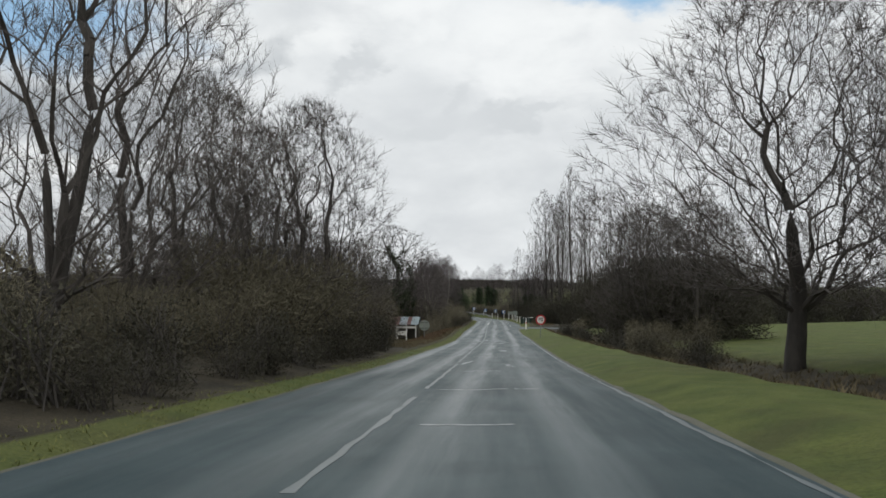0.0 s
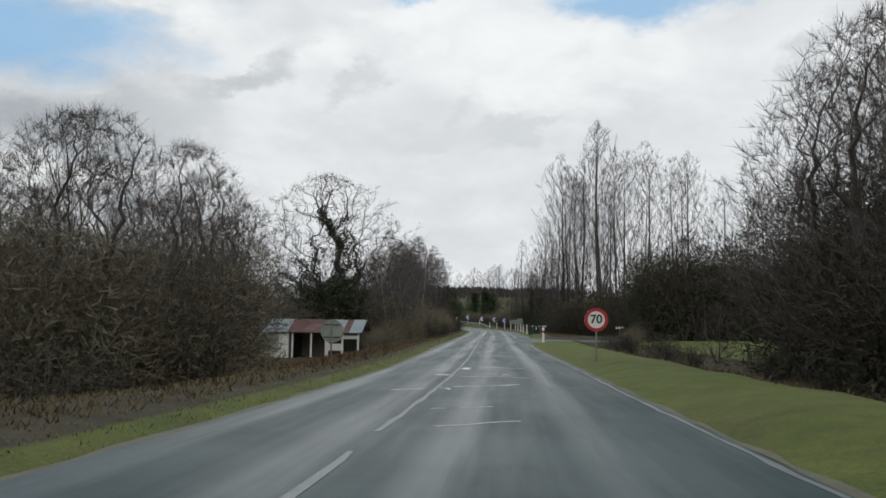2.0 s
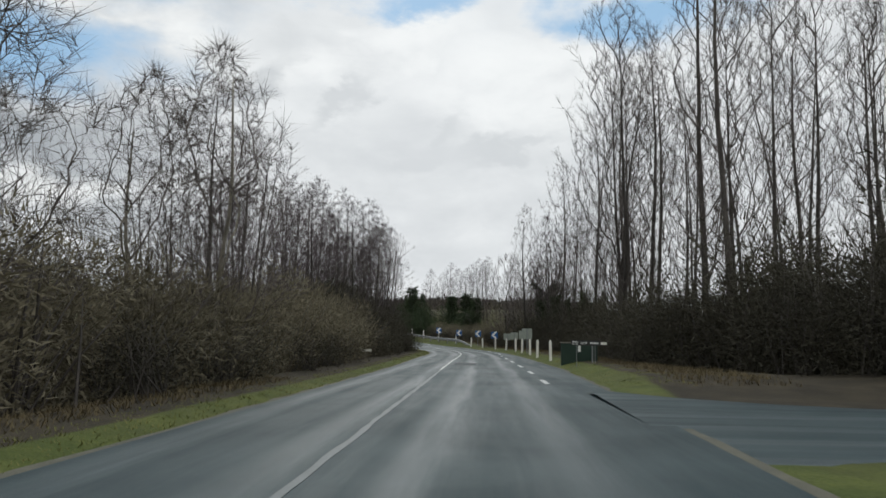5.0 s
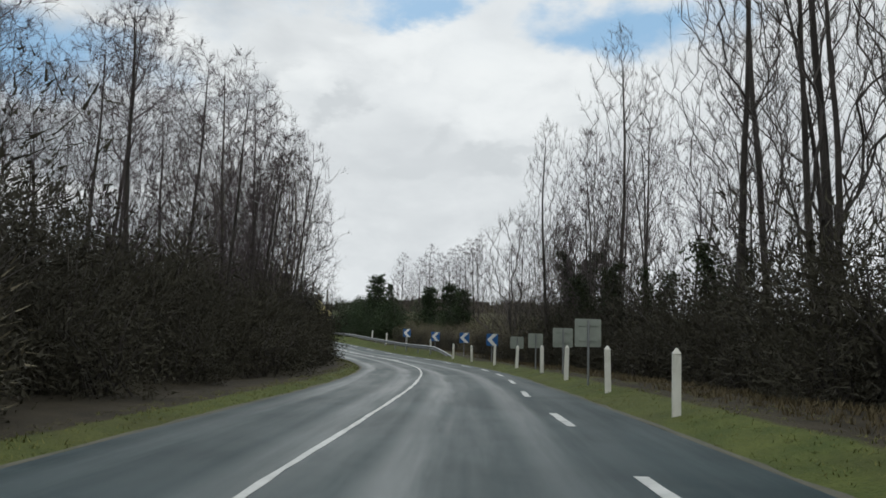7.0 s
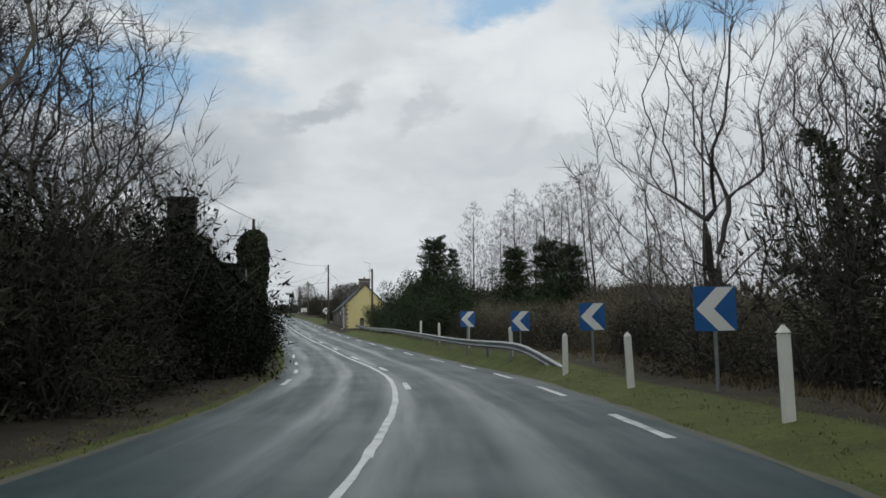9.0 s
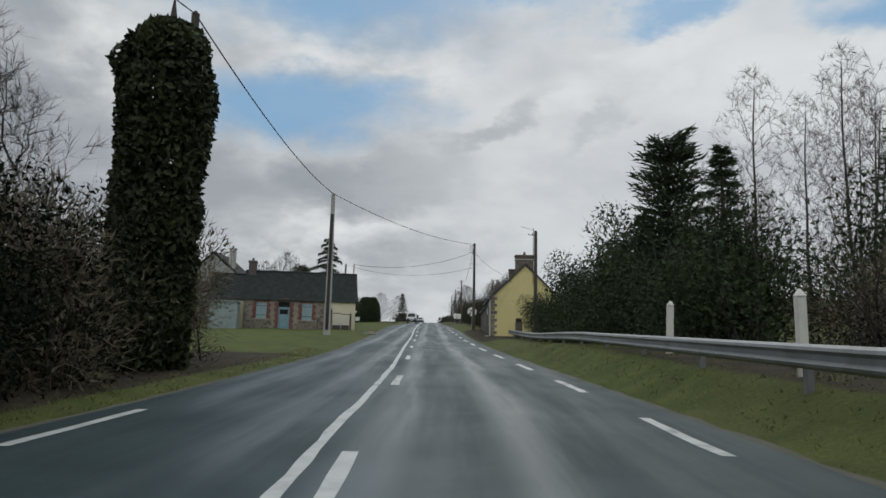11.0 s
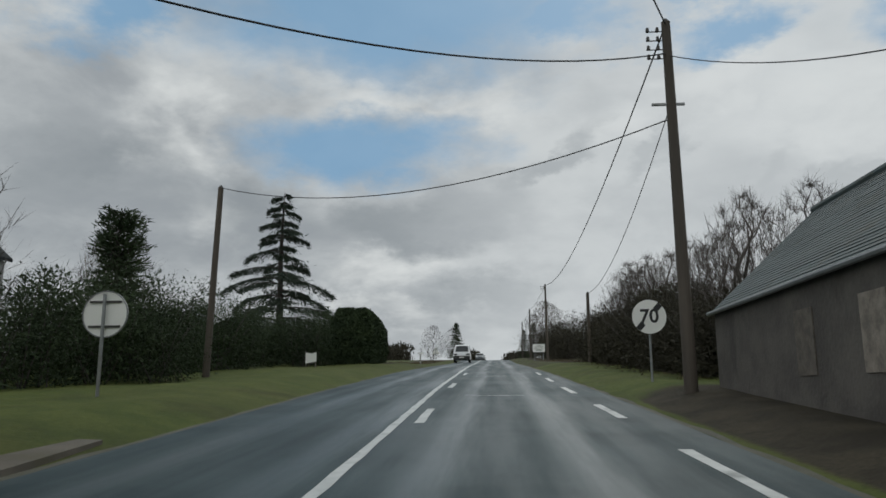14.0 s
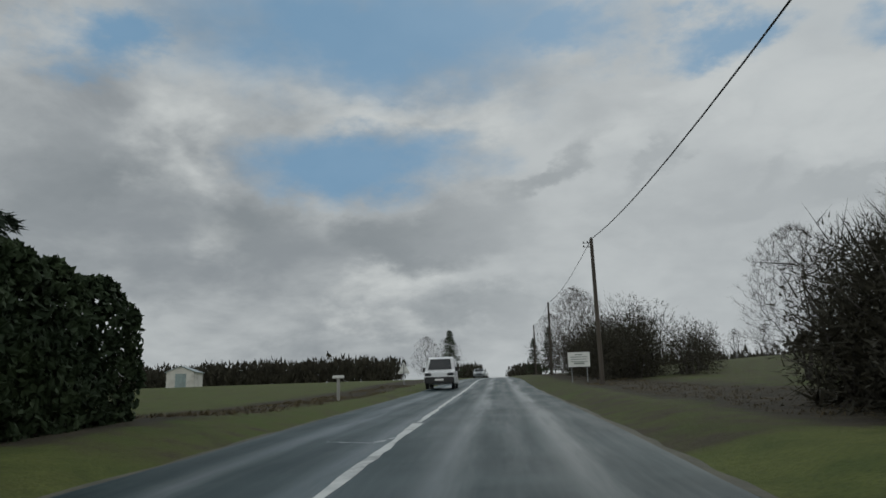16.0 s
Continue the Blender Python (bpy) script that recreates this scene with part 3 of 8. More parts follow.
def marking(name, s0, s1, o, width, mat, label, ragged=0.012, seed=0, z=0.005):
    f = o if callable(o) else (lambda s: o)
    ob = part(name, strip(name, s0, s1, lambda s: f(s) - width / 2, lambda s: f(s) + width / 2, z, mat, 0.6, ragged, seed, 0.003), None)
    return tagged(ob, label, "road marking", "road markings", "structure")


def markings():
    mid = lambda s: -lerp(s, MID)
    k = 0
    for s, e in ((-12, 3.0), (5.4, 13.5), (15.5, 27.0), (28.2, 44.0), (45.5, 66.0)):      # nearly worn away
        marking("centre_line", s, e, mid, 0.085, LINE_OLD, "faded white centre line, nearly worn away", 0.025, k)
        k += 1
    marking("centre_line", 66, 122, mid, 0.085, LINE_OLD, "worn solid centre line", 0.02, 1)
    marking("centre_line", 122, 172, mid, 0.085, LINE, "thin solid white centre line", 0.014, 2)
    marking("centre_line", 172, 289, mid, 0.125, LINE, "solid white centre line", 0.014, 2)
    for s, e, w in ((289.3, 296.0, 0.17), (296.3, 304.4, 0.15), (304.5, 306.2, 0.24), (306.5, 420, 0.12)):
        marking("centre_line", s, e, mid, w, LINE, "worn white centre line with chipped paint", 0.03, 7)
    marking("edge_line", 53, 71, lambda t: 0.92 + (t - 53) * 0.011, 0.08, LINE_OLD, "faint pale scar along the lane", 0.03, 6)
    s = 182.75
    while s < 290:                                  # broken line beside the solid one
        marking("centre_dash", s, s + 2.7, lambda t: mid(t) + 0.35, 0.15, LINE, "broken white line beside the solid one", 0.014, k)
        s, k = s + 10.35, k + 1
    s = 113.3
    while s < 288:                                  # broken line at the right edge
        e = lambda t: lerp(t, [(100, 1.75), (125, 1.8), (136, 1.63), (147, 1.55), (162, 2.3), (169, 2.65), (183, 3.0), (194, 3.2), (200, 3.12), (207, 2.75), (234, 2.38), (245, 2.28), (262, 2.12), (276, 1.95), (330, 1.85)])
        marking("edge_dash", s, s + (2.2 if s < 150 else 2.9), e, 0.15, LINE, "short white dash along the road's edge", 0.014, k)
        s, k = s + 6.65, k + 1
    for s in (185.5, 192.4, 199.3, 206.0):
        marking("edge_dash", s, s + 3.0, lambda t: -lerp(t, LEFT) + 0.45, 0.13, LINE, "short white dash along the road's edge", 0.014, k)
    for s0, s1 in ((-10, 90),):
        marking("edge_line", s0, s1, lambda t: lerp(t, RIGHT) - 0.1, 0.07, LINE_OLD, "faded white line along the road's edge", 0.03, 5)


markings()


def seams():
    """Sealed cracks across the lanes: thin crooked lines of pale sealant."""
    rnd = random.Random(5)
    lines = [((27.1, 0.16), (26.7, 0.4), (26.0, 0.31), (25.3, 0.62)), ((62.1, -0.97), (61.8, -0.64), (61.3, -0.38), (61.4, -0.06)), ((60.8, -1.0), (61.1, -0.37), (60.9, 0.57)),
             ((76.1, -0.77), (77.5, -0.53), (78.1, -0.24)), ((72.0, -0.69), (72.5, -0.09)), ((72.1, -0.61), (71.4, -0.59), (71.2, -0.77), (70.8, -0.38), (71.1, 0.12)), ((70.8, -1.07), (71.0, -0.43), (71.3, 0.49)),
             ((302.3, -2.95), (301.9, -2.11), (303.0, -1.75)), ((233.3, -1.02), (232.7, -0.29), (232.2, 0.51)), ((240.3, -0.34), (240.7, 0.74)),
             ((15.4, -1.17), (15.4, -0.47), (15.8, 0.26)), ((15.8, 0.41), (15.9, 0.93)), ((27.0, -1.3), (29.1, -1.0)), ((48.3, -1.19), (48.8, -0.24)), ((53.0, -1.2), (53.3, -0.5), (54.0, 0.28)), ((52.3, -1.75), (52.0, -2.05), (51.7, -2.35)), ((52.6, -1.45), (52.5, -1.25), (52.1, -1.2)), ((46.1, -0.92), (46.7, -0.28), (46.9, 0.17))]
    for s, x0, x1 in ((9.5, -0.9, 0.3), (22.5, -1.0, 0.2), (33.0, -1.2, 0.3), (36.4, -1.1, 0.2), (39.8, -0.8, 0.6), (56.5, -1.2, 0.6), (86.0, -1.0, 0.8), (258.5, 0.2, 1.2), (272.4, -0.9, 0.7), (285.0, -0.8, 0.4), (57.6, -0.84, 0.2)):
        lines.append(((s, x0), (s + rnd.uniform(-0.3, 0.3), (x0 + x1) / 2), (s + rnd.uniform(-0.4, 0.4), x1)))
    for knots in lines:
        pts = []
        for (sa, oa), (sb, ob) in zip(knots[:-1], knots[1:]):
            pts += [(sa + (sb - sa) * i / 5, oa + (ob - oa) * i / 5) for i in range(5)]
        pts.append(knots[-1])
        verts, n, drift = [], len(pts), 0.0
        for i, (s, o) in enumerate(pts):
            drift = 0.7 * drift + rnd.gauss(0, 0.03)
            s0, s1, o0, o1 = pts[max(0, i - 1)][0], pts[min(n - 1, i + 1)][0], pts[max(0, i - 1)][1], pts[min(n - 1, i + 1)][1]
            ln = math.hypot(s1 - s0, o1 - o0)
            ns, no = (o1 - o0) / ln, -(s1 - s0) / ln
            wide = rnd.uniform(0.018, 0.055) * (1.8 if rnd.random() < 0.2 else 1)
            for e in (-wide, wide):
                ss, oo = s + drift + ns * e, o + no * e
                x, y, h = np.interp(ss, RS, RX), np.interp(ss, RS, RY), np.interp(ss, RS, RH)
                verts.append((x + oo * math.cos(h), y + oo * math.sin(h), profile(ss) + 0.0045))
        faces = [(i * 2, i * 2 + 2, i * 2 + 3, i * 2 + 1) for i in range(n - 1)]
        tagged(new("sealed_crack", from_lists("sealed_crack", verts, faces, TAR)), "pale crooked sealant line across the asphalt", "road crack", "sealed cracks", "structure")
    for s0, s1, a, b in ((127.6, 130.8, -1.45, -0.35), (56.9, 57.2, -1.86, -1.56), (59.9, 60.8, -1.34, -1.12), (40.0, 41.0, 0.0, 0.35)):
        ob = part("road_patch", strip("road_patch", s0, s1, a, b, 0.0035, PATCH if s0 > 100 else LINE, 0.2, 0.06, 9), None)
        tagged(ob, "repaired patch in the asphalt", "road patch", kind="structure")


seams()

# ---- plants ----
class Tubes:
    """Gathers tapered branches into one mesh."""

    def __init__(self):
        self.v, self.f = [], []

    def branch(self, pts, r0, r1, sides):
        """A tapered tube along points; the last ring shrinks to a tip."""
        base, n = len(self.v), len(pts)
        for i, p in enumerate(pts):
            d = (pts[min(i + 1, n - 1)] - pts[max(i - 1, 0)]).normalized()
            a = d.orthogonal().normalized()
            b = d.cross(a)
            if i == n - 1:
                self.v.append(tuple(p))
                break
            r = r0 + (r1 - r0) * i / (n - 1)
            for k in range(sides):
                t = 2 * math.pi * k / sides
                self.v.append(tuple(p + (a * math.cos(t) + b * math.sin(t)) * r))
        for i in range(n - 2):
            for k in range(sides):
                j = (k + 1) % sides
                self.f.append((base + i * sides + k, base + i * sides + j, base + (i + 1) * sides + j, base + (i + 1) * sides + k))
        last, tip = base + (n - 2) * sides, base + (n - 1) * sides
        for k in range(sides):
            self.f.append((last + k, last + (k + 1) % sides, tip))

    def segment(self, p, q, r0, r1, sides):
        """One open piece of a branch."""
        d = (q - p).normalized()
        a = d.orthogonal().normalized()
        b, base = d.cross(a), len(self.v)
        for c, r in ((p, r0), (q, r1)):
            for k in range(sides):
                t = 2 * math.pi * k / sides
                self.v.append(tuple(c + (a * math.cos(t) + b * math.sin(t)) * r))
        for k in range(sides):
            j = (k + 1) % sides
            self.f.append((base + k, base + j, base + sides + j, base + sides + k))

    def blade(self, p, q, w0, w1, rnd):
        """A thin stretch of a branch, too fine to show its roundness."""
        d = (q - p).normalized()
        a = d.orthogonal().normalized()
        a.rotate(Matrix.Rotation(rnd.uniform(0, 6.28), 3, d))
        b = len(self.v)
        self.v += [tuple(p - a * w0 / 2), tuple(p + a * w0 / 2), tuple(q + a * w1 / 2), tuple(q - a * w1 / 2)]
        self.f.append((b, b + 1, b + 2, b + 3))

    def spike(self, p, q, width, rnd):
        """A fine twig, a single tapered blade."""
        d = (q - p).normalized()
        a = d.orthogonal().normalized()
        a.rotate(Matrix.Rotation(rnd.uniform(0, 6.28), 3, d))
        b = len(self.v)
        self.v += [tuple(p - a * width / 2), tuple(p + a * width / 2), tuple(q)]
        self.f.append((b, b + 1, b + 2))

    def mesh(self, name, mat, smooth_shade=True):
        return from_lists(name, self.v, self.f, mat, smooth_shade)


class Leaves:
    """Gathers small leaves, needles or twig slivers into one mesh."""

    def __init__(self, seed):
        self.v, self.f, self.r = [], [], random.Random(seed)

    def sliver(self, p, d, length, width):
        d = d.normalized()
        a = d.orthogonal().normalized()
        a.rotate(Matrix.Rotation(self.r.uniform(0, 6.28), 3, d))
        b = len(self.v)
        self.v += [tuple(p - a * width / 2), tuple(p + a * width / 2), tuple(p + d * length)]
        self.f.append((b, b + 1, b + 2))

    def flake(self, p, size):
        """A leaf of three corners, for masses of foliage."""
        r = self.r
        a, b = (Vector((r.gauss(0, 1), r.gauss(0, 1), r.gauss(0, 1))).normalized() * size * r.uniform(0.5, 0.9) for _ in range(2))
        k = len(self.v)
        self.v += [tuple(p), tuple(p + a), tuple(p + b)]
        self.f.append((k, k + 1, k + 2))

    def leaf(self, p, size, tilt=None):
        d = Vector((self.r.gauss(0, 1), self.r.gauss(0, 1), self.r.gauss(0, 0.8))).normalized() if tilt is None else tilt
        a = d.orthogonal().normalized()
        a.rotate(Matrix.Rotation(self.r.uniform(0, 6.28), 3, d))
        c = d.cross(a)
        b = len(self.v)
        s = size * self.r.uniform(0.6, 1.3)
        self.v += [tuple(p - a * s * 0.5), tuple(p + c * s * 0.32 + d * s * 0.1), tuple(p + a * s * 0.6), tuple(p - c * s * 0.32 + d * s * 0.1)]
        self.f.append((b, b + 1, b + 2, b + 3))

    def mesh(self, name, mat):
        return from_lists(name, self.v, self.f, mat)


def wander(rnd, start, d, length, n, bend, lift):
    """Points of a crooked branch that starts along d and is drawn upwards by lift."""
    pts, p, d = [start.copy()], start.copy(), d.normalized()
    for _ in range(n):
        d = (d + Vector((rnd.gauss(0, bend), rnd.gauss(0, bend), rnd.gauss(0, bend) + lift))).normalized()
        p = p + d * (length / n)
        pts.append(p.copy())
    return pts


def side_way(rnd, d, angle):
    a = d.orthogonal().normalized()
    a.rotate(Matrix.Rotation(rnd.uniform(0, 6.28), 3, d.normalized()))
    return (d.normalized() * math.cos(angle) + a * math.sin(angle)).normalized()


def dome(u):
    return (1 - u ** 2.4) ** 0.5 * min(1.0, 0.5 + 2.0 * u)


def cone(u):
    return (1 - u) ** 0.65 * min(1.0, 0.45 + 3.0 * u) + 0.04


def fan(u):
    """Bare stem low down, widest above the middle, rounded top."""
    return min(1.0, 0.28 + 1.5 * u) * (1 - max(0.0, u - 0.35) ** 1.6 * 2.0) ** 0.5 if u < 0.97 else 0.12


def spindle(u):
    return max(0.05, math.sin(math.pi * min(1.0, 0.16 + 0.84 * u)) ** 0.7)


def grown_tree(seed, high, r, low, shape, wide, ends, rise, keep, twigs, fork=0.6, stems=1, crook=0.10, lean=0.06, twig=0.55, thin=0.02, droop=0.0, tip=0.010, splay=0.13):
    """Trunk, limbs and twigs. Branch ends are strewn through a crown of the given outline, from height low to high; each grows from the part of the
    tree that it reaches by the shortest way. rise: how steeply branches climb, keep: how far they hold to the trunk."""
    rnd = random.Random(seed)
    cap = ends * 6 + 400
    pos, path, parent, n = np.zeros((cap, 3)), np.zeros(cap), np.full(cap, -1), 0
    trunks = []
    for st in range(stems):
        h = high * fork * (1 if st == 0 else rnd.uniform(0.75, 0.98))
        way = Vector((0, 0, 1)) if stems == 1 else Vector((rnd.gauss(0, splay), rnd.gauss(0, splay), 1))
        start = Vector((0, 0, -0.15)) if st == 0 else Vector((rnd.gauss(0, 0.3), rnd.gauss(0, 0.3), -0.15))
        pts = wander(rnd, start, way, h, max(6, int(h / 0.6)), lean, 0.04)
        first = n
        for i, q in enumerate(pts):
            pos[n], parent[n] = q, n - 1 if i else -1
            path[n] = path[n - 1] + (q - pts[i - 1]).length if i else 0
            n += 1
        trunks.append((first, n))
    goals = []
    for _ in range(ends):
        u = rnd.random()
        a, rad = rnd.uniform(0, 6.283), wide * shape(u) * rnd.random() ** 0.42 * (1 + 0.16 * rnd.gauss(0, 1))
        goals.append(Vector((rad * math.cos(a), rad * math.sin(a), low + (high - low) * u)))
    heart = Vector((0, 0, low))
    goals.sort(key=lambda g: (g - heart).length)
    for g in goals:
        d = pos[:n] - np.array(g)
        flat, dist = np.hypot(d[:, 0], d[:, 1]), np.sqrt((d * d).sum(1))
        cost = dist + keep * path[:n] + 1.6 * np.maximum(0, rise * flat + d[:, 2]) + 50 * (pos[:n, 2] < low * 0.6)
        i = int(np.argmin(cost))
        p0, steps = Vector(pos[i]), max(1, min(4, round(dist[i] / 0.55)))
        bulge = Vector((rnd.gauss(0, 1), rnd.gauss(0, 1), rnd.gauss(0, 1))) * crook * dist[i]
        for k in range(1, steps + 1):
            v = k / steps
            q = p0.lerp(g, v) + bulge * math.sin(math.pi * v) + Vector((rnd.gauss(0, 0.03), rnd.gauss(0, 0.03), rnd.gauss(0, 0.03)))
            pos[n], parent[n] = q, i
            path[n] = path[i] + (q - Vector(pos[i])).length
            i, n = n, n + 1
    load = np.zeros(n)
    kids = np.zeros(n, int)
    for i in range(n - 1, -1, -1):
        load[i] += 0 if kids[i] else 1
        if parent[i] >= 0:
            load[parent[i]] += load[i]
            kids[parent[i]] += 1
    power = math.log(r / tip) / math.log(max(4.0, load[0]))
    rad = tip * np.maximum(load, 1) ** power
    wood, big, fine, lines = Tubes(), Tubes(), Tubes(), []
    for st, (a, b) in enumerate(trunks):
        pts = [Vector(pos[i]) for i in range(a, b)]
        (wood if st == 0 else big).branch(pts, r * (1 if st == 0 else 0.7), max(0.02, rad[b - 1]), 7)
        lines.append(pts)
    for i in range(trunks[-1][1], n):
        p, q = Vector(pos[parent[i]]), Vector(pos[i])
        r0 = min(rad[parent[i]], rad[i] * 1.35)
        if rad[i] > 0.016:
            (big if rad[i] > 0.035 else fine).segment(p, q, r0, rad[i] * 0.9, 5 if rad[i] > 0.07 else 3)
        else:
            fine.blade(p, q, r0 * 1.7, rad[i] * 1.5, rnd)
        if rad[i] > 0.05:
            lines.append([p, q])
        if kids[i] < 2:
            way = (q - p).normalized()
            for _ in range(twigs if not kids[i] else twigs // 2):
                d = side_way(rnd, way, radians(rnd.uniform(8, 62)))
                d.z += 0.25 * rise - droop
                s = p.lerp(q, rnd.random())
                fine.spike(s, s + d.normalized() * twig * rnd.uniform(0.5, 1.25), thin, rnd)
    return wood, big, fine, lines


def ivy_on(limb_pts, seed, count, top, radius, size=0.16):
    """Ivy that clothes the trunk and the lower parts of the limbs."""
    lv = Leaves(seed)
    r = lv.r
    for k in range(count):
        pts = limb_pts[0] if r.random() < 0.6 else limb_pts[r.randrange(len(limb_pts))]
        n = len(pts) - 1
        u = r.random() * (0.85 if pts is limb_pts[0] else 0.6)
        i = int(u * n)
        p = pts[i].lerp(pts[i + 1], u * n - i)
        if p.z > top:
            continue
        thick = radius * (1.1 - 0.6 * p.z / top) * (1 if pts is limb_pts[0] else 0.55)
        lv.leaf(p + Vector((r.gauss(0, thick * 0.6), r.gauss(0, thick * 0.6), r.gauss(0, 0.15))), size)
    return lv


def make_tree(name, label, group, kit, bark=None, twig=None, ivy=None, category="tree"):
    """A tree with trunk, crown and, where asked, ivy; the master that copies are made from."""
    wood, big, fine, limbs = kit
    t = thing(name, label, category, group)
    part("trunk", wood.mesh("trunk", bark or BARK), None, t)
    n = len(big.v)
    me = from_lists("crown", big.v + fine.v, big.f + [tuple(i + n for i in f) for f in fine.f], bark or BARK)
    me.materials.append(twig or TWIG)
    me.polygons.foreach_set("material_index", [0] * len(big.f) + [1] * len(fine.f))
    tagged(part("crown", me, None, t, "leafless fine branches"), kind="stuff")
    if ivy:
        tagged(part("ivy", ivy_on(limbs, *ivy).mesh("ivy", IVY), None, t, "dark green ivy leaves"), kind="stuff")
    return t


def make_bush(name, label, group, seed, wide, high, leaves, slivers, mat, leaf=0.13, category="bush", stems=26, lumps=7, flat=0.0, twig=None):
    """A shrub: stems, and an uneven mass of leaves and twigs with gaps."""
    lv, rnd, wood = Leaves(seed), random.Random(seed + 1), Tubes()
    heads = [(Vector((max(-0.4, min(0.4, rnd.gauss(0, 0.28))) * wide, max(-0.4, min(0.4, rnd.gauss(0, 0.28))) * wide, high * rnd.uniform(0.25, 0.8))), rnd.uniform(0.22, 0.40) * wide) for _ in range(lumps)]
    for k in range(leaves + slivers):
        c, rad = heads[rnd.randrange(lumps)]
        d = Vector((rnd.gauss(0, 1), rnd.gauss(0, 1), rnd.gauss(0, 1))).normalized()
        p = c + Vector((d.x * rad, d.y * rad, d.z * min(rad, high * 0.45))) * (rnd.random() ** 0.4)
        if rnd.random() < 0.30:
            p.z *= rnd.random()
        p.z = max(0.03, min(p.z, high * 1.1))
        if k < leaves:
            lv.flake(p, leaf)
        else:
            lv.sliver(p, d + Vector((rnd.gauss(0, 0.6), rnd.gauss(0, 0.6), rnd.gauss(0.45, 0.5))), rnd.uniform(0.2, 0.7) * min(1.0, high / 3) * (0.5 if k % 3 else 1.0), rnd.uniform(0.014, 0.03) if k % 3 == 0 else rnd.uniform(0.03, 0.07))
    for _ in range(stems):
        c, rad = heads[rnd.randrange(lumps)]
        tip = c + Vector((rnd.gauss(0, rad * 0.5), rnd.gauss(0, rad * 0.5), rad * rnd.uniform(0.4, 1.3)))
        a = Vector((rnd.gauss(0, wide * 0.12), rnd.gauss(0, wide * 0.12), -0.05))
        m = a.lerp(tip, 0.5) + Vector((rnd.gauss(0, 0.15), rnd.gauss(0, 0.15), 0.15))
        wood.branch([a, m, tip], rnd.uniform(0.02, 0.045), 0.012, 4)
    b = thing(name, label, category, group)
    tagged(part("undergrowth", wood.mesh("undergrowth", BARK), None, b), kind="stuff")
    tagged(part("foliage", lv.mesh("foliage", mat), None, b), kind="stuff")
    return b


def make_conifer(name, label, group, seed, high, wide, mat, tiers, per, needles, gap=0.0, category="conifer", column=False):
    """A conifer: straight trunk, tiers of drooping boughs clothed with needles."""
    rnd, wood, lv = random.Random(seed), Tubes(), Leaves(seed + 3)
    top = Vector((rnd.gauss(0, 0.1), rnd.gauss(0, 0.1), high))
    trunk = [Vector((0, 0, -0.1)).lerp(top, i / 6) for i in range(7)]
    wood.branch(trunk, high * 0.018 + 0.05, 0.02, 7)
    for i in range(tiers):
        u = (i + 0.6) / tiers
        z = high * (0.06 + 0.93 * u)
        if column:
            ln0 = wide * 0.5 * (math.sin(math.pi * (0.15 + 0.8 * (1 - u) ** 0.8)) ** 0.6)
        else:
            ln0 = wide * 0.5 * (1 - u) ** 0.75 + 0.15
        for k in range(per):
            az = 6.28 * (k + rnd.random()) / per + i
            ln = ln0 * rnd.uniform(0.65, 1.15)
            d = Vector((math.cos(az), math.sin(az), 0.55 if column else 0.12))
            p0 = Vector((0, 0, z + rnd.gauss(0, gap)))
            pts = [p0 + d * ln * v + Vector((0, 0, -0.16 * ln * v * v)) for v in (0, 0.35, 0.7, 1.0)]
            if not column:
                pts[-1].z += 0.06 * ln
            wood.branch(pts, 0.022 + 0.012 * ln, 0.01, 4)
            for _ in range(needles):
                v = rnd.random() ** 0.7
                q = pts[0].lerp(pts[-1], v)
                wdt = (0.24 if not column else 0.3) * ln * (1.1 - v * 0.8)
                q = q + Vector((rnd.gauss(0, wdt), rnd.gauss(0, wdt), rnd.gauss(0.02, 0.07) - 0.05 * v * ln))
                lv.sliver(q, d + Vector((rnd.gauss(0, 0.5), rnd.gauss(0, 0.5), rnd.gauss(-0.1, 0.35))), rnd.uniform(0.18, 0.42), rnd.uniform(0.05, 0.11))
    c = thing(name, label, category, group)
    part("trunk", wood.mesh("trunk", BARK), None, c)
    part("foliage", lv.mesh("foliage", mat), None, c)
    return c


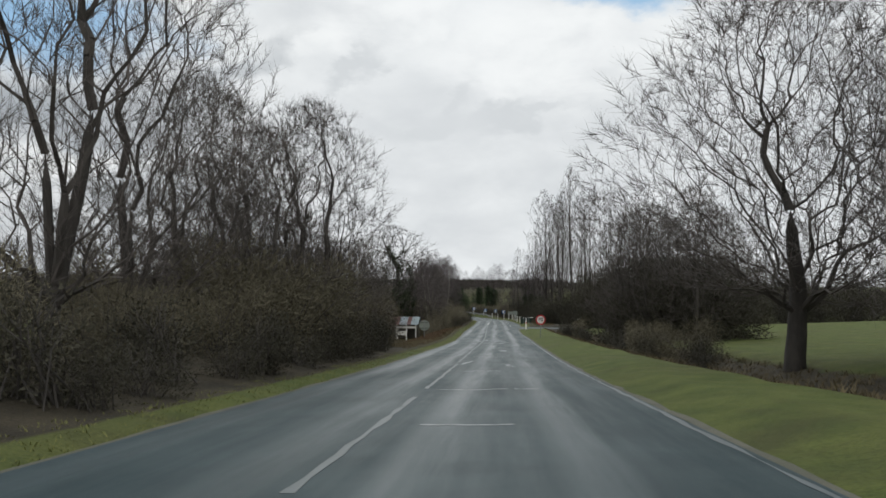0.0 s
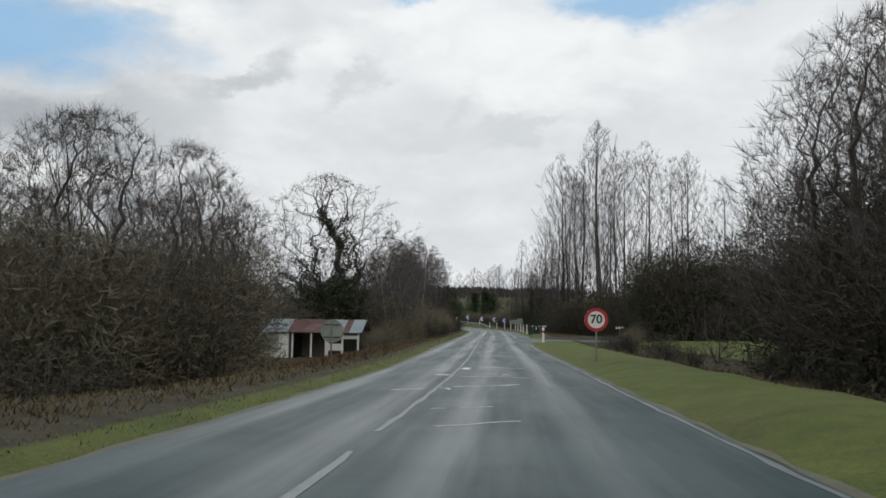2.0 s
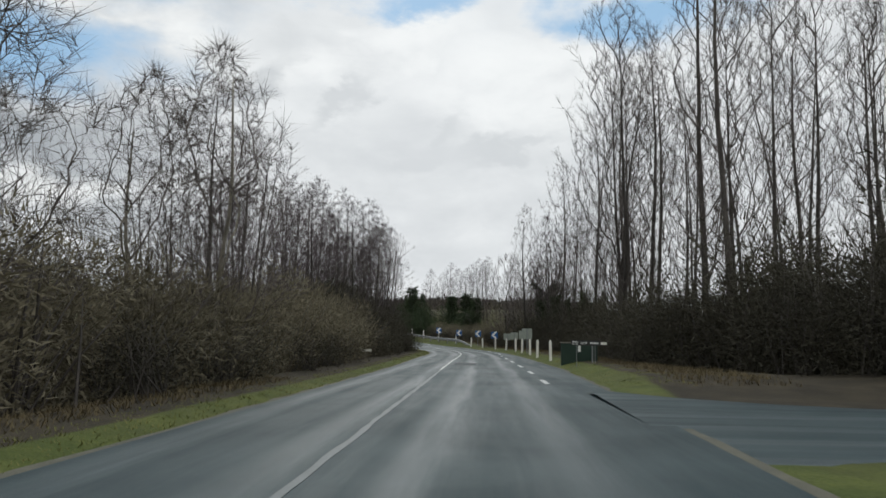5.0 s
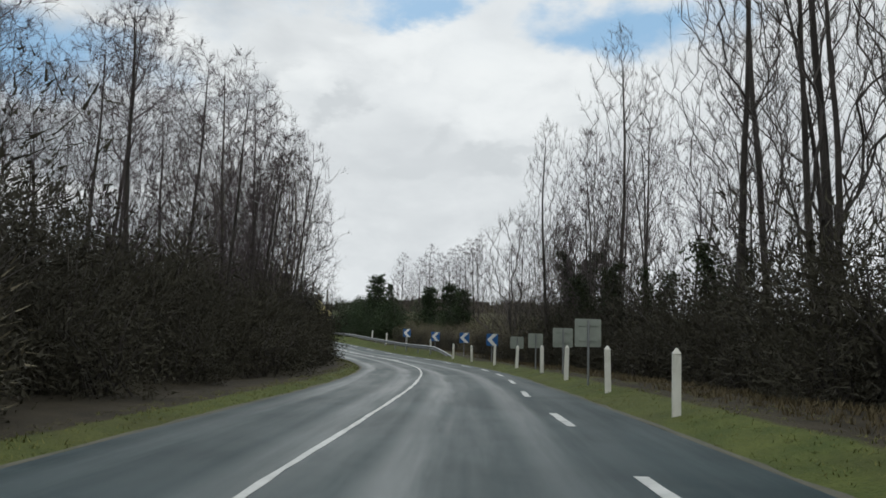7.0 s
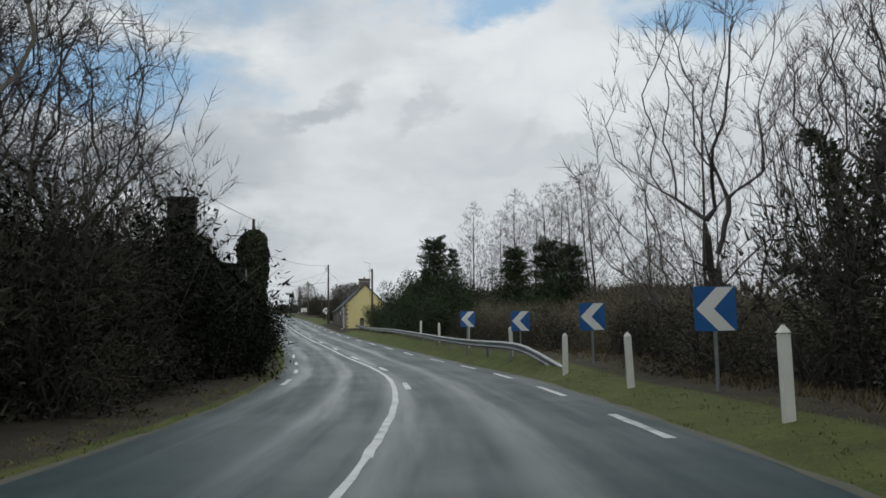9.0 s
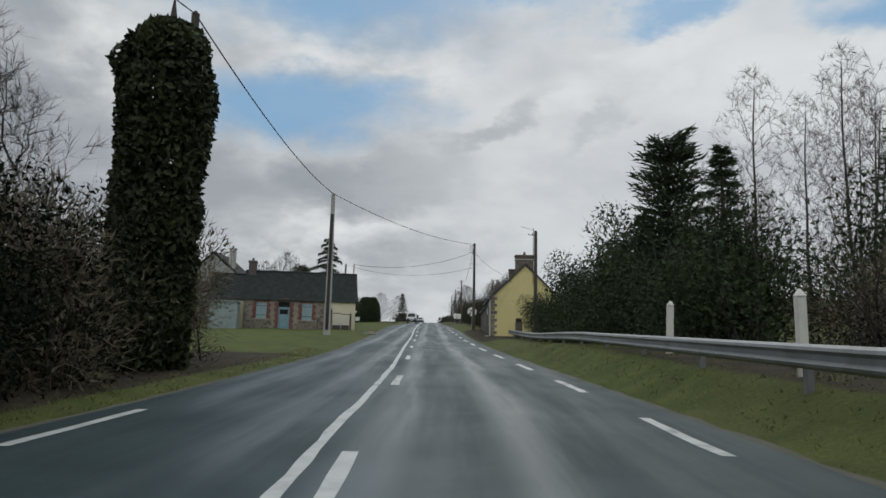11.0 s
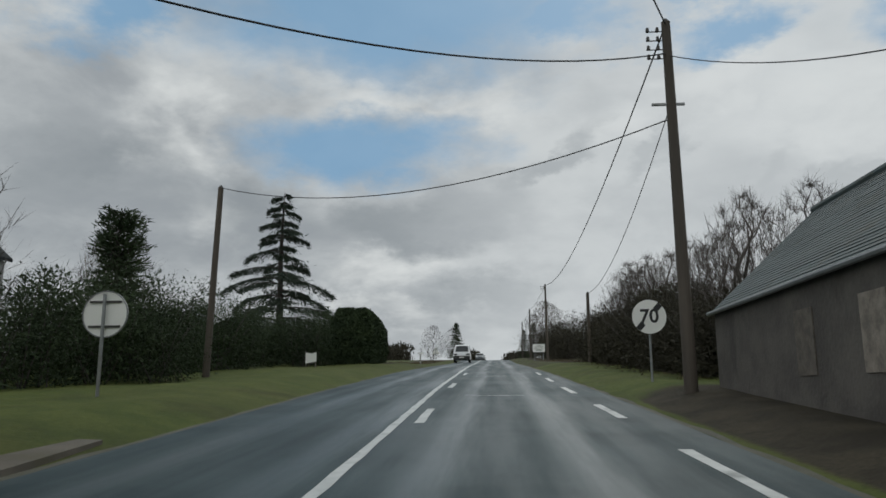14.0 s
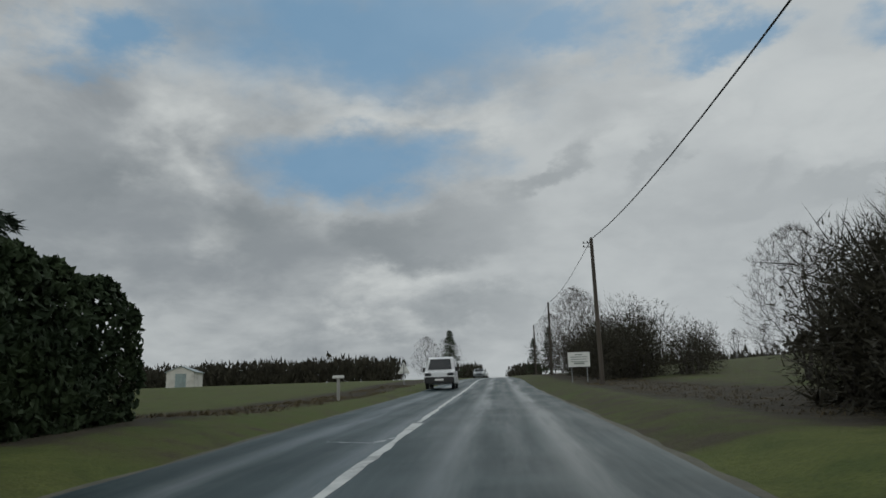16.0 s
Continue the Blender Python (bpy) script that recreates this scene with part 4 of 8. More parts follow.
def make_cedar(name, label, seed, high, wide):
    """A cedar: uneven layers of long boughs, each with a flat spray of twigs that hang at the tips."""
    rnd, wood, lv = random.Random(seed), Tubes(), Leaves(seed + 3)
    trunk = [Vector((0.25 * math.sin(i * 0.9), 0.1 * i / 8, -0.1 + (high - 0.3) * i / 8)) for i in range(9)]
    wood.branch(trunk, 0.32, 0.04, 7)
    for i in range(46):
        u = (i + rnd.random()) / 46
        z = high * (0.10 + 0.88 * u)
        k = min(7, int(z / high * 8))
        p0 = trunk[k].lerp(trunk[k + 1], z / high * 8 - k)
        az = i * 2.4 + rnd.gauss(0, 0.3)
        ln = (wide * (1 - u) ** 0.8 + 0.55) * rnd.choice((0.6, 0.8, 0.95, 1.1))
        d = Vector((math.cos(az), math.sin(az), 0))
        lift = rnd.uniform(0.05, 0.3)
        pts = [p0 + d * ln * v + Vector((0, 0, lift * ln * v - (lift + 0.2) * ln * v * v)) for v in (0, 0.25, 0.5, 0.75, 1.0)]
        wood.branch(pts, 0.03 + 0.014 * ln, 0.012, 4)
        side = Vector((-d.y, d.x, 0))
        for _ in range(int(90 + 190 * ln)):
            v = rnd.uniform(0.08, 1.0) ** 0.8
            j = min(3, int(v * 4))
            q = pts[j].lerp(pts[j + 1], v * 4 - j)
            span = ln * 0.26 * math.sin(math.pi * min(1, 0.2 + 0.75 * v)) + 0.08
            w = rnd.gauss(0, span * 0.6)
            q = q + side * w + Vector((0, 0, -0.22 * abs(w) - abs(rnd.gauss(0, 0.07 + 0.10 * v))))
            lv.sliver(q, d * 0.7 + side * math.copysign(rnd.uniform(0.1, 0.8), w) + Vector((0, 0, rnd.gauss(-0.45, 0.4))), rnd.uniform(0.14, 0.36), rnd.uniform(0.04, 0.085))
    c = thing(name, label, "conifer", "conifers")
    part("trunk", wood.mesh("trunk", BARK), None, c)
    part("foliage", lv.mesh("foliage", CEDAR), None, c)
    return c


def make_ivy_column(name, label, seed, high, wide, leaves):
    """A dead trunk so thickly clothed in ivy that it stands like a column, the bare top sticking out."""
    lv, rnd, wood = Leaves(seed), random.Random(seed + 1), Tubes()
    wood.branch([Vector((0, 0, -0.2)), Vector((0.04, 0, high * 0.5)), Vector((0, 0.05, high)), Vector((0.02, 0.05, high + 0.75))], 0.14, 0.09, 8)
    for _ in range(leaves):
        u, a = rnd.random() ** 0.9, rnd.uniform(0, 6.283)
        w = wide / 2 * (0.8 + 0.22 * u) * math.sqrt(max(0.05, 1 - (max(0.0, u - 0.82) / 0.18) ** 2.2))
        k = 1 + 0.22 * noise.noise((2 * math.cos(a), 2 * math.sin(a), u * high * 1.1 + seed))
        q = w * k * (0.45 + 0.55 * rnd.random() ** 0.5)
        lv.leaf(Vector((q * math.cos(a), q * math.sin(a), 0.05 + u * high)), 0.19)
    c = thing(name, label, "tree")
    part("trunk", wood.mesh("trunk", BARK), None, c)
    tagged(part("ivy", lv.mesh("ivy", IVY), None, c, "dark ivy leaves"), kind="stuff")
    return c


SITED = set()


def plant(master, s, o, size=1.0, high=None, turn=None, rnd=random.Random(17)):
    """Sets a plant at station s; the master itself goes first, copies after."""
    m = stand(s, o, rnd.uniform(0, 360) if turn is None else turn, -0.05, size, high)
    if master.name not in SITED:
        SITED.add(master.name)
        master.matrix_basis = m
        return master
    return copy_thing(master, m @ Matrix.Diagonal([1 / v for v in master.scale] + [1]))


OAK = make_tree("oak_tree", "leafless spreading oak with dark crooked branches", "bare trees", grown_tree(11, 12.8, 0.36, 2.6, dome, 6.6, 2800, 0.15, 0.6, 11, 0.42, crook=0.09, twig=0.7, thin=0.015, tip=0.0055))
OAK_B = make_tree("hedgerow_oak", "leafless roadside tree with a dense rounded crown", "bare trees", grown_tree(12, 11.0, 0.17, 1.4, dome, 4.3, 1150, 0.35, 0.5, 10, 0.45, stems=2, crook=0.05, lean=0.03, twig=0.6, thin=0.015, tip=0.005, splay=0.2))
OAK_C = make_tree("hedgerow_oak", "leafless bushy tree with fine rounded crown", "bare trees", grown_tree(14, 10.0, 0.13, 0.9, dome, 4.0, 1150, 0.4, 0.5, 10, 0.4, stems=3, crook=0.05, lean=0.03, twig=0.6, thin=0.015, tip=0.005, splay=0.28))
IVY_OAK = make_tree("ivy_clad_oak", "great bare oak with trunk and spreading limbs wrapped in dark ivy", "bare trees", grown_tree(13, 14.8, 0.62, 3.6, dome, 7.6, 1500, 0.12, 0.24, 10, 0.52, crook=0.13, twig=0.55, thin=0.018, tip=0.009), ivy=(5, 26000, 12.0, 1.25, 0.17))
POPLAR = make_tree("poplar_tree", "tall leafless poplar with steep ascending branches", "tall bare trees", grown_tree(21, 26, 0.21, 5.0, fan, 3.3, 520, 1.1, 0.40, 8, 0.9, crook=0.012, lean=0.015, twig=0.75, thin=0.018, tip=0.009))
POPLAR_B = make_tree("poplar_tree", "tall leafless twin-stemmed poplar", "tall bare trees", grown_tree(22, 24, 0.18, 4.5, fan, 3.6, 520, 1.05, 0.40, 8, 0.86, stems=2, crook=0.012, lean=0.02, twig=0.75, thin=0.018, tip=0.009, splay=0.06))
ALDER = make_tree("alder_tree", "tall slender leafless alder with purplish twigs", "tall bare trees", grown_tree(31, 15, 0.12, 3.0, fan, 2.7, 520, 0.3, 0.5, 9, 0.96, crook=0.04, lean=0.02, twig=0.55, thin=0.016, droop=0.1, tip=0.006), twig=TWIG_RED)
ALDER_B = make_tree("alder_tree", "slender leafless alder with several stems", "tall bare trees", grown_tree(32, 14, 0.10, 2.8, fan, 3.1, 520, 0.55, 0.45, 9, 0.88, stems=3, crook=0.04, lean=0.025, twig=0.6, thin=0.016, splay=0.1, tip=0.006), twig=TWIG_RED)
BIRCH = make_tree("birch_tree", "leafless birch with pale trunk and drooping twigs", "bare trees", grown_tree(33, 11, 0.11, 1.8, spindle, 2.5, 520, 0.9, 0.5, 11, 0.9, crook=0.05, lean=0.04, twig=0.75, thin=0.018, droop=0.55, tip=0.007), bark=BARK_PALE)
FAN = make_tree("ash_tree", "leafless young tree with long fanned branches", "bare trees", grown_tree(34, 13, 0.16, 1.6, dome, 5.6, 420, 0.75, 0.6, 8, 0.4, stems=2, crook=0.025, lean=0.03, twig=0.7, thin=0.018, splay=0.18, tip=0.008))
IVY_TREE = make_tree("ivy_clad_tree", "slender bare tree thickly wrapped in ivy", "bare trees", grown_tree(35, 12, 0.2, 4.0, spindle, 2.2, 350, 0.9, 0.5, 8, 0.9, crook=0.05), ivy=(6, 4600, 10.5, 1.0, 0.22))
SCRUB_TREE = make_tree("hedgerow_tree", "small bushy leafless hedgerow tree", "bare trees", grown_tree(36, 6.2, 0.06, 0.5, dome, 2.3, 480, 0.9, 0.5, 9, 0.5, stems=4, crook=0.035, lean=0.03, twig=0.55, thin=0.014, splay=0.25, tip=0.006))
ASH = make_tree("ash_tree", "leafless many-stemmed tree with fine upswept branches", "bare trees", grown_tree(37, 14.0, 0.17, 1.6, dome, 4.6, 1500, 0.75, 0.5, 10, 0.42, stems=3, crook=0.03, lean=0.025, twig=0.65, thin=0.015, splay=0.2, tip=0.0055))
THICK = [make_bush("thicket", "dense brown leafless thicket of twigs and brambles", "roadside thicket", 40 + i, 4.4, 4.4, 0, 5600, THICKET, 0.16, lumps=9) for i in range(3)]
DARK_THICK = [make_bush("thicket", "dense dark leafless thicket of twigs and brambles", "roadside thicket", 45 + i, 4.4, 4.4, 300, 4800, BRAMBLE, 0.12, lumps=9) for i in range(2)]
BRAMBLES = [make_bush("bramble_bush", "low dark tangle of brambles", "roadside thicket", 50 + i, 3.6, 2.3, 1500, 1100, BRAMBLE, 0.14) for i in range(2)]
HOLLY = [make_bush("ivy_bush", "dense bush of ivy and holly, leaves coloured dark for shade", "evergreen bushes", 65 + i, 3.6, 4.2, 4800, 500, SHADE_LEAF, 0.16, stems=12, lumps=12) for i in range(2)]
EVERG = [make_bush("evergreen_bush", "dense dark green evergreen bush", "evergreen bushes", 60 + i, 3.6, 4.2, 4200, 700, EVERGREEN, 0.16, stems=12, lumps=12) for i in range(2)]


def make_hedge(name, label, seed, length, deep, high, leaves, mat):
    """A clipped hedge: leaves packed in an uneven box, denser towards the faces."""
    lv, rnd = Leaves(seed), random.Random(seed)
    for _ in range(leaves):
        face = rnd.random()
        x, y, z = rnd.uniform(-deep / 2, deep / 2), rnd.uniform(0, length), rnd.uniform(0.02, high)
        if face < 0.35:
            x = math.copysign(deep / 2 - abs(rnd.gauss(0, 0.12)), x)
        elif face < 0.6:
            z = high - abs(rnd.gauss(0, 0.12))
        elif face < 0.8:
            y = abs(rnd.gauss(0, 0.12)) if rnd.random() < 0.5 else length - abs(rnd.gauss(0, 0.12))
        round_off = (z / high) ** 6
        x, y = x * (1 - 0.35 * round_off), length / 2 + (y - length / 2) * (1 - 0.13 * round_off)
        k = 0.16 * noise.noise((y * 0.9, z * 0.9, seed)) + 0.05 * noise.noise((y * 3, z * 3, x * 3))
        lv.leaf(Vector((x * (1 + k), y + k, z * (1 + k * 0.6) * (1 - 0.05 * (2 * x / deep) ** 4))), 0.17)
    h = thing(name, label, "hedge")
    tagged(part("foliage", lv.mesh("foliage", mat), None, h), kind="stuff")
    return h
CONIFER = make_conifer("conifer_tree", "dark green conifer with dense boughs", "conifers", 70, 9, 4.6, EVERGREEN, 17, 11, 26, 0.12)
CEDAR_TREE = make_cedar("cedar_tree", "tall cedar with layered drooping dark boughs", 71, 12.8, 5.0)
CYPRESS = make_conifer("cypress_tree", "narrow dark columnar cypress", "conifers", 72, 8, 2.5, EVERGREEN, 24, 11, 30, 0.15, column=True)

# ---- planting ----
def plant_all():
    rnd = random.Random(77)
    j = lambda a: rnd.uniform(-a, a)
    pick = lambda l: l[rnd.randrange(len(l))]
    # left, near the start: tall multi-stemmed trees and thicket
    for s, o, m, k in ((15.5, -9.8, ASH, 1.0), (21, -10.6, ASH, 0.92), (25, -10.5, OAK_C, 0.95), (33, -12, SCRUB_TREE, 1.4), (36, -12.5, SCRUB_TREE, 1.2), (28, -9.5, OAK_C, 0.85), (31, -8.2, OAK_C, 1.05), (33.5, -8.8, OAK_B, 0.95), (36, -9.6, SCRUB_TREE, 1.0), (30, -11.5, OAK_B, 0.95),
                       (34, -14, OAK_B, 0.8), (59, -13, OAK_C, 0.92), (64.5, -12.4, OAK_C, 0.95), (61.5, -15.5, OAK_B, 0.9), (68.5, -13.2, OAK_C, 0.9), (66.5, -17, OAK_B, 0.85), (71.5, -13.0, SCRUB_TREE, 1.15), (57.5, -17, OAK_C, 0.9), (62, -11.2, SCRUB_TREE, 1.1)):
        plant(m, s, o, k)
    for s in np.arange(8, 37, 3.0):
        plant(pick(THICK), s + j(0.8), -7.8 + j(0.6), rnd.uniform(0.38, 0.5) if s < 22 else rnd.uniform(0.7, 0.9))
        plant(pick(THICK), s + j(0.8), -11 + j(1.2), rnd.uniform(0.42, 0.55) if s < 22 else rnd.uniform(0.85, 1.05))
    for s in np.arange(9, 36, 3.2):
        plant(pick(BRAMBLES), s + j(0.8), -5.6 + j(0.2), rnd.uniform(0.26, 0.38))
    for s, o in ((41, -12.5), (44, -14), (47, -13), (50, -14.5), (53, -13), (55, -11.5), (48, -17), (43, -18)):
        plant(pick(BRAMBLES), s, o, rnd.uniform(0.6, 0.85))
    for s in np.arange(10, 39, 4):
        plant(pick(BRAMBLES), s + j(1), -6.2 + j(0.3), rnd.uniform(0.55, 0.75))
    for s, o, k in ((58, -12.5, 1.0), (61.5, -11.8, 1.1), (65, -12.2, 1.05), (68.5, -12.8, 1.0), (72, -14.5, 0.9), (57, -16, 1.2), (63, -17, 1.3), (70, -18, 1.2)):
        plant(pick(THICK), s, o, k)
    for s, o, k in ((90.6, -9.0, 0.42), (92.6, -8.8, 0.48), (94.8, -8.6, 0.5), (97.4, -8.2, 0.55), (100, -7.8, 0.6)):
        plant(pick(THICK), s, o, k)
    # back of the clearing, behind the shed
    for s, o in ((74, -24), (79, -25), (84, -26), (88, -24), (93, -25), (98, -21), (78, -31), (86, -33), (94, -31), (68, -26), (62, -25), (100, -16), (103, -12.5), (96, -19)):
        plant(pick(THICK), s + j(1), o + j(1), rnd.uniform(0.95, 1.3))
    for s, o, m, k in ((86, -23, OAK_B, 1.0), (90, -27, OAK_B, 1.05), (80, -27, ALDER_B, 0.85), (96.5, -14.0, IVY_OAK, 1.0), (100.5, -9.6, BIRCH, 0.95), (103.5, -8.8, BIRCH, 0.85), (98, -11.5, IVY_TREE, 0.62), (92, -19.6, OAK_B, 1.05), (95, -22, OAK_C, 1.1), (85, -21, OAK_C, 0.95), (70, -25, OAK_C, 0.95), (76, -26, OAK_B, 0.9), (82, -29, OAK_C, 1.0), (66, -30, OAK_C, 1.0), (74, -33, CONIFER, 1.3), (92, -21, IVY_TREE, 0.62), (104, -16, OAK_B, 0.85), (70, -34, OAK_B, 1.0), (62, -38, OAK_B, 1.1)):
        plant(m, s, o, k)
    # left wood up to the bend
    for s in np.arange(104, 190, 3.0):
        near = -7.2 if s < 150 else -7.0
        plant(pick(THICK if s < 138 else DARK_THICK), s + j(0.8), near + j(0.5) - 0.8, rnd.uniform(0.75, 0.92))
        if int(s) % 2:
            continue
        plant(pick(THICK if s < 138 else DARK_THICK), s + j(0.8), near - 4.4 + j(1), rnd.uniform(1.15, 1.4) if s > 122 else rnd.uniform(1.1, 1.35))
    for s in np.arange(106, 186, 5.0):
        plant(pick(BRAMBLES), s + j(1), -6.4 + j(0.3), rnd.uniform(0.5, 0.7))
    for s, o, m, k in ((111, -9.2, BIRCH, 0.85), (114, -8.4, BIRCH, 1.0), (117, -9.5, ALDER, 0.75), (107, -12, OAK_B, 0.8), (122, -10, ALDER_B, 0.8), (128, -12, ALDER_B, 0.9)):
        plant(m, s, o, k)
    for s, o, k in ((136, -15, 1.05), (140, -11, 0.95), (143, -17, 1.0), (146, -12.5, 1.0), (149, -9.8, 0.95), (151, -15, 1.0), (154, -11.5, 1.05), (157, -9.0, 0.95), (159.5, -14.7, 1.08), (160.5, -9.8, 0.98), (163.6, -12.6, 1.08),
                    (161.5, -8.6, 0.9), (166, -9.4, 1.0), (168.5, -8.0, 0.95), (171, -11, 1.0), (133, -11, 0.9), (155, -18, 1.1), (147, -20, 1.1), (131, -15, 0.95), (135, -20, 1.05), (139, -17, 1.0), (142, -13.5, 0.95), (144, -22, 1.1), (150, -19, 1.05), (152, -12.5, 0.95), (157.5, -16.5, 1.05), (166, -16, 1.1), (170, -15, 1.05), (138, -13, 0.9), (148.5, -15, 1.0)):
        plant(pick((ALDER, ALDER, ALDER_B)), s, o, k * (0.82 if s < 158 else 0.95))
    for s, o, m, k in ((176, -9.5, BIRCH, 1.15), (179, -12, BIRCH, 1.2), (182.5, -10, BIRCH, 1.05), (178, -8.6, BIRCH, 1.25), (181, -15, OAK_B, 1.1), (173, -14, BIRCH, 1.3), (184, -13, BIRCH, 1.2), (198, -11.4, OAK_B, 0.95), (204, -12.2, OAK_C, 0.8), (197.5, -12.5, FAN, 0.9), (199, -16, OAK_B, 0.8), (189, -11, FAN, 1.05), (206, -13, SCRUB_TREE, 1.3), (186, -16, FAN, 0.85), (191, -18, OAK_B, 0.95), (212, -9.6, OAK_C, 0.72), (216, -11, OAK_C, 0.7)):
        plant(m, s, o, k)
    for s, o, k in ((178, -9.6, 1.1), (210, -7.4, 0.8), (213, -7.2, 0.75), (216, -7.4, 0.8), (219, -7.6, 0.85), (222, -8.2, 0.7), (214, -10, 1.0)):
        plant(pick(THICK), s, o, k)
    # bushes in the shade-dark leaf colour, to darken the side by the old house
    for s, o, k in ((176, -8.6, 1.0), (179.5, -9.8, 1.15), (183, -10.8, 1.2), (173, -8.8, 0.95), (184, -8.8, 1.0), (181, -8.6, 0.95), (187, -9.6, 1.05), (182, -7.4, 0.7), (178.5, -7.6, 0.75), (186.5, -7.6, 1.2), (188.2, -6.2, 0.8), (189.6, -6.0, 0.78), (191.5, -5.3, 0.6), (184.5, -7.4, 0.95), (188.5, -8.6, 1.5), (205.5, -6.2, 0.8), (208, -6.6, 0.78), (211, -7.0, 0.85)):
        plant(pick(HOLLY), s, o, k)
    plant(make_ivy_column("ivy_clad_snag", "tall dead tree wrapped in a thick column of ivy", 73, 7.9, 2.2, 17000), 215.4, -6.4)
    # right, near the start
    plant(OAK, 26.0, 10.0, 1.05)
    plant(OAK_B, 16, 12.5, 1.0)
    plant(OAK, 20, 17, 1.0)
    for s, o, k in ((23, 15, 1.0), (27.5, 18, 1.0), (13, 12, 1.1), (31, 19, 0.9)):
        plant(OAK_B, s, o, k)
    plant(OAK_B, 20, 12.0, 1.05)
    for s, o, k in ((19, 12.0, 0.9), (22, 14, 0.8), (16.5, 12, 0.9)):
        plant(pick(DARK_THICK), s, o, k)
    for s, o, k in ((23, 15.5, 0.8),  (44, 8.5, 0.5), (40, 9, 0.45), (36, 9, 0.5), (67, 14, 0.9)):
        plant(pick(THICK), s, o, k)
    for s, o, m, k in ((56.5, 9.7, OAK_C, 0.98), (60, 10.2, OAK_C, 0.95), (53.5, 10.6, OAK_C, 0.98), (51.5, 13.0, OAK_B, 0.95), (60.5, 12.4, OAK_B, 0.9), (64, 14.5, OAK_C, 0.95), (54.5, 14.5, OAK_C, 1.0), (59.5, 16.5, OAK_B, 0.9), (62.5, 10.2, SCRUB_TREE, 1.1), (70, 9.4, SCRUB_TREE, 0.42)):
        plant(m, s, o, k)
    for s, o, k in ((52.5, 11.5, 0.9), (55, 9.8, 1.0), (58, 10.5, 1.2), (61, 10.2, 1.1), (64, 12, 1.1), (58, 14, 1.5), (63, 15.5, 1.5), (54, 14, 1.4), (60.5, 12.5, 1.4)):
        plant(pick(DARK_THICK), s, o, k)
    for s in np.arange(30, 92, 4.6):
        plant(pick(BRAMBLES), s + j(1.4), 8.2 + j(0.7), rnd.uniform(0.35, 0.6))
    # tall dark thicket before the side lane
    for s, o, k in ((97.6, 11.6, 1.1), (98.0, 13.6, 1.55), (95.6, 15.6, 1.7), (98.2, 18.4, 1.9), (96, 22, 1.9), (98.0, 26, 1.8), (95.5, 30, 1.7)):
        plant(pick(DARK_THICK), s, o, k)
    for s, o, k in ((97.4, 15.0, 0.85), (96.5, 19.5, 0.9), (97, 24, 0.9)):
        plant(OAK_C, s, o, k)
    for s, o, k in ((90, 9.6, 0.3), (93, 9.8, 0.36), (96.4, 11.2, 0.42)):
        plant(pick(THICK), s, o, k)
    # right wood: thicket along the bend
    for s in np.arange(114, 214, 3.1):
        far = 0 if s > 128 else (128 - s) * 0.35
        if s < 127:
            plant(pick(DARK_THICK), s + j(0.8), 12.5 + far + j(0.5), rnd.uniform(1.5, 1.8))
        low = 0.62 if s > 180 else 1.0
        plant(pick(THICK if s > 180 else DARK_THICK), s + j(0.8), 9.2 + far + j(0.5), rnd.uniform(0.9, 1.15) * low)
        if int(s) % 3:
            continue
        plant(pick(DARK_THICK), s + j(0.8), 13.5 + far + j(1.2), rnd.uniform(0.95, 1.2) * low)
    for s in np.arange(128, 215, 5.5):
        plant(pick(BRAMBLES), s + j(1), 7.4 + j(0.3), rnd.uniform(0.5, 0.75))
    for s, o in ((106, 24), (110, 19), (112, 28), (108, 33), (104, 40), (112, 38), (118, 22), (122, 17), (116, 32), (105, 48), (108, 56), (100, 46), (113, 48), (120, 28)):
        plant(pick(DARK_THICK), s + j(1), o + j(1), rnd.uniform(1.3, 1.7))
    for s, o, k in ((109, 30, 0.85), (111, 36, 0.9), (107, 42, 0.9), (112, 24, 0.9), (109, 50, 0.9), (116, 18, 0.85), (105, 56, 0.9), (114, 21, 0.95), (118, 25, 1.0), (115, 30, 1.0), (117, 35, 1.0), (113, 42, 1.0)):
        plant(OAK_C, s, o, k)
    for s, o, k in ((131.8, 13.2, 0.98), (137.6, 13.6, 1.05), (139.2, 8.6, 0.95), (137.3, 20, 1.02), (145, 28, 0.96), (143, 22, 0.9), (134, 17, 0.95), (141, 17, 1.0), (147, 12.5, 0.92), (150, 10.9, 1.0), (135, 23, 0.92), (140, 26, 0.95),
                    (155, 13.5, 1.0), (161.3, 14.7, 0.95), (150, 17, 0.9), (158, 19, 0.85), (143, 12, 0.8), (154, 9.8, 0.75), (148, 34, 0.85), (152, 41, 0.8), (150, 48, 0.82), (155, 55, 0.8), (148, 62, 0.82), (150, 70, 0.8), (144, 40, 0.75), (146, 52, 0.75)):
        plant(pick((POPLAR, POPLAR, POPLAR_B)), s, o, k * 1.1)
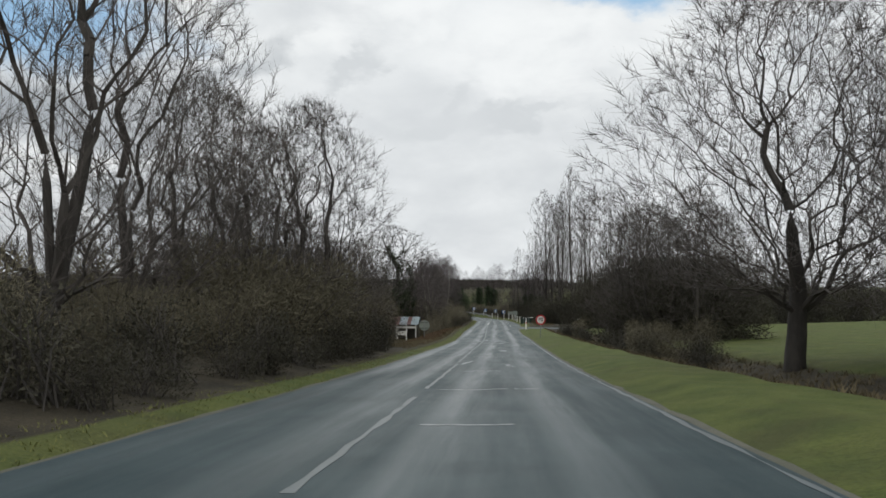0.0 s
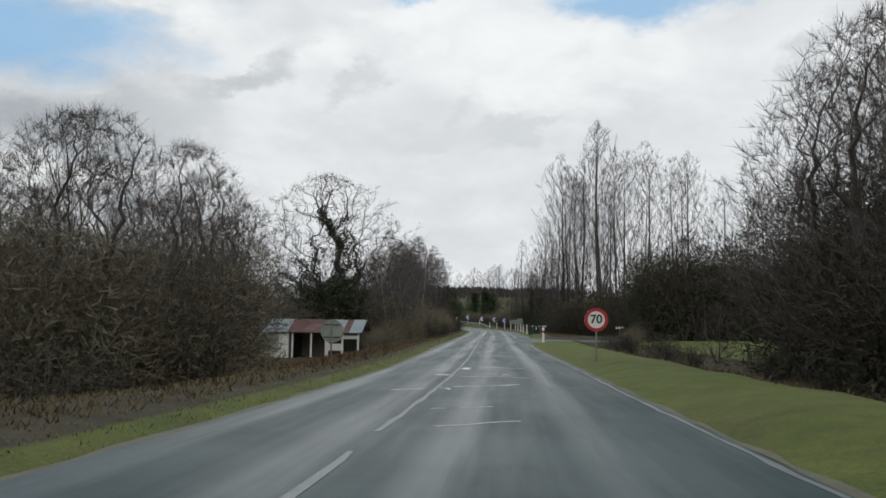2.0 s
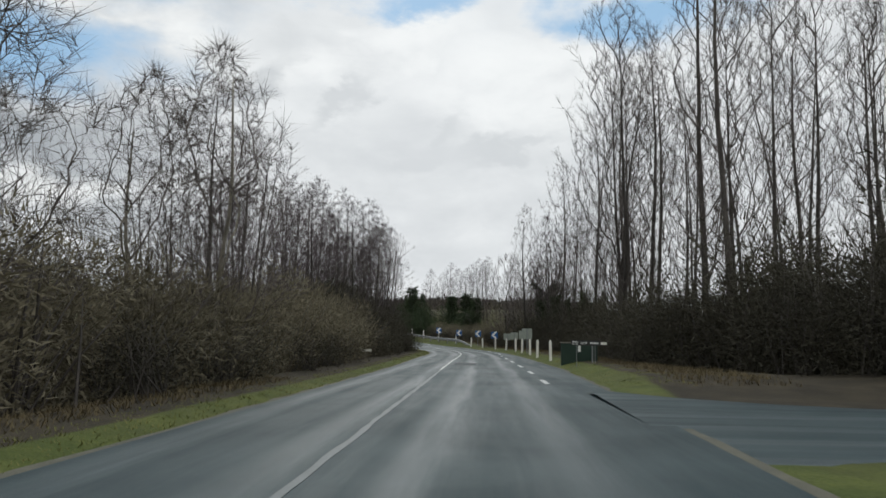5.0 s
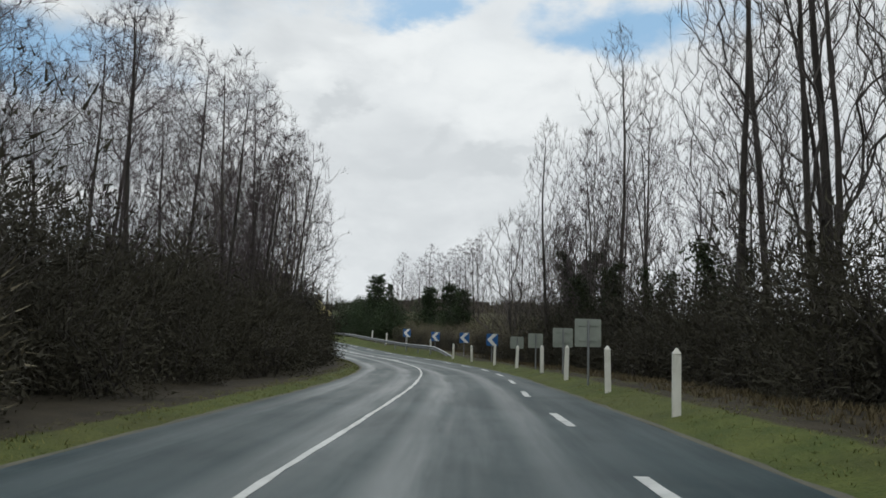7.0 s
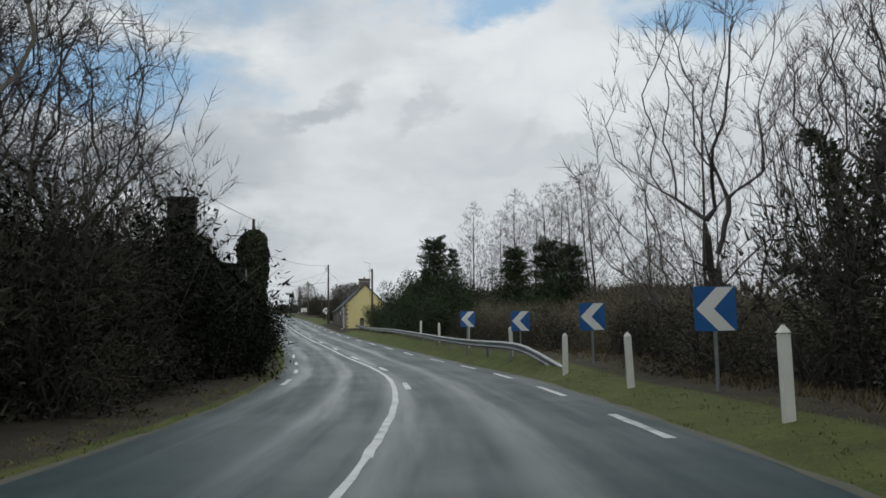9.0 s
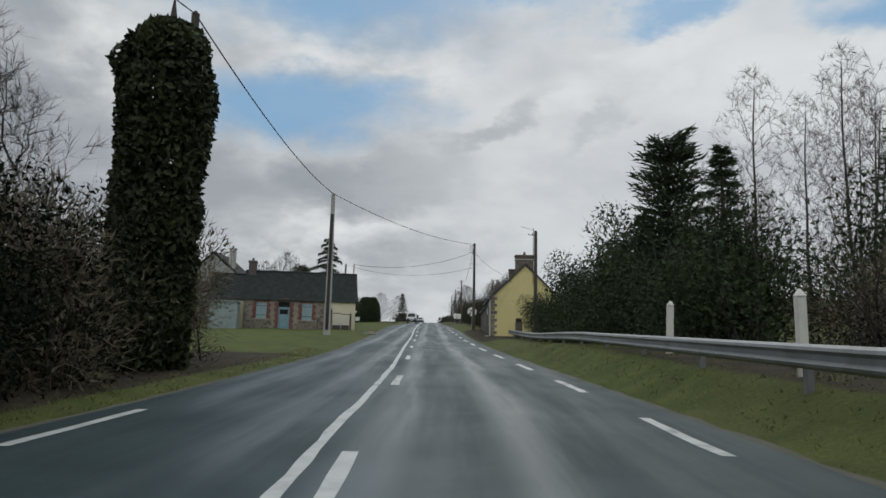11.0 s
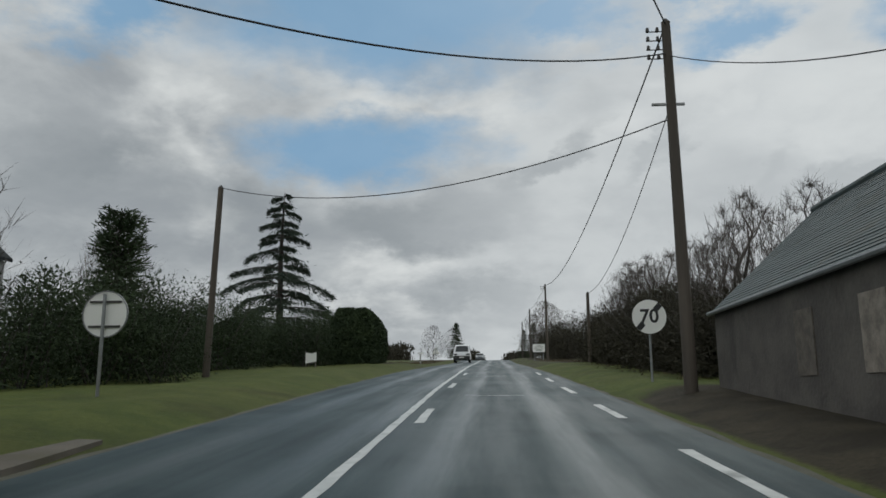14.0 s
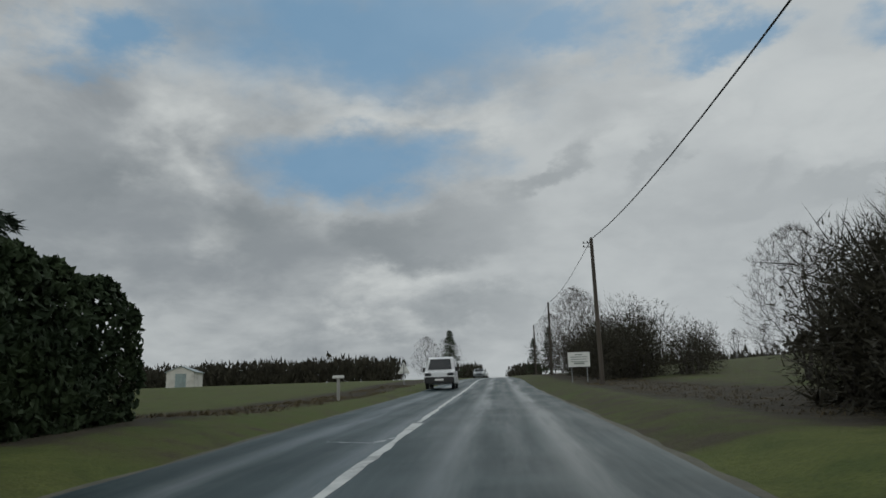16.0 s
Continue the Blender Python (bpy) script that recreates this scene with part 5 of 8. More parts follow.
    for s, o, m, k in ((169.3, 10.5, POPLAR, 0.82), (168.3, 12, POPLAR_B, 0.75), (176.3, 8.6, POPLAR, 0.66), (173, 14, ALDER, 1.1), (185.4, 9.6, FAN, 0.95), (182, 13, FAN, 0.9), (187, 14, IVY_TREE, 1.0), (166, 9.4, IVY_TREE, 0.7), (179, 15, ALDER, 1.0), (190, 17, ALDER_B, 0.9),
                       (157, 11.0, IVY_TREE, 0.72), (163, 9.8, IVY_TREE, 0.65), (160, 12.5, ALDER_B, 1.0), (172, 9.8, ALDER_B, 1.1), (174.5, 11.4, ALDER_B, 1.05), (171, 10.4, IVY_TREE, 0.7), (177, 10.0, IVY_TREE, 0.95), (178.5, 12.5, ALDER_B, 1.0), (165, 12.5, ALDER_B, 0.95), (193, 13, ALDER, 0.85), (218.3, 16, ALDER, 0.8), (221, 18, ALDER, 0.72), (229.4, 13.5, ALDER, 0.8), (226, 16, ALDER_B, 0.75), (232, 17, ALDER, 0.78), (216.4, 25, OAK_B, 0.75), (210, 20, SCRUB_TREE, 1.1), (205, 16, SCRUB_TREE, 0.9), (241, 19, ALDER, 0.65), (236, 15, ALDER_B, 0.7), (199, 22, OAK_B, 0.6)):
        plant(m, s, o, k)
    for s in np.arange(196, 216, 3.4):
        plant(pick(THICK), s + j(0.8), 17 + j(1), rnd.uniform(0.8, 1.0))
    # conifers and hedge before the yellow house
    for s, o, m, k in ((226, 8.8, EVERG[0], 1.25), (228.5, 9.6, EVERG[1], 1.35), (227.6, 9.2, CYPRESS, 1.02), (224.5, 10, CONIFER, 0.8), (240.5, 9.6, EVERG[0], 0.95), (242, 10.4, CYPRESS, 0.6), (232, 11.5, EVERG[1], 1.15), (236, 10.8, EVERG[0], 1.1), (219, 13.5, CYPRESS, 0.85), (216, 15, CYPRESS, 0.92), (213, 15.5, CYPRESS, 0.85),
                       (214.5, 14.2, EVERG[0], 1.4), (220, 12.5, EVERG[1], 1.3), (238.5, 10.2, CONIFER, 0.6), (233.5, 9.8, CONIFER, 0.68), (241.5, 11.2, CONIFER, 0.58), (236, 9.2, CONIFER, 0.5)):
        plant(m, s, o, k)
    for s, o, k in ((217, 19, 0.9), (220, 21, 0.95), (223, 19, 0.85), (226, 22, 0.95), (213, 22, 0.85), (230, 18, 0.9), (210, 25, 0.8), (234, 21, 0.85)):
        plant(ALDER, s, o, k)
    for s in np.arange(222, 249, 2.3):
        plant(pick(EVERG), s + j(0.5), 7.4 + j(0.4), rnd.uniform(0.8, 0.95) if s < 245 else rnd.uniform(0.66, 0.75))
        plant(pick(EVERG), s + j(0.5), 9.8 + j(0.5), rnd.uniform(1.1, 1.3) if s < 244 else rnd.uniform(0.7, 0.8))
    # behind and past the white house
    for s, o, m, k in ((262, -40, OAK_B, 0.95), (266, -36, EVERG[0], 1.25), (270, -14, SCRUB_TREE, 1.1), (274, -17, SCRUB_TREE, 1.0), (281, -14.5, CYPRESS, 0.78), (284, -16, SCRUB_TREE, 1.0), (288, -19, BIRCH, 0.6), (303.8, -14.9, CEDAR_TREE, 1.0)):
        plant(m, s, o, k)
    for s, o, k in ((271, -11.5, 0.75), (273.5, -11.2, 0.8), (276, -11.6, 0.82), (279, -12, 0.85), (282, -12.4, 0.8), (285, -12, 0.8), (288, -12.4, 0.72), (291, -12.8, 0.7), (294, -13, 0.75), (297, -13, 0.75), (300, -12.4, 0.75), (293, -10.2, 0.72), (296, -10.6, 0.78), (299, -10.2, 0.82), (302, -10.2, 0.82), (305, -10.3, 0.8), (275, -9.8, 0.6), (278, -15, 1.0), (290, -16, 0.9), (296, -17, 0.9), (272, -15, 0.95)):
        plant(pick(EVERG), s, o, k)
    h = make_hedge("clipped_hedge", "tall clipped dark green hedge beside the road", 81, 9.0, 2.6, 3.3, 30000, EVERGREEN)
    h.matrix_basis = stand(295.6, -8.2, 3, -0.1)
    # right hedge past the yellow house
    for s in np.arange(275, 304, 2.4):
        plant(pick(BRAMBLES), s + j(0.6), 7.2 + j(0.4), rnd.uniform(0.9, 1.2))
        plant(SCRUB_TREE, s + j(0.8), 8.6 + j(0.8), rnd.uniform(0.85, 1.0))
    for s, o, k in ((297, 7.6, 0.75), (299.5, 7.8, 0.8), (302, 7.6, 0.78), (304.5, 7.8, 0.72), (306.5, 8.2, 0.6)):
        plant(pick(DARK_THICK), s, o, k)
    for s, o, k in ((303, 8.5, 0.62), (316, 10.5, 0.7), (302, 10, 0.8)):
        plant(OAK_B, s, o, k * 0.7)
    for s, o, k in ((336, 8.5, 0.95), (339.5, 8.0, 1.1), (343, 8.2, 1.15), (347, 8.0, 1.1), (351, 8.4, 1.0), (356, 8.2, 1.0), (334, 11, 0.75), (339, 13, 0.7), (362, 8, 1.0)):
        plant(pick(DARK_THICK), s, o, k)
    for s, o, m, k in ((358, 7.2, OAK_B, 0.72), (400, 21.5, OAK_B, 0.68), (404, 29, SCRUB_TREE, 0.7), (403, 32, SCRUB_TREE, 0.8), (405, 36, SCRUB_TREE, 0.75), (404, 40, SCRUB_TREE, 0.8), (362, 8, OAK_B, 0.7), (386, 7, OAK_B, 0.7), (395, 9, SCRUB_TREE, 0.9), (372, 8, SCRUB_TREE, 0.7), (405, 8, CONIFER, 0.8), (430, -9, CONIFER, 1.0), (455, 8, CONIFER, 0.9), (470, -12, OAK_B, 0.9), (520, -22, OAK_B, 1.2)):
        plant(m, s, o, k)


plant_all()


def far_woods():
    """Distant belts of trees on the skyline, uncountable."""
    lv = Leaves(91)
    r = lv.r
    belts = [(520, 560, -130, -34, 11.5, 3000, True), (480, 620, 30, 160, 7, 1500, False), (600, 900, -20, -9, 9, 900, False), (600, 900, 8, 22, 9, 900, False), (620, 700, -300, -100, 12, 2500, False),
             (330, 420, 48, 120, 5, 1500, False), (300, 420, -320, -130, 9, 2600, False), (60, 240, -140, -80, 11, 3200, False), (40, 260, 100, 160, 11, 3000, False), (-10, 60, 90, 140, 8, 1500, False)]
    for s0, s1, o0, o1, h, n, spiky in belts:
        for _ in range(n):
            s, o = r.uniform(s0, s1), r.uniform(o0, o1)
            p = spot(s, max(-60, min(60, o)))
            x = max(0.0, abs(o) - 60) * (1 if o > 0 else -1)
            p = p + Vector((x * 0.966, x * 0.259, 0))
            top = h * (0.75 + 0.35 * noise.noise((s * 0.05, o * 0.05, 2.0))) * (0.8 + 0.3 * r.random())
            for k in range(3):
                lv.sliver(p + Vector((r.gauss(0, 1.2), r.gauss(0, 1.2), r.uniform(0, top * 0.8))), Vector((r.gauss(0, 0.3), r.gauss(0, 0.3), 1)), r.uniform(1.0, 2.4), r.uniform(0.5, 1.3))
    tagged(new("far_wood", lv.mesh("far_wood", BRAMBLE)), "distant dark belts of woodland along the skyline", "woodland", kind="stuff")


far_woods()


def wood_belt(name, label, seed, s0, s1, o0, o1, high, count, mat):
    """A deep belt of leafless undergrowth behind the first rows, past counting."""
    lv = Leaves(seed)
    r = lv.r
    for _ in range(count):
        s, o = r.uniform(s0, s1), r.uniform(o0, o1)
        p = spot(s, o)
        top = high * (0.8 + 0.5 * noise.noise((s * 0.11, o * 0.11, seed)))
        z = top * r.random()
        lv.sliver(p + Vector((0, 0, z)), Vector((r.gauss(0, 0.8), r.gauss(0, 0.8), r.gauss(0.35, 0.6))), r.uniform(0.3, 0.9), r.uniform(0.022, 0.075) * (1.3 - 0.8 * z / top))
    tagged(new(name, lv.mesh(name, mat)), label, "woodland", kind="stuff")


wood_belt("undergrowth", "dense brown leafless undergrowth under the trees", 101, 58, 106, -40, -21, 6.5, 45000, THICKET)
wood_belt("undergrowth", "dense brown leafless undergrowth under the trees", 112, 93, 107, -22, -12.5, 5.5, 14000, THICKET)
wood_belt("undergrowth", "dense brown leafless undergrowth under the trees", 102, 104, 140, -24, -10, 5.5, 22000, THICKET)
wood_belt("undergrowth", "dense brown leafless undergrowth under the trees", 113, 140, 190, -24, -10, 6, 30000, BRAMBLE)
wood_belt("undergrowth", "dense brown leafless undergrowth under the trees", 103, 106, 145, 15, 56, 9, 56000, BRAMBLE)
wood_belt("undergrowth", "dense dark leafless undergrowth beside the lane", 114, 95.5, 100.2, 10.6, 20, 8.4, 34000, BRAMBLE)
wood_belt("undergrowth", "dense brown leafless undergrowth under the trees", 104, 126, 178, 9.2, 20, 4.8, 36000, BRAMBLE)
wood_belt("undergrowth", "low brown leafless undergrowth behind the barrier", 115, 178, 215, 11, 20, 2.6, 10000, THICKET)
wood_belt("undergrowth", "dense brown leafless undergrowth under the trees", 105, 195, 262, 15, 45, 7.5, 26000, THICKET)
wood_belt("undergrowth", "dense brown leafless undergrowth under the trees", 110, 56, 73, -19, -10.5, 7, 28000, THICKET)
wood_belt("undergrowth", "dense brown leafless undergrowth under the trees", 111, 51, 68, 9.5, 18, 7.5, 34000, BRAMBLE)
wood_belt("undergrowth", "dense brown hedge of bare twigs", 107, 276, 305, 6.0, 9.2, 3.4, 40000, BRAMBLE)
wood_belt("undergrowth", "dense dark garden shrubs behind the lawn", 108, 268, 308, -24, -11, 3.2, 20000, EVERGREEN)
wood_belt("undergrowth", "dark bare shrubs beside the far road", 109, 335, 364, 6.5, 10, 3.4, 9000, BRAMBLE)


def tufts(name, count, where, high, mat, label, seed, lean=0.35):
    """Grass or bracken tufts, scattered by where(random) -> station, offset."""
    r = random.Random(seed)
    v, f = [], []
    for _ in range(count):
        s, o = where(r)
        p = spot(s, o)
        h = high * r.uniform(0.5, 1.3)
        for _ in range(5):
            a = r.uniform(0, 6.28)
            w = 0.007 + 0.03 * h
            dx, dy = math.cos(a), math.sin(a)
            q = p + Vector((r.gauss(0, 0.05), r.gauss(0, 0.05), -0.02))
            b = len(v)
            v += [(q.x - dy * w, q.y + dx * w, q.z), (q.x + dy * w, q.y - dx * w, q.z), (q.x + dx * h * lean + r.gauss(0, h * 0.15), q.y + dy * h * lean, q.z + h * r.uniform(0.7, 1.0))]
            f.append((b, b + 1, b + 2))
    return tagged(new(name, from_lists(name, v, f, mat)), label, "grass", kind="stuff")


tufts("verge_grass", 9000, lambda r: (lambda s: (s, -lerp(s, LEFT) - 0.15 - 1.1 * r.random() ** 1.4))(r.uniform(2, 230)), 0.06, GRASS, "yellow-green grass along the road's edge", 2, 0.9)
tufts("verge_grass", 9000, lambda r: (lambda s: (s, lerp(s, RIGHT) + 0.2 + 2.6 * r.random() ** 1.3))(r.uniform(112, 232)), 0.05, GRASS, "green grass along the bend", 3, 1.0)
tufts("bracken", 3000, lambda r: (lambda s: (s, -lerp(s, LEFT) - 1.8 - 4.2 * r.random()))(r.uniform(56, 92)), 0.24, BRACKEN, "dead brown bracken before the shed", 14, 0.8)
tufts("dry_grass", 16000, lambda r: (lambda s: (s, -lerp(s, LEFT) - 1.2 - 9 * r.random()))(r.uniform(40, 112)), 0.15, DRY, "dead brown bracken and dry grass", 5, 0.8)
tufts("dry_grass", 5000, lambda r: (lambda s: (s, lerp(s, RIGHT) + 3.2 + 4.5 * r.random()))(r.uniform(6, 95)), 0.2, DRY, "dry grass along the ditch", 6, 0.8)
tufts("dry_grass", 4500, lambda r: (lambda s: (s, lerp(s, RIGHT) + 2.2 + 3 * r.random()))(r.uniform(112, 215)), 0.2, DRY, "dry grass at the edge of the thicket", 7, 0.5)
tufts("dry_grass", 2500, lambda r: (lambda s: (s, lerp(s, RIGHT) + 2.6 + 3 * r.random()))(r.uniform(275, 345)), 0.08, DRY, "dry grass along the hedge", 8, 0.9)
tufts("dry_grass", 1500, lambda r: (lambda s: (s, -lerp(s, LEFT) - 1.6 - 2.5 * r.random()))(r.uniform(306, 345)), 0.12, DRY, "dry grass along the field's edge", 9, 0.9)

# ---- roadside things ----
def lettering(text, size, mat, depth=0.004):
    """Text as a mesh, centred, lying in the x-z plane and facing -y."""
    c = bpy.data.curves.new("lettering", "FONT")
    c.body, c.size, c.align_x, c.align_y, c.extrude, c.offset = text, size, "CENTER", "CENTER", depth / 2, size * 0.022
    tmp = bpy.data.objects.new("lettering", c)
    me = bpy.data.meshes.new_from_object(tmp)
    bpy.data.objects.remove(tmp)
    me.transform(Matrix.Rotation(radians(90), 4, "X"))
    me.materials.clear()
    me.materials.append(mat)
    return me


def disc(r, y0, y1, sides=48, hole=0.0, z=0.0):
    """A round plate or ring that faces -y, between y0 and y1."""
    b = bmesh.new()
    ring = lambda rad, y: [b.verts.new((rad * math.cos(2 * math.pi * k / sides), y, z + rad * math.sin(2 * math.pi * k / sides))) for k in range(sides)]
    a, c = ring(r, y0), ring(r, y1)
    if hole:
        d, e = ring(hole, y0), ring(hole, y1)
    for k in range(sides):
        j = (k + 1) % sides
        b.faces.new((a[k], a[j], c[j], c[k]))
        if hole:
            b.faces.new((d[j], d[k], e[k], e[j]))
            b.faces.new((a[k], d[k], d[j], a[j]))
            b.faces.new((c[j], e[j], e[k], c[k]))
    if not hole:
        b.faces.new(a)
        b.faces.new(c[::-1])
    bmesh.ops.recalc_face_normals(b, faces=b.faces[:])
    return b


def plate(w, h, y0, y1, z, r=0.05):
    """A rectangular plate with rounded corners that faces -y."""
    pts = []
    for cx, cz, a0 in ((w / 2 - r, h / 2 - r, 0), (-w / 2 + r, h / 2 - r, 90), (-w / 2 + r, -h / 2 + r, 180), (w / 2 - r, -h / 2 + r, 270)):
        pts += [(cx + r * math.cos(radians(a0 + k * 22.5)), z + cz + r * math.sin(radians(a0 + k * 22.5))) for k in range(5)]
    return prism(pts, y1 - y0, start=y0)


def sign_post(t, top, r=0.032, mat=None):
    p = part("post", rod((0, 0.05, -0.3), (0, 0.05, top), r, sides=12), mat or STEEL, t)
    return p


def limit_sign():
    t = thing("speed_limit_sign", "round white 70 sign with red rim on grey post", "road sign", m=stand(64.3, 3.35, 2))
    sign_post(t, 1.75)
    base = 1.50
    p = part("plate", disc(0.43, 0.0, 0.014, z=base), SIGN_WHITE, t)
    part("rim", disc(0.43, -0.006, 0.001, hole=0.312, z=base), SIGN_RED, p, "red rim")
    part("digits", lettering("70", 0.44, BLACK), None, p, "black digits 70", m=Matrix.Translation((0, -0.006, base + 0.01)))
    part("bracket", box(-0.3, 0.3, 0.014, 0.04, base + 0.2, base + 0.24), STEEL, t)
    part("bracket", box(-0.3, 0.3, 0.014, 0.04, base - 0.24, base - 0.2), STEEL, t)


def end_sign():
    t = thing("end_of_limit_sign", "round white end of 70 limit sign with black diagonal bar", "road sign", m=stand(273.6, 4.1, 2))
    sign_post(t, 1.9)
    base = 1.70
    p = part("plate", disc(0.45, 0.0, 0.014, z=base), SIGN_WHITE, t)
    for a, b in ((0.24, 0.445), (-0.445, -0.24)):
        bar = box(a, b, -0.005, 0.0, -0.075, 0.075)
        bmesh.ops.transform(bar, matrix=Matrix.Translation((0, 0, base)) @ Matrix.Rotation(radians(-47), 4, "Y"), verts=bar.verts)
        part("diagonal_bar", bar, BLACK, p, "black diagonal bar")
    part("digits", lettering("70", 0.50, BLACK), None, p, "black digits 70", m=Matrix.Translation((0.0, -0.006, base)))
    part("bracket", box(-0.3, 0.3, 0.014, 0.04, base - 0.02, base + 0.02), STEEL, t)


def sign_rear(s, o, z, shape, w, h, label, mat=None, turn=0):
    """A sign that faces the other way: bare back, two rails, post."""
    t = thing("road_sign", label, "road sign", "signs seen from behind", m=stand(s, o, turn))
    zc = z - verge(s, o)
    if shape == "disc":
        part("plate", disc(w / 2, 0.0, 0.014, z=zc), mat or SIGN_BACK, t)
        part("rim", disc(w / 2 + 0.012, -0.02, 0.016, hole=w / 2 - 0.008, z=zc), STEEL, t)
    elif shape == "triangle":
        part("plate", prism([(-w / 2, zc - h * 0.4), (w / 2, zc - h * 0.4), (0, zc + h * 0.6)], 0.014), mat or SIGN_BACK, t)
    else:
        part("plate", plate(w, h, 0.0, 0.014, zc), mat or SIGN_BACK, t)
    for k in (-0.27, 0.27):
        part("rail", box(-w * 0.36, w * 0.36, -0.032, 0.0, zc + k * h - 0.022, zc + k * h + 0.022, 0.004), IRON if shape == "disc" else SIGN_BACK, t, "mounting rail")
    post = rod((0, -0.065, -0.3), (0, -0.065, zc + h * 0.44), 0.034, sides=12)
    part("post", post, STEEL, t)
    return t


limit_sign()
end_sign()
sign_rear(66.2, -6.9, 1.08, "disc", 0.92, 0.92, "bare grey back of a round sign with two rails")
sign_rear(268.0, -7.8, 1.90, "disc", 0.92, 0.92, "pale back of a round road sign with two rails", SIGN_WHITE)
for s, o, z, w, h in ((150.5, 3.75, 1.7, 0.8, 0.84), (157.4, 4.25, 1.66, 0.8, 0.76), (163.9, 4.4, 1.6, 0.72, 0.7), (170.8, 5.0, 1.55, 0.8, 0.7)):
    sign_rear(s, o, z, "square", w, h, "pale grey back of a square sign on a post", turn=2)
sign_rear(348.5, -7.5, 1.3, "triangle", 1.0, 0.9, "pale back of a triangular warning sign", SIGN_WHITE)


def chevron(s, o, z, turn):
    t = thing("chevron_sign", "square blue sign with a white chevron pointing into the bend", "road sign", "bend chevrons", m=stand(s, o, turn))
    zc = z - verge(s, o)
    part("post", rod((0, 0.05, -0.3), (0, 0.05, zc), 0.035, sides=12), STEEL, t)
    p = part("plate", plate(0.8, 0.8, 0, 0.016, zc, 0.04), SIGN_BLUE, t)
    part("arrow", prism([(-0.36, zc), (0.04, zc + 0.39), (0.36, zc + 0.39), (-0.03, zc), (0.36, zc - 0.39), (0.04, zc - 0.39)], 0.004, start=-0.0045), SIGN_WHITE, p, "white chevron")


for s, o, z, turn in ((177.0, 5.05, 1.72, 4), (185.3, 5.3, 1.82, 4), (193.2, 5.1, 1.86, 5), (201.4, 4.75, 2.05, 6)):
    chevron(s, o, z, turn)


def white_post_mesh():
    b = box(-0.075, 0.075, -0.055, 0.055, -0.3, 1.1, 0.02)
    cap = bmesh.new()
    bmesh.ops.create_cone(cap, cap_ends=True, segments=4, radius1=0.10, radius2=0.02, depth=0.1, matrix=Matrix.Translation((0, 0, 1.145)) @ Matrix.Rotation(radians(45), 4, "Z"))
    return merge(b, cap)


def bend_posts():
    first = None
    for k, (s, o) in enumerate(((134.9, 3.9), (141.5, 3.68), (147.5, 3.7), (153.8, 3.7), (160.2, 3.94), (167.0, 4.12), (173.2, 4.26), (179.8, 4.37), (185.0, 4.35), (193.4, 4.75), (202.0, 4.9), (209.5, 5.0), (216.0, 5.2))):
        m = stand(s, o, (k * 37 % 11) - 5) @ Matrix.Rotation(radians((k * 53 % 7 - 3) * 0.6), 4, "Y")
        if first is None:
            first = thing("bend_post", "weathered white marker post with pointed top", "marker post", "white posts round the bend", m=m)
            part("shaft", white_post_mesh(), WHITE, first)
        else:
            copy_thing(first, m)


bend_posts()


def red_band_post():
    t = thing("delineator_post", "white delineator post with a red band on the verge", "marker post", m=stand(92.8, 3.35, 3))
    b = box(-0.085, 0.085, -0.06, 0.06, -0.25, 0.72, 0.03)
    part("shaft", b, WHITE, t)
    part("band", box(-0.087, 0.087, -0.062, 0.062, 0.72, 0.86, 0.02), SIGN_RED, t, "red reflective band")
    part("head", box(-0.085, 0.085, -0.06, 0.06, 0.86, 1.12, 0.035), SIGN_WHITE, t)


red_band_post()


def guard_rail():
    """Steel crash barrier: a ribbed beam that rises from the ground at its near end, on posts."""
    t = thing("guard_rail", "galvanised steel crash barrier with ribbed beam on posts", "guard rail")
    prof = [(0.0, 0.155), (-0.07, 0.12), (-0.085, 0.08), (-0.03, 0.035), (-0.03, -0.035), (-0.085, -0.08), (-0.07, -0.12), (0.0, -0.155)]
    off = lambda s: lerp(s, [(183.5, 4.85), (192, 4.4), (205, 4.4), (222, 4.8), (238, 5.4), (251, 5.45)])
    top = lambda s: -0.06 + 0.66 * smooth(s, 183.8, 192) + 0.3 * smooth(s, 182, 194) * (1 - smooth(s, 222, 242))
    ss = np.arange(183.8, 251.01, 0.8)
    verts, faces = [], []
    for s in ss:
        for dx, dz in [(x, z) for x, z in prof] + [(x + 0.012, z) for x, z in prof[::-1]]:
            p = spot(s, off(s) + dx)
            verts.append((p.x, p.y, profile(s) + top(s) + dz))
    n = len(prof) * 2
    for i in range(len(ss) - 1):
        for k in range(n):
            j = (k + 1) % n
            faces.append((i * n + k, i * n + j, (i + 1) * n + j, (i + 1) * n + k))
    part("beam", from_lists("beam", verts, faces, STEEL), None, t)
    me = None
    for s in np.arange(188.5, 251, 4.0):
        p = spot(s, off(s) + 0.09)
        if me is None:
            ob = part("post", box(-0.045, 0.045, -0.06, 0.06, -0.4, 0.66, 0.006), STEEL, t)
            me = ob.data
        else:
            ob = part("post", me, None, t)
        ob.matrix_basis = pose(p.x, p.y, profile(s) + top(s) - 0.58, 0, 0, bearing(s))
        part("spacer", box(-0.09, 0.0, -0.05, 0.05, 0.48, 0.66, 0.005), STEEL, t, m=ob.matrix_basis.copy())


guard_rail()


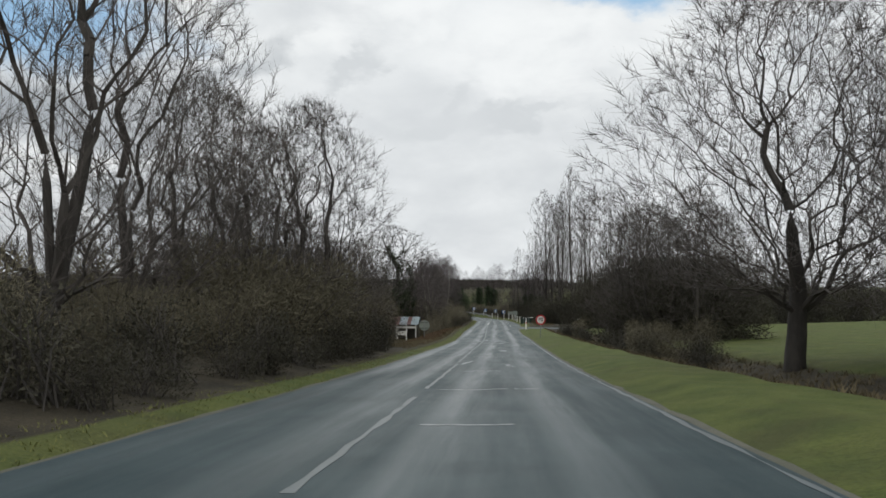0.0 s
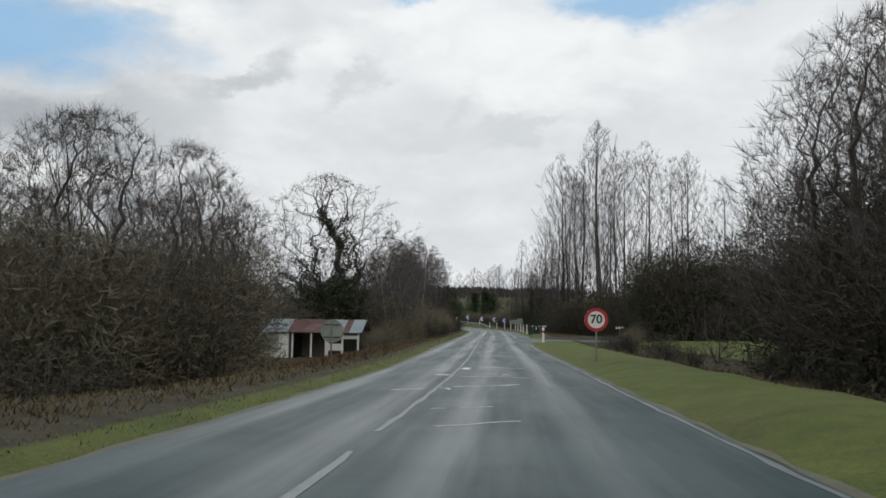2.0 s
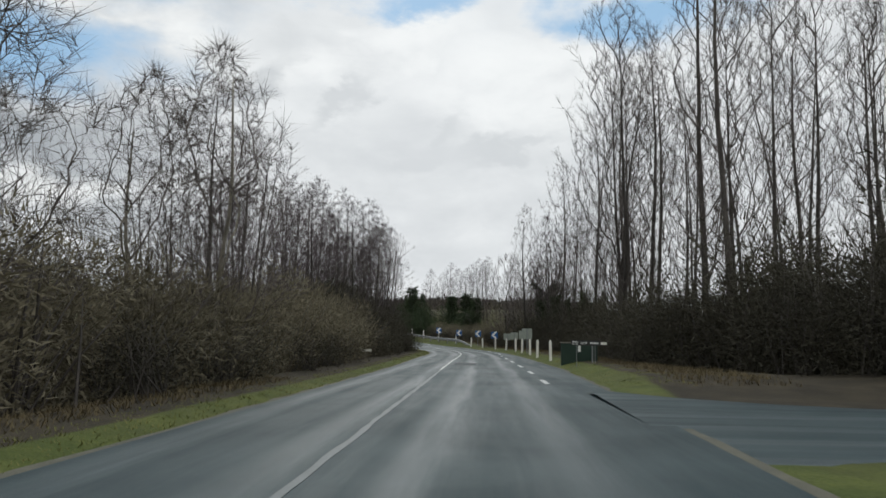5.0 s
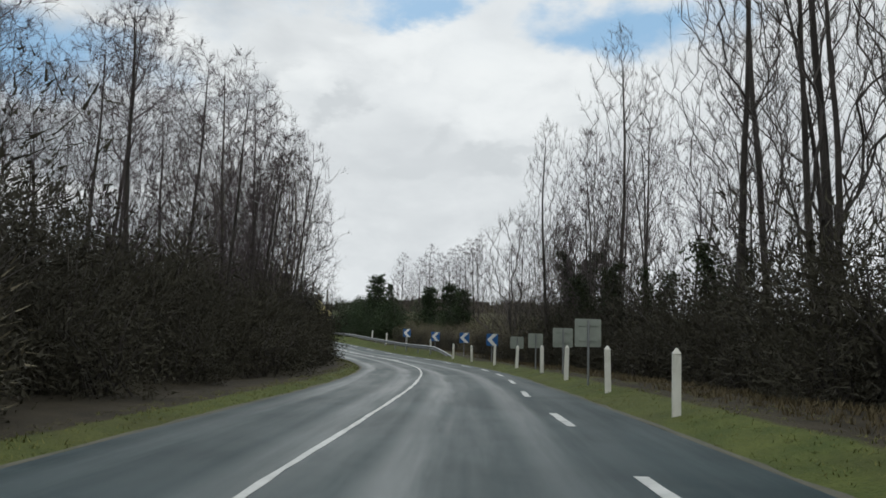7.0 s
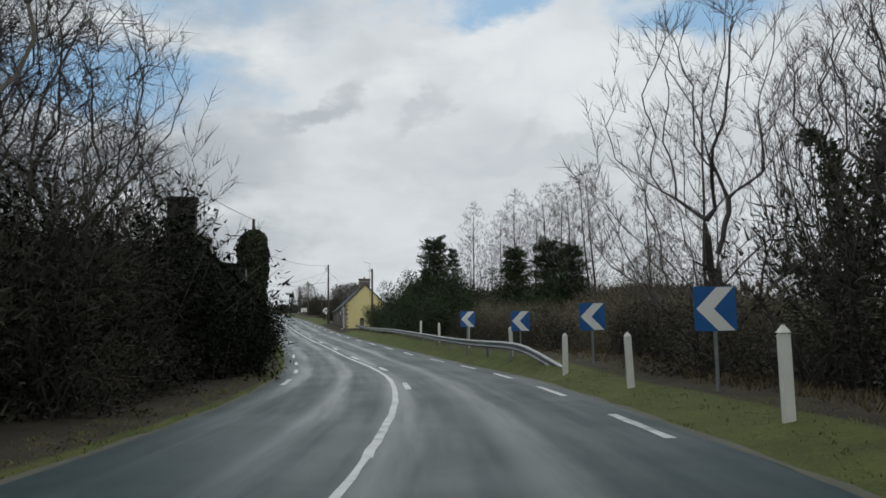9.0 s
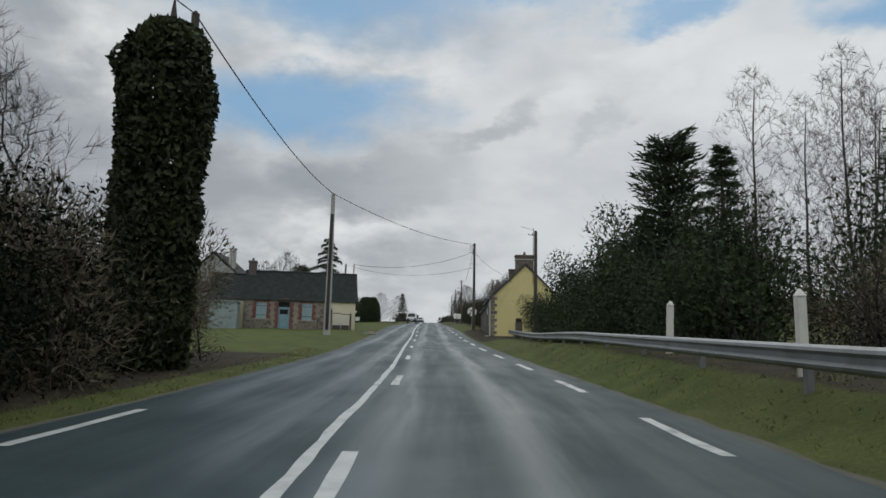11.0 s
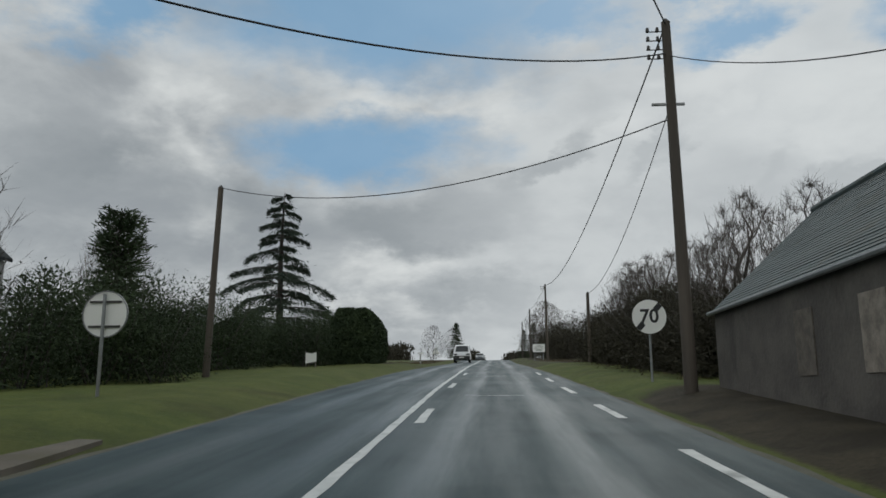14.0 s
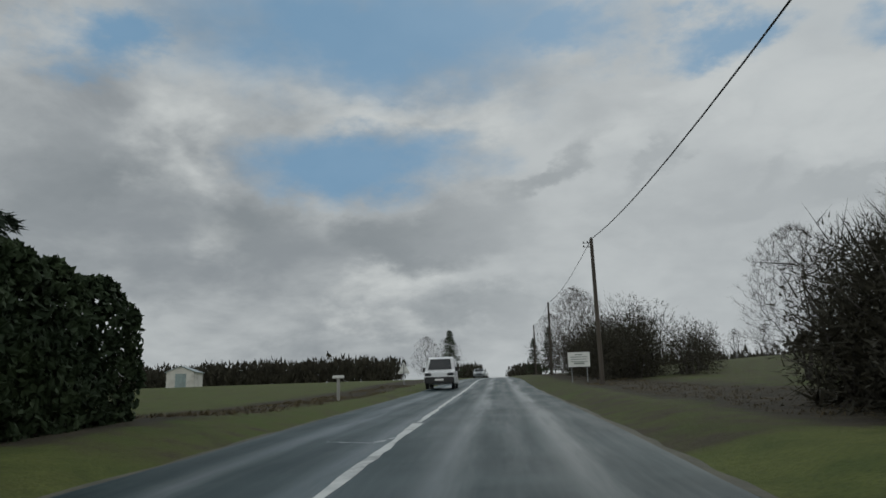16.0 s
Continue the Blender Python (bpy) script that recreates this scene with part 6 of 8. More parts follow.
def small_signs():
    t = thing("fingerpost", "small pale two-armed direction sign on a post", "road sign", m=stand(131.3, -6.3, 10))
    g = 0.56 - verge(131.3, -6.3)
    part("post", rod((0, 0, -0.3), (0, 0, g + 0.08), 0.03, sides=10), TIMBER, t)
    part("arm", box(-0.34, -0.02, -0.03, 0.01, g - 0.08, g + 0.08, 0.01), WHITE, t)
    part("arm", box(0.03, 0.34, -0.03, 0.01, g - 0.07, g + 0.07, 0.01), WHITE, t)
    t = thing("direction_sign", "white arrow-shaped direction sign beside the lane", "road sign", m=stand(112.5, 12.2, -4))
    part("post", rod((0, 0.02, -0.3), (0, 0.02, 1.15), 0.035, sides=10), STEEL, t)
    part("arm", prism([(-0.4, 0.95), (0.36, 0.95), (0.48, 1.04), (0.36, 1.13), (-0.4, 1.13)], 0.03, start=-0.03), WHITE, t)
    t = thing("direction_sign", "white direction plate low beside the junction", "road sign", m=stand(127.8, 5.2, 8))
    part("post", rod((0, 0.02, -0.3), (0, 0.02, 0.98), 0.035, sides=10), STEEL, t)
    part("arm", box(-0.75, 0.7, -0.02, 0.01, 0.86, 0.98, 0.008), WHITE, t)
    # river name board: waves and lettering
    t = thing("river_sign", "long dark board with white waves and a river's name", "road sign", m=stand(125.8, 4.6, -3) @ Matrix.Diagonal((0.46, 0.46, 0.46, 1)))
    zc = (1.17 - verge(125.8, 4.6)) / 0.46
    for x in (-0.9, 0.9):
        part("post", rod((x, 0.05, -0.3), (x, 0.05, zc + 0.2), 0.035, sides=10), STEEL, t)
    p = part("board", plate(2.9, 0.52, 0.0, 0.02, zc, 0.03), BLACK, t)
    for k in range(3):
        c = bmesh.new()
        z0 = zc - 0.13 + 0.13 * k
        top = [(-1.3 + 0.05 * i, z0 + 0.03 * math.sin(i * 1.25) + 0.025) for i in range(12)]
        low = [(x, z - 0.05) for x, z in top[::-1]]
        part("wave", prism(top + low, 0.005, start=-0.006), SIGN_WHITE, p, "white wave mark")
    part("lettering", lettering("Le D", 0.30, SIGN_WHITE), None, p, "white lettering", m=Matrix.Translation((-0.18, -0.006, zc)))
    for k in range(5):
        part("letter_bar", box(0.42 + k * 0.17, 0.53 + k * 0.17, -0.006, 0.0, zc - 0.08, zc + 0.07), SIGN_WHITE, p)
    # railing of the little bridge
    for s, o, turn in ((129.2, 4.75, 14), (129, -9.6, 8)):
        t = thing("bridge_railing", "dark green railing panel with a pale top rail", "railing", "bridge railings", m=stand(s, o, turn))
        g = -verge(s, o)
        part("panel", box(-0.85, 0.85, -0.02, 0.02, g - 0.2, g + 1.12, 0.01), DARK_GREEN, t)
        part("top_rail", box(-1.0, 1.0, -0.04, 0.04, g + 1.14, g + 1.19, 0.015), TIMBER, t, "pale top rail")
        for x in (-0.9, 0.9):
            part("post", box(x - 0.05, x + 0.05, -0.05, 0.05, -0.3, g + 1.14, 0.01), DARK_GREEN, t)
        part("marker", box(-0.07, 0.07, -0.06, -0.022, g + 0.72, g + 1.1, 0.01), SIGN_WHITE, t, "white marker plate")
    # boards and posts past the houses
    t = thing("notice_board", "white notice board with rows of small writing", "notice board", m=stand(334.2, 4.75, -2))
    g = -verge(334.2, 4.75)
    for x in (-0.45, 0.45):
        part("post", rod((x, 0.05, -0.3), (x, 0.05, g + 1.9), 0.03, sides=10), STEEL, t)
    p = part("board", plate(1.28, 0.86, 0, 0.02, g + 1.56, 0.03), SIGN_WHITE, t)
    for k, (w, h) in enumerate(((0.45, 0.05), (0.95, 0.04), (0.9, 0.04), (0.95, 0.04), (0.6, 0.1))):
        part("writing_bar", box(-w / 2, w / 2, -0.005, 0.0, g + 1.82 - k * 0.135, g + 1.82 + h - k * 0.135), SIGN_BACK, p)
    t = thing("kilometre_post", "pale concrete marker post with a flat cap", "marker post", m=stand(320.5, -6.7, 4))
    part("shaft", box(-0.06, 0.06, -0.06, 0.06, -0.3, 0.92, 0.015), CONCRETE, t)
    part("cap", box(-0.24, 0.24, -0.08, 0.08, 0.92, 1.04, 0.015), SIGN_WHITE, t)
    t = thing("leaning_board", "white painted board leaning at the hedge", "board", m=stand(289.6, -9.0, 20, 0.0, 0.62))
    part("board", prism([(-0.42, 0.35), (0.42, 0.5), (0.42, 1.25), (0.1, 1.12), (-0.42, 1.2)], 0.03), SIGN_WHITE, t)
    part("leg", box(-0.4, -0.34, 0.03, 0.08, -0.2, 1.0), TIMBER, t)
    part("leg", box(0.34, 0.4, 0.03, 0.08, -0.2, 1.0), TIMBER, t)


small_signs()


# ---- poles and cables ----
def pole(s, o, top, r0, r1, label, mat, lean=(0, 0), square=False):
    p = spot(s, o)
    t = thing("utility_pole", label, "utility pole", "utility poles", m=pose(p.x, p.y, p.z, 0, 0, bearing(s)))
    h = top - verge(s, o)
    if square:
        b = prism([(-r0, -0.5), (r0, -0.5), (r1, h), (-r1, h)], r0 * 1.3, start=-r0 * 0.65, bevel=0.012)
        bmesh.ops.transform(b, matrix=Matrix.Shear("XY", 4, (lean[0], lean[1])), verts=b.verts)
        part("shaft", b, mat, t)
        # no channel is cut: a flat black strip paints its shade on each face
        for sd in (-1, 1):
            g = box(-r0 * 0.45, r0 * 0.45, sd * r0 * 0.66 - 0.006, sd * r0 * 0.66 + 0.006, 0.3, h * 0.85)
            bmesh.ops.transform(g, matrix=Matrix.Shear("XY", 4, (lean[0], lean[1])), verts=g.verts)
            part("groove", g, BLACK, t, "black strip painted as the shade of a channel")
    else:
        part("shaft", rod((0, 0, -0.5), (lean[0] * h, lean[1] * h, h), r0, r1, 14), mat, t)
        cap = bmesh.new()
        bmesh.ops.create_cone(cap, cap_ends=True, segments=14, radius1=r1 * 1.05, radius2=r1 * 0.3, depth=0.09, matrix=Matrix.Translation((lean[0] * h, lean[1] * h, h + 0.045)))
        part("cap", cap, IRON, t)
    return t, t.matrix_basis @ Vector((lean[0] * h, lean[1] * h, h))


def insulators(t, top, count, side):
    """A rack of insulators on the side of a pole, by the pole's own axes."""
    loc = t.matrix_basis.inverted() @ top
    for k in range(count):
        z = loc.z - 0.22 - 0.22 * k
        a = part("arm", rod((loc.x, loc.y, z), (loc.x + side * 0.42, loc.y, z), 0.014, sides=6), IRON, t)
        for x in (0.2, 0.42):
            b = bmesh.new()
            bmesh.ops.create_cone(b, cap_ends=True, segments=10, radius1=0.045, radius2=0.03, depth=0.1, matrix=Matrix.Translation((loc.x + side * x, loc.y, z + 0.05)))
            part("insulator", b, IRON, a)


def cable(a, b, sag, r=0.014, label="thin black overhead cable", n=18):
    pts = []
    for i in range(n + 1):
        u = i / n
        p = Vector(a).lerp(Vector(b), u)
        p.z -= sag * 4 * u * (1 - u)
        pts.append(p)
    c = bpy.data.curves.new("overhead_cable", "CURVE")
    c.dimensions, c.bevel_depth, c.bevel_resolution = "3D", r, 1
    sp = c.splines.new("POLY")
    sp.points.add(n)
    for q, p in zip(sp.points, pts):
        q.co = (*p, 1)
    tmp = bpy.data.objects.new("overhead_cable", c)
    me = bpy.data.meshes.new_from_object(tmp)
    bpy.data.objects.remove(tmp)
    me.materials.clear()
    me.materials.append(WIRE)
    return tagged(new("overhead_cable", me), label, "cable", "overhead cables")


def poles_and_cables():
    tl, top_l = pole(243.9, -6.3, 8.95, 0.21, 0.10, "tall tapered pale concrete utility pole", CONCRETE, (0.005, 0), True)
    tr, top_r = pole(269.6, 4.05, 8.5, 0.15, 0.10, "tall dark wooden utility pole with insulators", POLE_WOOD, (-0.004, 0))
    t2, top_2 = pole(244.5, 6.35, 6.95, 0.13, 0.10, "dark wooden utility pole standing in a hedge", POLE_WOOD)
    tt, top_t = pole(277.4, -9.4, 6.65, 0.12, 0.09, "slim grey wooden utility pole", POLE_WOOD, (0.03, 0))
    tc, top_c = pole(217.0, -6.4, 8.9, 0.14, 0.10, "wooden utility pole standing in a cypress", POLE_WOOD)
    t9, top_9 = pole(328.8, 5.3, 7.9, 0.13, 0.09, "dark wooden utility pole", POLE_WOOD, (-0.008, 0))
    t8, top_8 = pole(298.2, 5.6, 4.4, 0.12, 0.09, "short dark wooden pole at the hedge", POLE_WOOD)
    ta, top_a = pole(366, 5.4, 7.6, 0.13, 0.09, "dark wooden utility pole", POLE_WOOD)
    tb, top_b = pole(402, 5.6, 7.6, 0.13, 0.09, "dark wooden utility pole", POLE_WOOD)
    insulators(tr, top_r, 4, -1)
    loc = tr.matrix_basis.inverted() @ top_r
    part("cross_arm", box(loc.x - 0.42, loc.x + 0.3, loc.y - 0.03, loc.y + 0.03, loc.z - 2.0, loc.z - 1.95), STEEL, tr)
    insulators(t9, top_9, 2, -1)
    insulators(t2, top_2, 1, -1)
    down = lambda p, d: p - Vector((0, 0, d))
    cable(top_l, down(top_r, 0.05), 0.6, 0.018)
    cable(top_c, top_l, 0.5, 0.022)
    cable(down(top_c, 0.0), spot(150, -9) + Vector((0, 0, 9)), 0.9, 0.016)
    cable(down(top_r, 0.75), MAST_TOP, 0.75, 0.016)
    cable(down(top_r, 2.3), top_t, 0.95, 0.014)
    cable(down(top_r, 0.05), top_9, 1.5, 0.02)
    cable(down(top_r, 1.97), top_8, 0.9, 0.012)
    cable(top_9, top_a, 0.5, 0.016)
    cable(top_a, top_b, 0.5, 0.016)
    cable(down(top_r, 0.8), YELLOW_CHIMNEY, 0.5, 0.012)


# ---- houses ----
def wall_with_openings(length, high, thick, openings):
    """A wall along x from 0 to length, its face at y=0, with holes (x0, x1, z0, z1) right through."""
    xs = sorted({0.0, length, *[v for o in openings for v in o[:2]]})
    zs = sorted({-0.3, high, *[v for o in openings for v in o[2:]]})
    b = bmesh.new()
    cell = {}

    def vert(x, y, z):
        k = (round(x, 4), round(y, 4), round(z, 4))
        if k not in cell:
            cell[k] = b.verts.new(k)
        return cell[k]

    solid = {}
    for i in range(len(xs) - 1):
        for k in range(len(zs) - 1):
            mx, mz = (xs[i] + xs[i + 1]) / 2, (zs[k] + zs[k + 1]) / 2
            solid[i, k] = not any(o[0] < mx < o[1] and o[2] < mz < o[3] for o in openings)
    for (i, k), full in solid.items():
        if not full:
            continue
        x0, x1, z0, z1 = xs[i], xs[i + 1], zs[k], zs[k + 1]
        b.faces.new([vert(x0, 0, z0), vert(x1, 0, z0), vert(x1, 0, z1), vert(x0, 0, z1)])
        b.faces.new([vert(x0, thick, z0), vert(x0, thick, z1), vert(x1, thick, z1), vert(x1, thick, z0)])
        for di, dk, q in ((-1, 0, ((x0, 0, z0), (x0, 0, z1), (x0, thick, z1), (x0, thick, z0))), (1, 0, ((x1, 0, z0), (x1, thick, z0), (x1, thick, z1), (x1, 0, z1))),
                          (0, -1, ((x0, 0, z0), (x0, thick, z0), (x1, thick, z0), (x1, 0, z0))), (0, 1, ((x0, 0, z1), (x1, 0, z1), (x1, thick, z1), (x0, thick, z1)))):
            if not solid.get((i + di, k + dk), False):
                b.faces.new([vert(*c) for c in q])
    return b


def slope(length, run, rise_, over=0.2, courses=22, side=1, seed=0):
    """One roof slope of slate courses: eave along x at y=0, rising towards +y. Each course laps over the one below."""
    rnd = random.Random(seed)
    b = bmesh.new()
    d = Vector((0, run, rise_)).normalized()
    n = Vector((0, -d.z, d.y))
    total = math.hypot(run, rise_) + over
    start = -d * over
    for k in range(courses):
        a0, a1 = total * k / courses - 0.03, total * (k + 1) / courses
        x = -over
        while x < length + over - 0.01:
            w = min(rnd.uniform(1.0, 2.2), length + over - x)
            lift = 0.042 + rnd.uniform(-0.003, 0.004)
            lo, hi = start + d * a0 + n * lift, start + d * a1 + n * 0.03
            q = [Vector((x, 0, 0)) + lo, Vector((x + w - 0.008, 0, 0)) + lo, Vector((x + w - 0.008, 0, 0)) + hi, Vector((x, 0, 0)) + hi]
            low = [p - n * 0.03 for p in q]
            vs = [b.verts.new(p) for p in q + low]
            for f in ((0, 1, 2, 3), (7, 6, 5, 4), (0, 4, 5, 1), (1, 5, 6, 2), (2, 6, 7, 3), (3, 7, 4, 0)):
                b.faces.new([vs[i] for i in f])
            x += w
    return b


def roof(t, length, width, eave, ridge, mat, m, over=0.18, label="dark slate roof"):
    """A pitched roof whose ridge runs along x, over a body length x width."""
    rise_ = ridge - eave
    r = tagged(part("roof", slope(length, width / 2, rise_, over, 30, 1, 3), mat, t, label, m @ Matrix.Translation((0, 0, eave))), kind="stuff")
    part("rear_slope", slope(length, width / 2, rise_, over, 12, 1, 4), mat, r, "", Matrix.Translation((length, width, 0)) @ Matrix.Rotation(math.pi, 4, "Z"))
    b = rod((-over, width / 2, rise_ + 0.05), (length + over, width / 2, rise_ + 0.05), 0.09, sides=8)
    part("ridge_tiles", b, mat, r)
    deck = prism([(0.1, -0.05), (width - 0.1, -0.05), (width / 2, rise_ - 0.12)], length - 0.9, start=0.45)
    bmesh.ops.transform(deck, matrix=Matrix(((0, 1, 0, 0), (1, 0, 0, 0), (0, 0, 1, 0), (0, 0, 0, 1))), verts=deck.verts)
    bmesh.ops.recalc_face_normals(deck, faces=deck.faces[:])
    part("loft", deck, TIMBER, r)
    return r


def chimney(t, x, y, w, d, base, top, mat, m, pots=1):
    c = part("chimney", box(x - w / 2, x + w / 2, y - d / 2, y + d / 2, base, top - 0.16, 0.02), mat, t, m=m)
    part("chimney_cap", box(x - w / 2 - 0.06, x + w / 2 + 0.06, y - d / 2 - 0.06, y + d / 2 + 0.06, top - 0.16, top, 0.03), mat, c)
    for k in range(pots):
        part("chimney_pot", rod((x + (k - (pots - 1) / 2) * 0.35, y, top), (x + (k - (pots - 1) / 2) * 0.35, y, top + 0.24), 0.10, 0.085, 10), BRICK if mat is STONE else IRON, c)
    return c


def window_unit(t, x0, x1, z0, z1, depth, m, frame_mat, panes=(2, 3), name="window"):
    """A window set back in its opening: frame, glazing bars, glass, sill."""
    w = part(name, box(x0, x1, depth + 0.05, depth + 0.06, z0, z1), GLASS, t, "dark glazed window", m)
    for a, b, c, d in ((x0, x0 + 0.07, z0, z1), (x1 - 0.07, x1, z0, z1), (x0 + 0.07, x1 - 0.07, z1 - 0.07, z1), (x0 + 0.07, x1 - 0.07, z0, z0 + 0.07)):
        part("frame", box(a, b, depth, depth + 0.08, c, d), frame_mat, w)
    for k in range(1, panes[0]):
        x = x0 + (x1 - x0) * k / panes[0]
        part("glazing_bar", box(x - 0.03, x + 0.03, depth + 0.005, depth + 0.05, z0 + 0.07, z1 - 0.07), frame_mat, w)
    for k in range(1, panes[1]):
        z = z0 + (z1 - z0) * k / panes[1]
        part("glazing_bar", box(x0 + 0.07, x1 - 0.07, depth + 0.012, depth + 0.045, z - 0.015, z + 0.015), frame_mat, w)
    part("sill", box(x0 - 0.08, x1 + 0.08, -0.08, depth + 0.05, z0 - 0.09, z0, 0.01), CONCRETE, w)
    return w


def rubble(wall, x0, x1, z0, z1, skip, seed, wide=(0.16, 0.42), tall=(0.10, 0.2), mat=None):
    """Stones of uneven size laid in rough courses on a wall's face, each its own piece."""
    rnd = random.Random(seed)
    masters = []
    for k in range(9):
        b = bmesh.new()
        bmesh.ops.create_cube(b, size=1)
        for v in b.verts:
            v.co.x *= rnd.uniform(0.82, 1.0)
            v.co.z *= rnd.uniform(0.78, 1.0)
            v.co.y *= rnd.uniform(0.8, 1.1)
        bmesh.ops.bevel(b, geom=b.edges[:], offset=0.09, segments=1, affect="EDGES")
        me = bpy.data.meshes.new("stone")
        b.to_mesh(me)
        b.free()
        me.materials.append(mat or STONE)
        masters.append(me)
    z, count = z0, 0
    while z < z1 - 0.04:
        h = min(rnd.uniform(*tall), z1 - z)
        x = x0
        while x < x1 - 0.04:
            w = min(rnd.uniform(*wide), x1 - x)
            cx, cz = x + w / 2, z + h / 2
            if not any(a - w / 2 < cx < b_ + w / 2 and c - h / 2 < cz < d + h / 2 for a, b_, c, d in skip):
                ob = new("stone", masters[rnd.randrange(9)])
                ob.parent = wall
                ob.matrix_basis = Matrix.LocRotScale((cx, -0.002 + rnd.uniform(0, 0.01), cz), Euler((0, radians(rnd.uniform(-4, 4)), 0)), (w - 0.018, 0.06, h - 0.016))
                count += 1
            x += w
        z += h
    return count


def brick_surround(wall, x0, x1, z0, z1, seed, arch=True):
    """Toothed brick jambs and a flat arch round an opening, brick by brick."""
    rnd = random.Random(seed)
    b = bmesh.new()
    bmesh.ops.create_cube(b, size=1)
    bmesh.ops.bevel(b, geom=b.edges[:], offset=0.05, segments=1, affect="EDGES")
    me = bpy.data.meshes.new("brick")
    b.to_mesh(me)
    b.free()
    me.materials.append(BRICK)

    def lay(cx, cz, w, h, tilt=0.0):
        ob = new("brick", me)
        ob.parent = wall
        ob.matrix_basis = Matrix.LocRotScale((cx, -0.012 + rnd.uniform(-0.003, 0.003), cz), Euler((0, tilt, 0)), (w, 0.07, h))

    n = int((z1 - z0) / 0.075)
    for k in range(n):
        w = 0.22 if (k // 3) % 2 else 0.33
        for side in (-1, 1):
            edge = x0 if side < 0 else x1
            if w > 0.3:
                lay(edge + side * 0.055, z0 + 0.0375 + k * 0.075, 0.1, 0.062)
                lay(edge + side * 0.22, z0 + 0.0375 + k * 0.075, 0.2, 0.062)
            else:
                lay(edge + side * 0.11, z0 + 0.0375 + k * 0.075, 0.21, 0.062)
    if arch:
        m = int((x1 - x0 + 0.4) / 0.075)
        for k in range(m):
            u = (k + 0.5) / m - 0.5
            lay((x0 + x1) / 2 + u * (x1 - x0 + 0.4), z1 + 0.11 + 0.07 * (1 - 4 * u * u), 0.062, 0.22, u * 0.5)


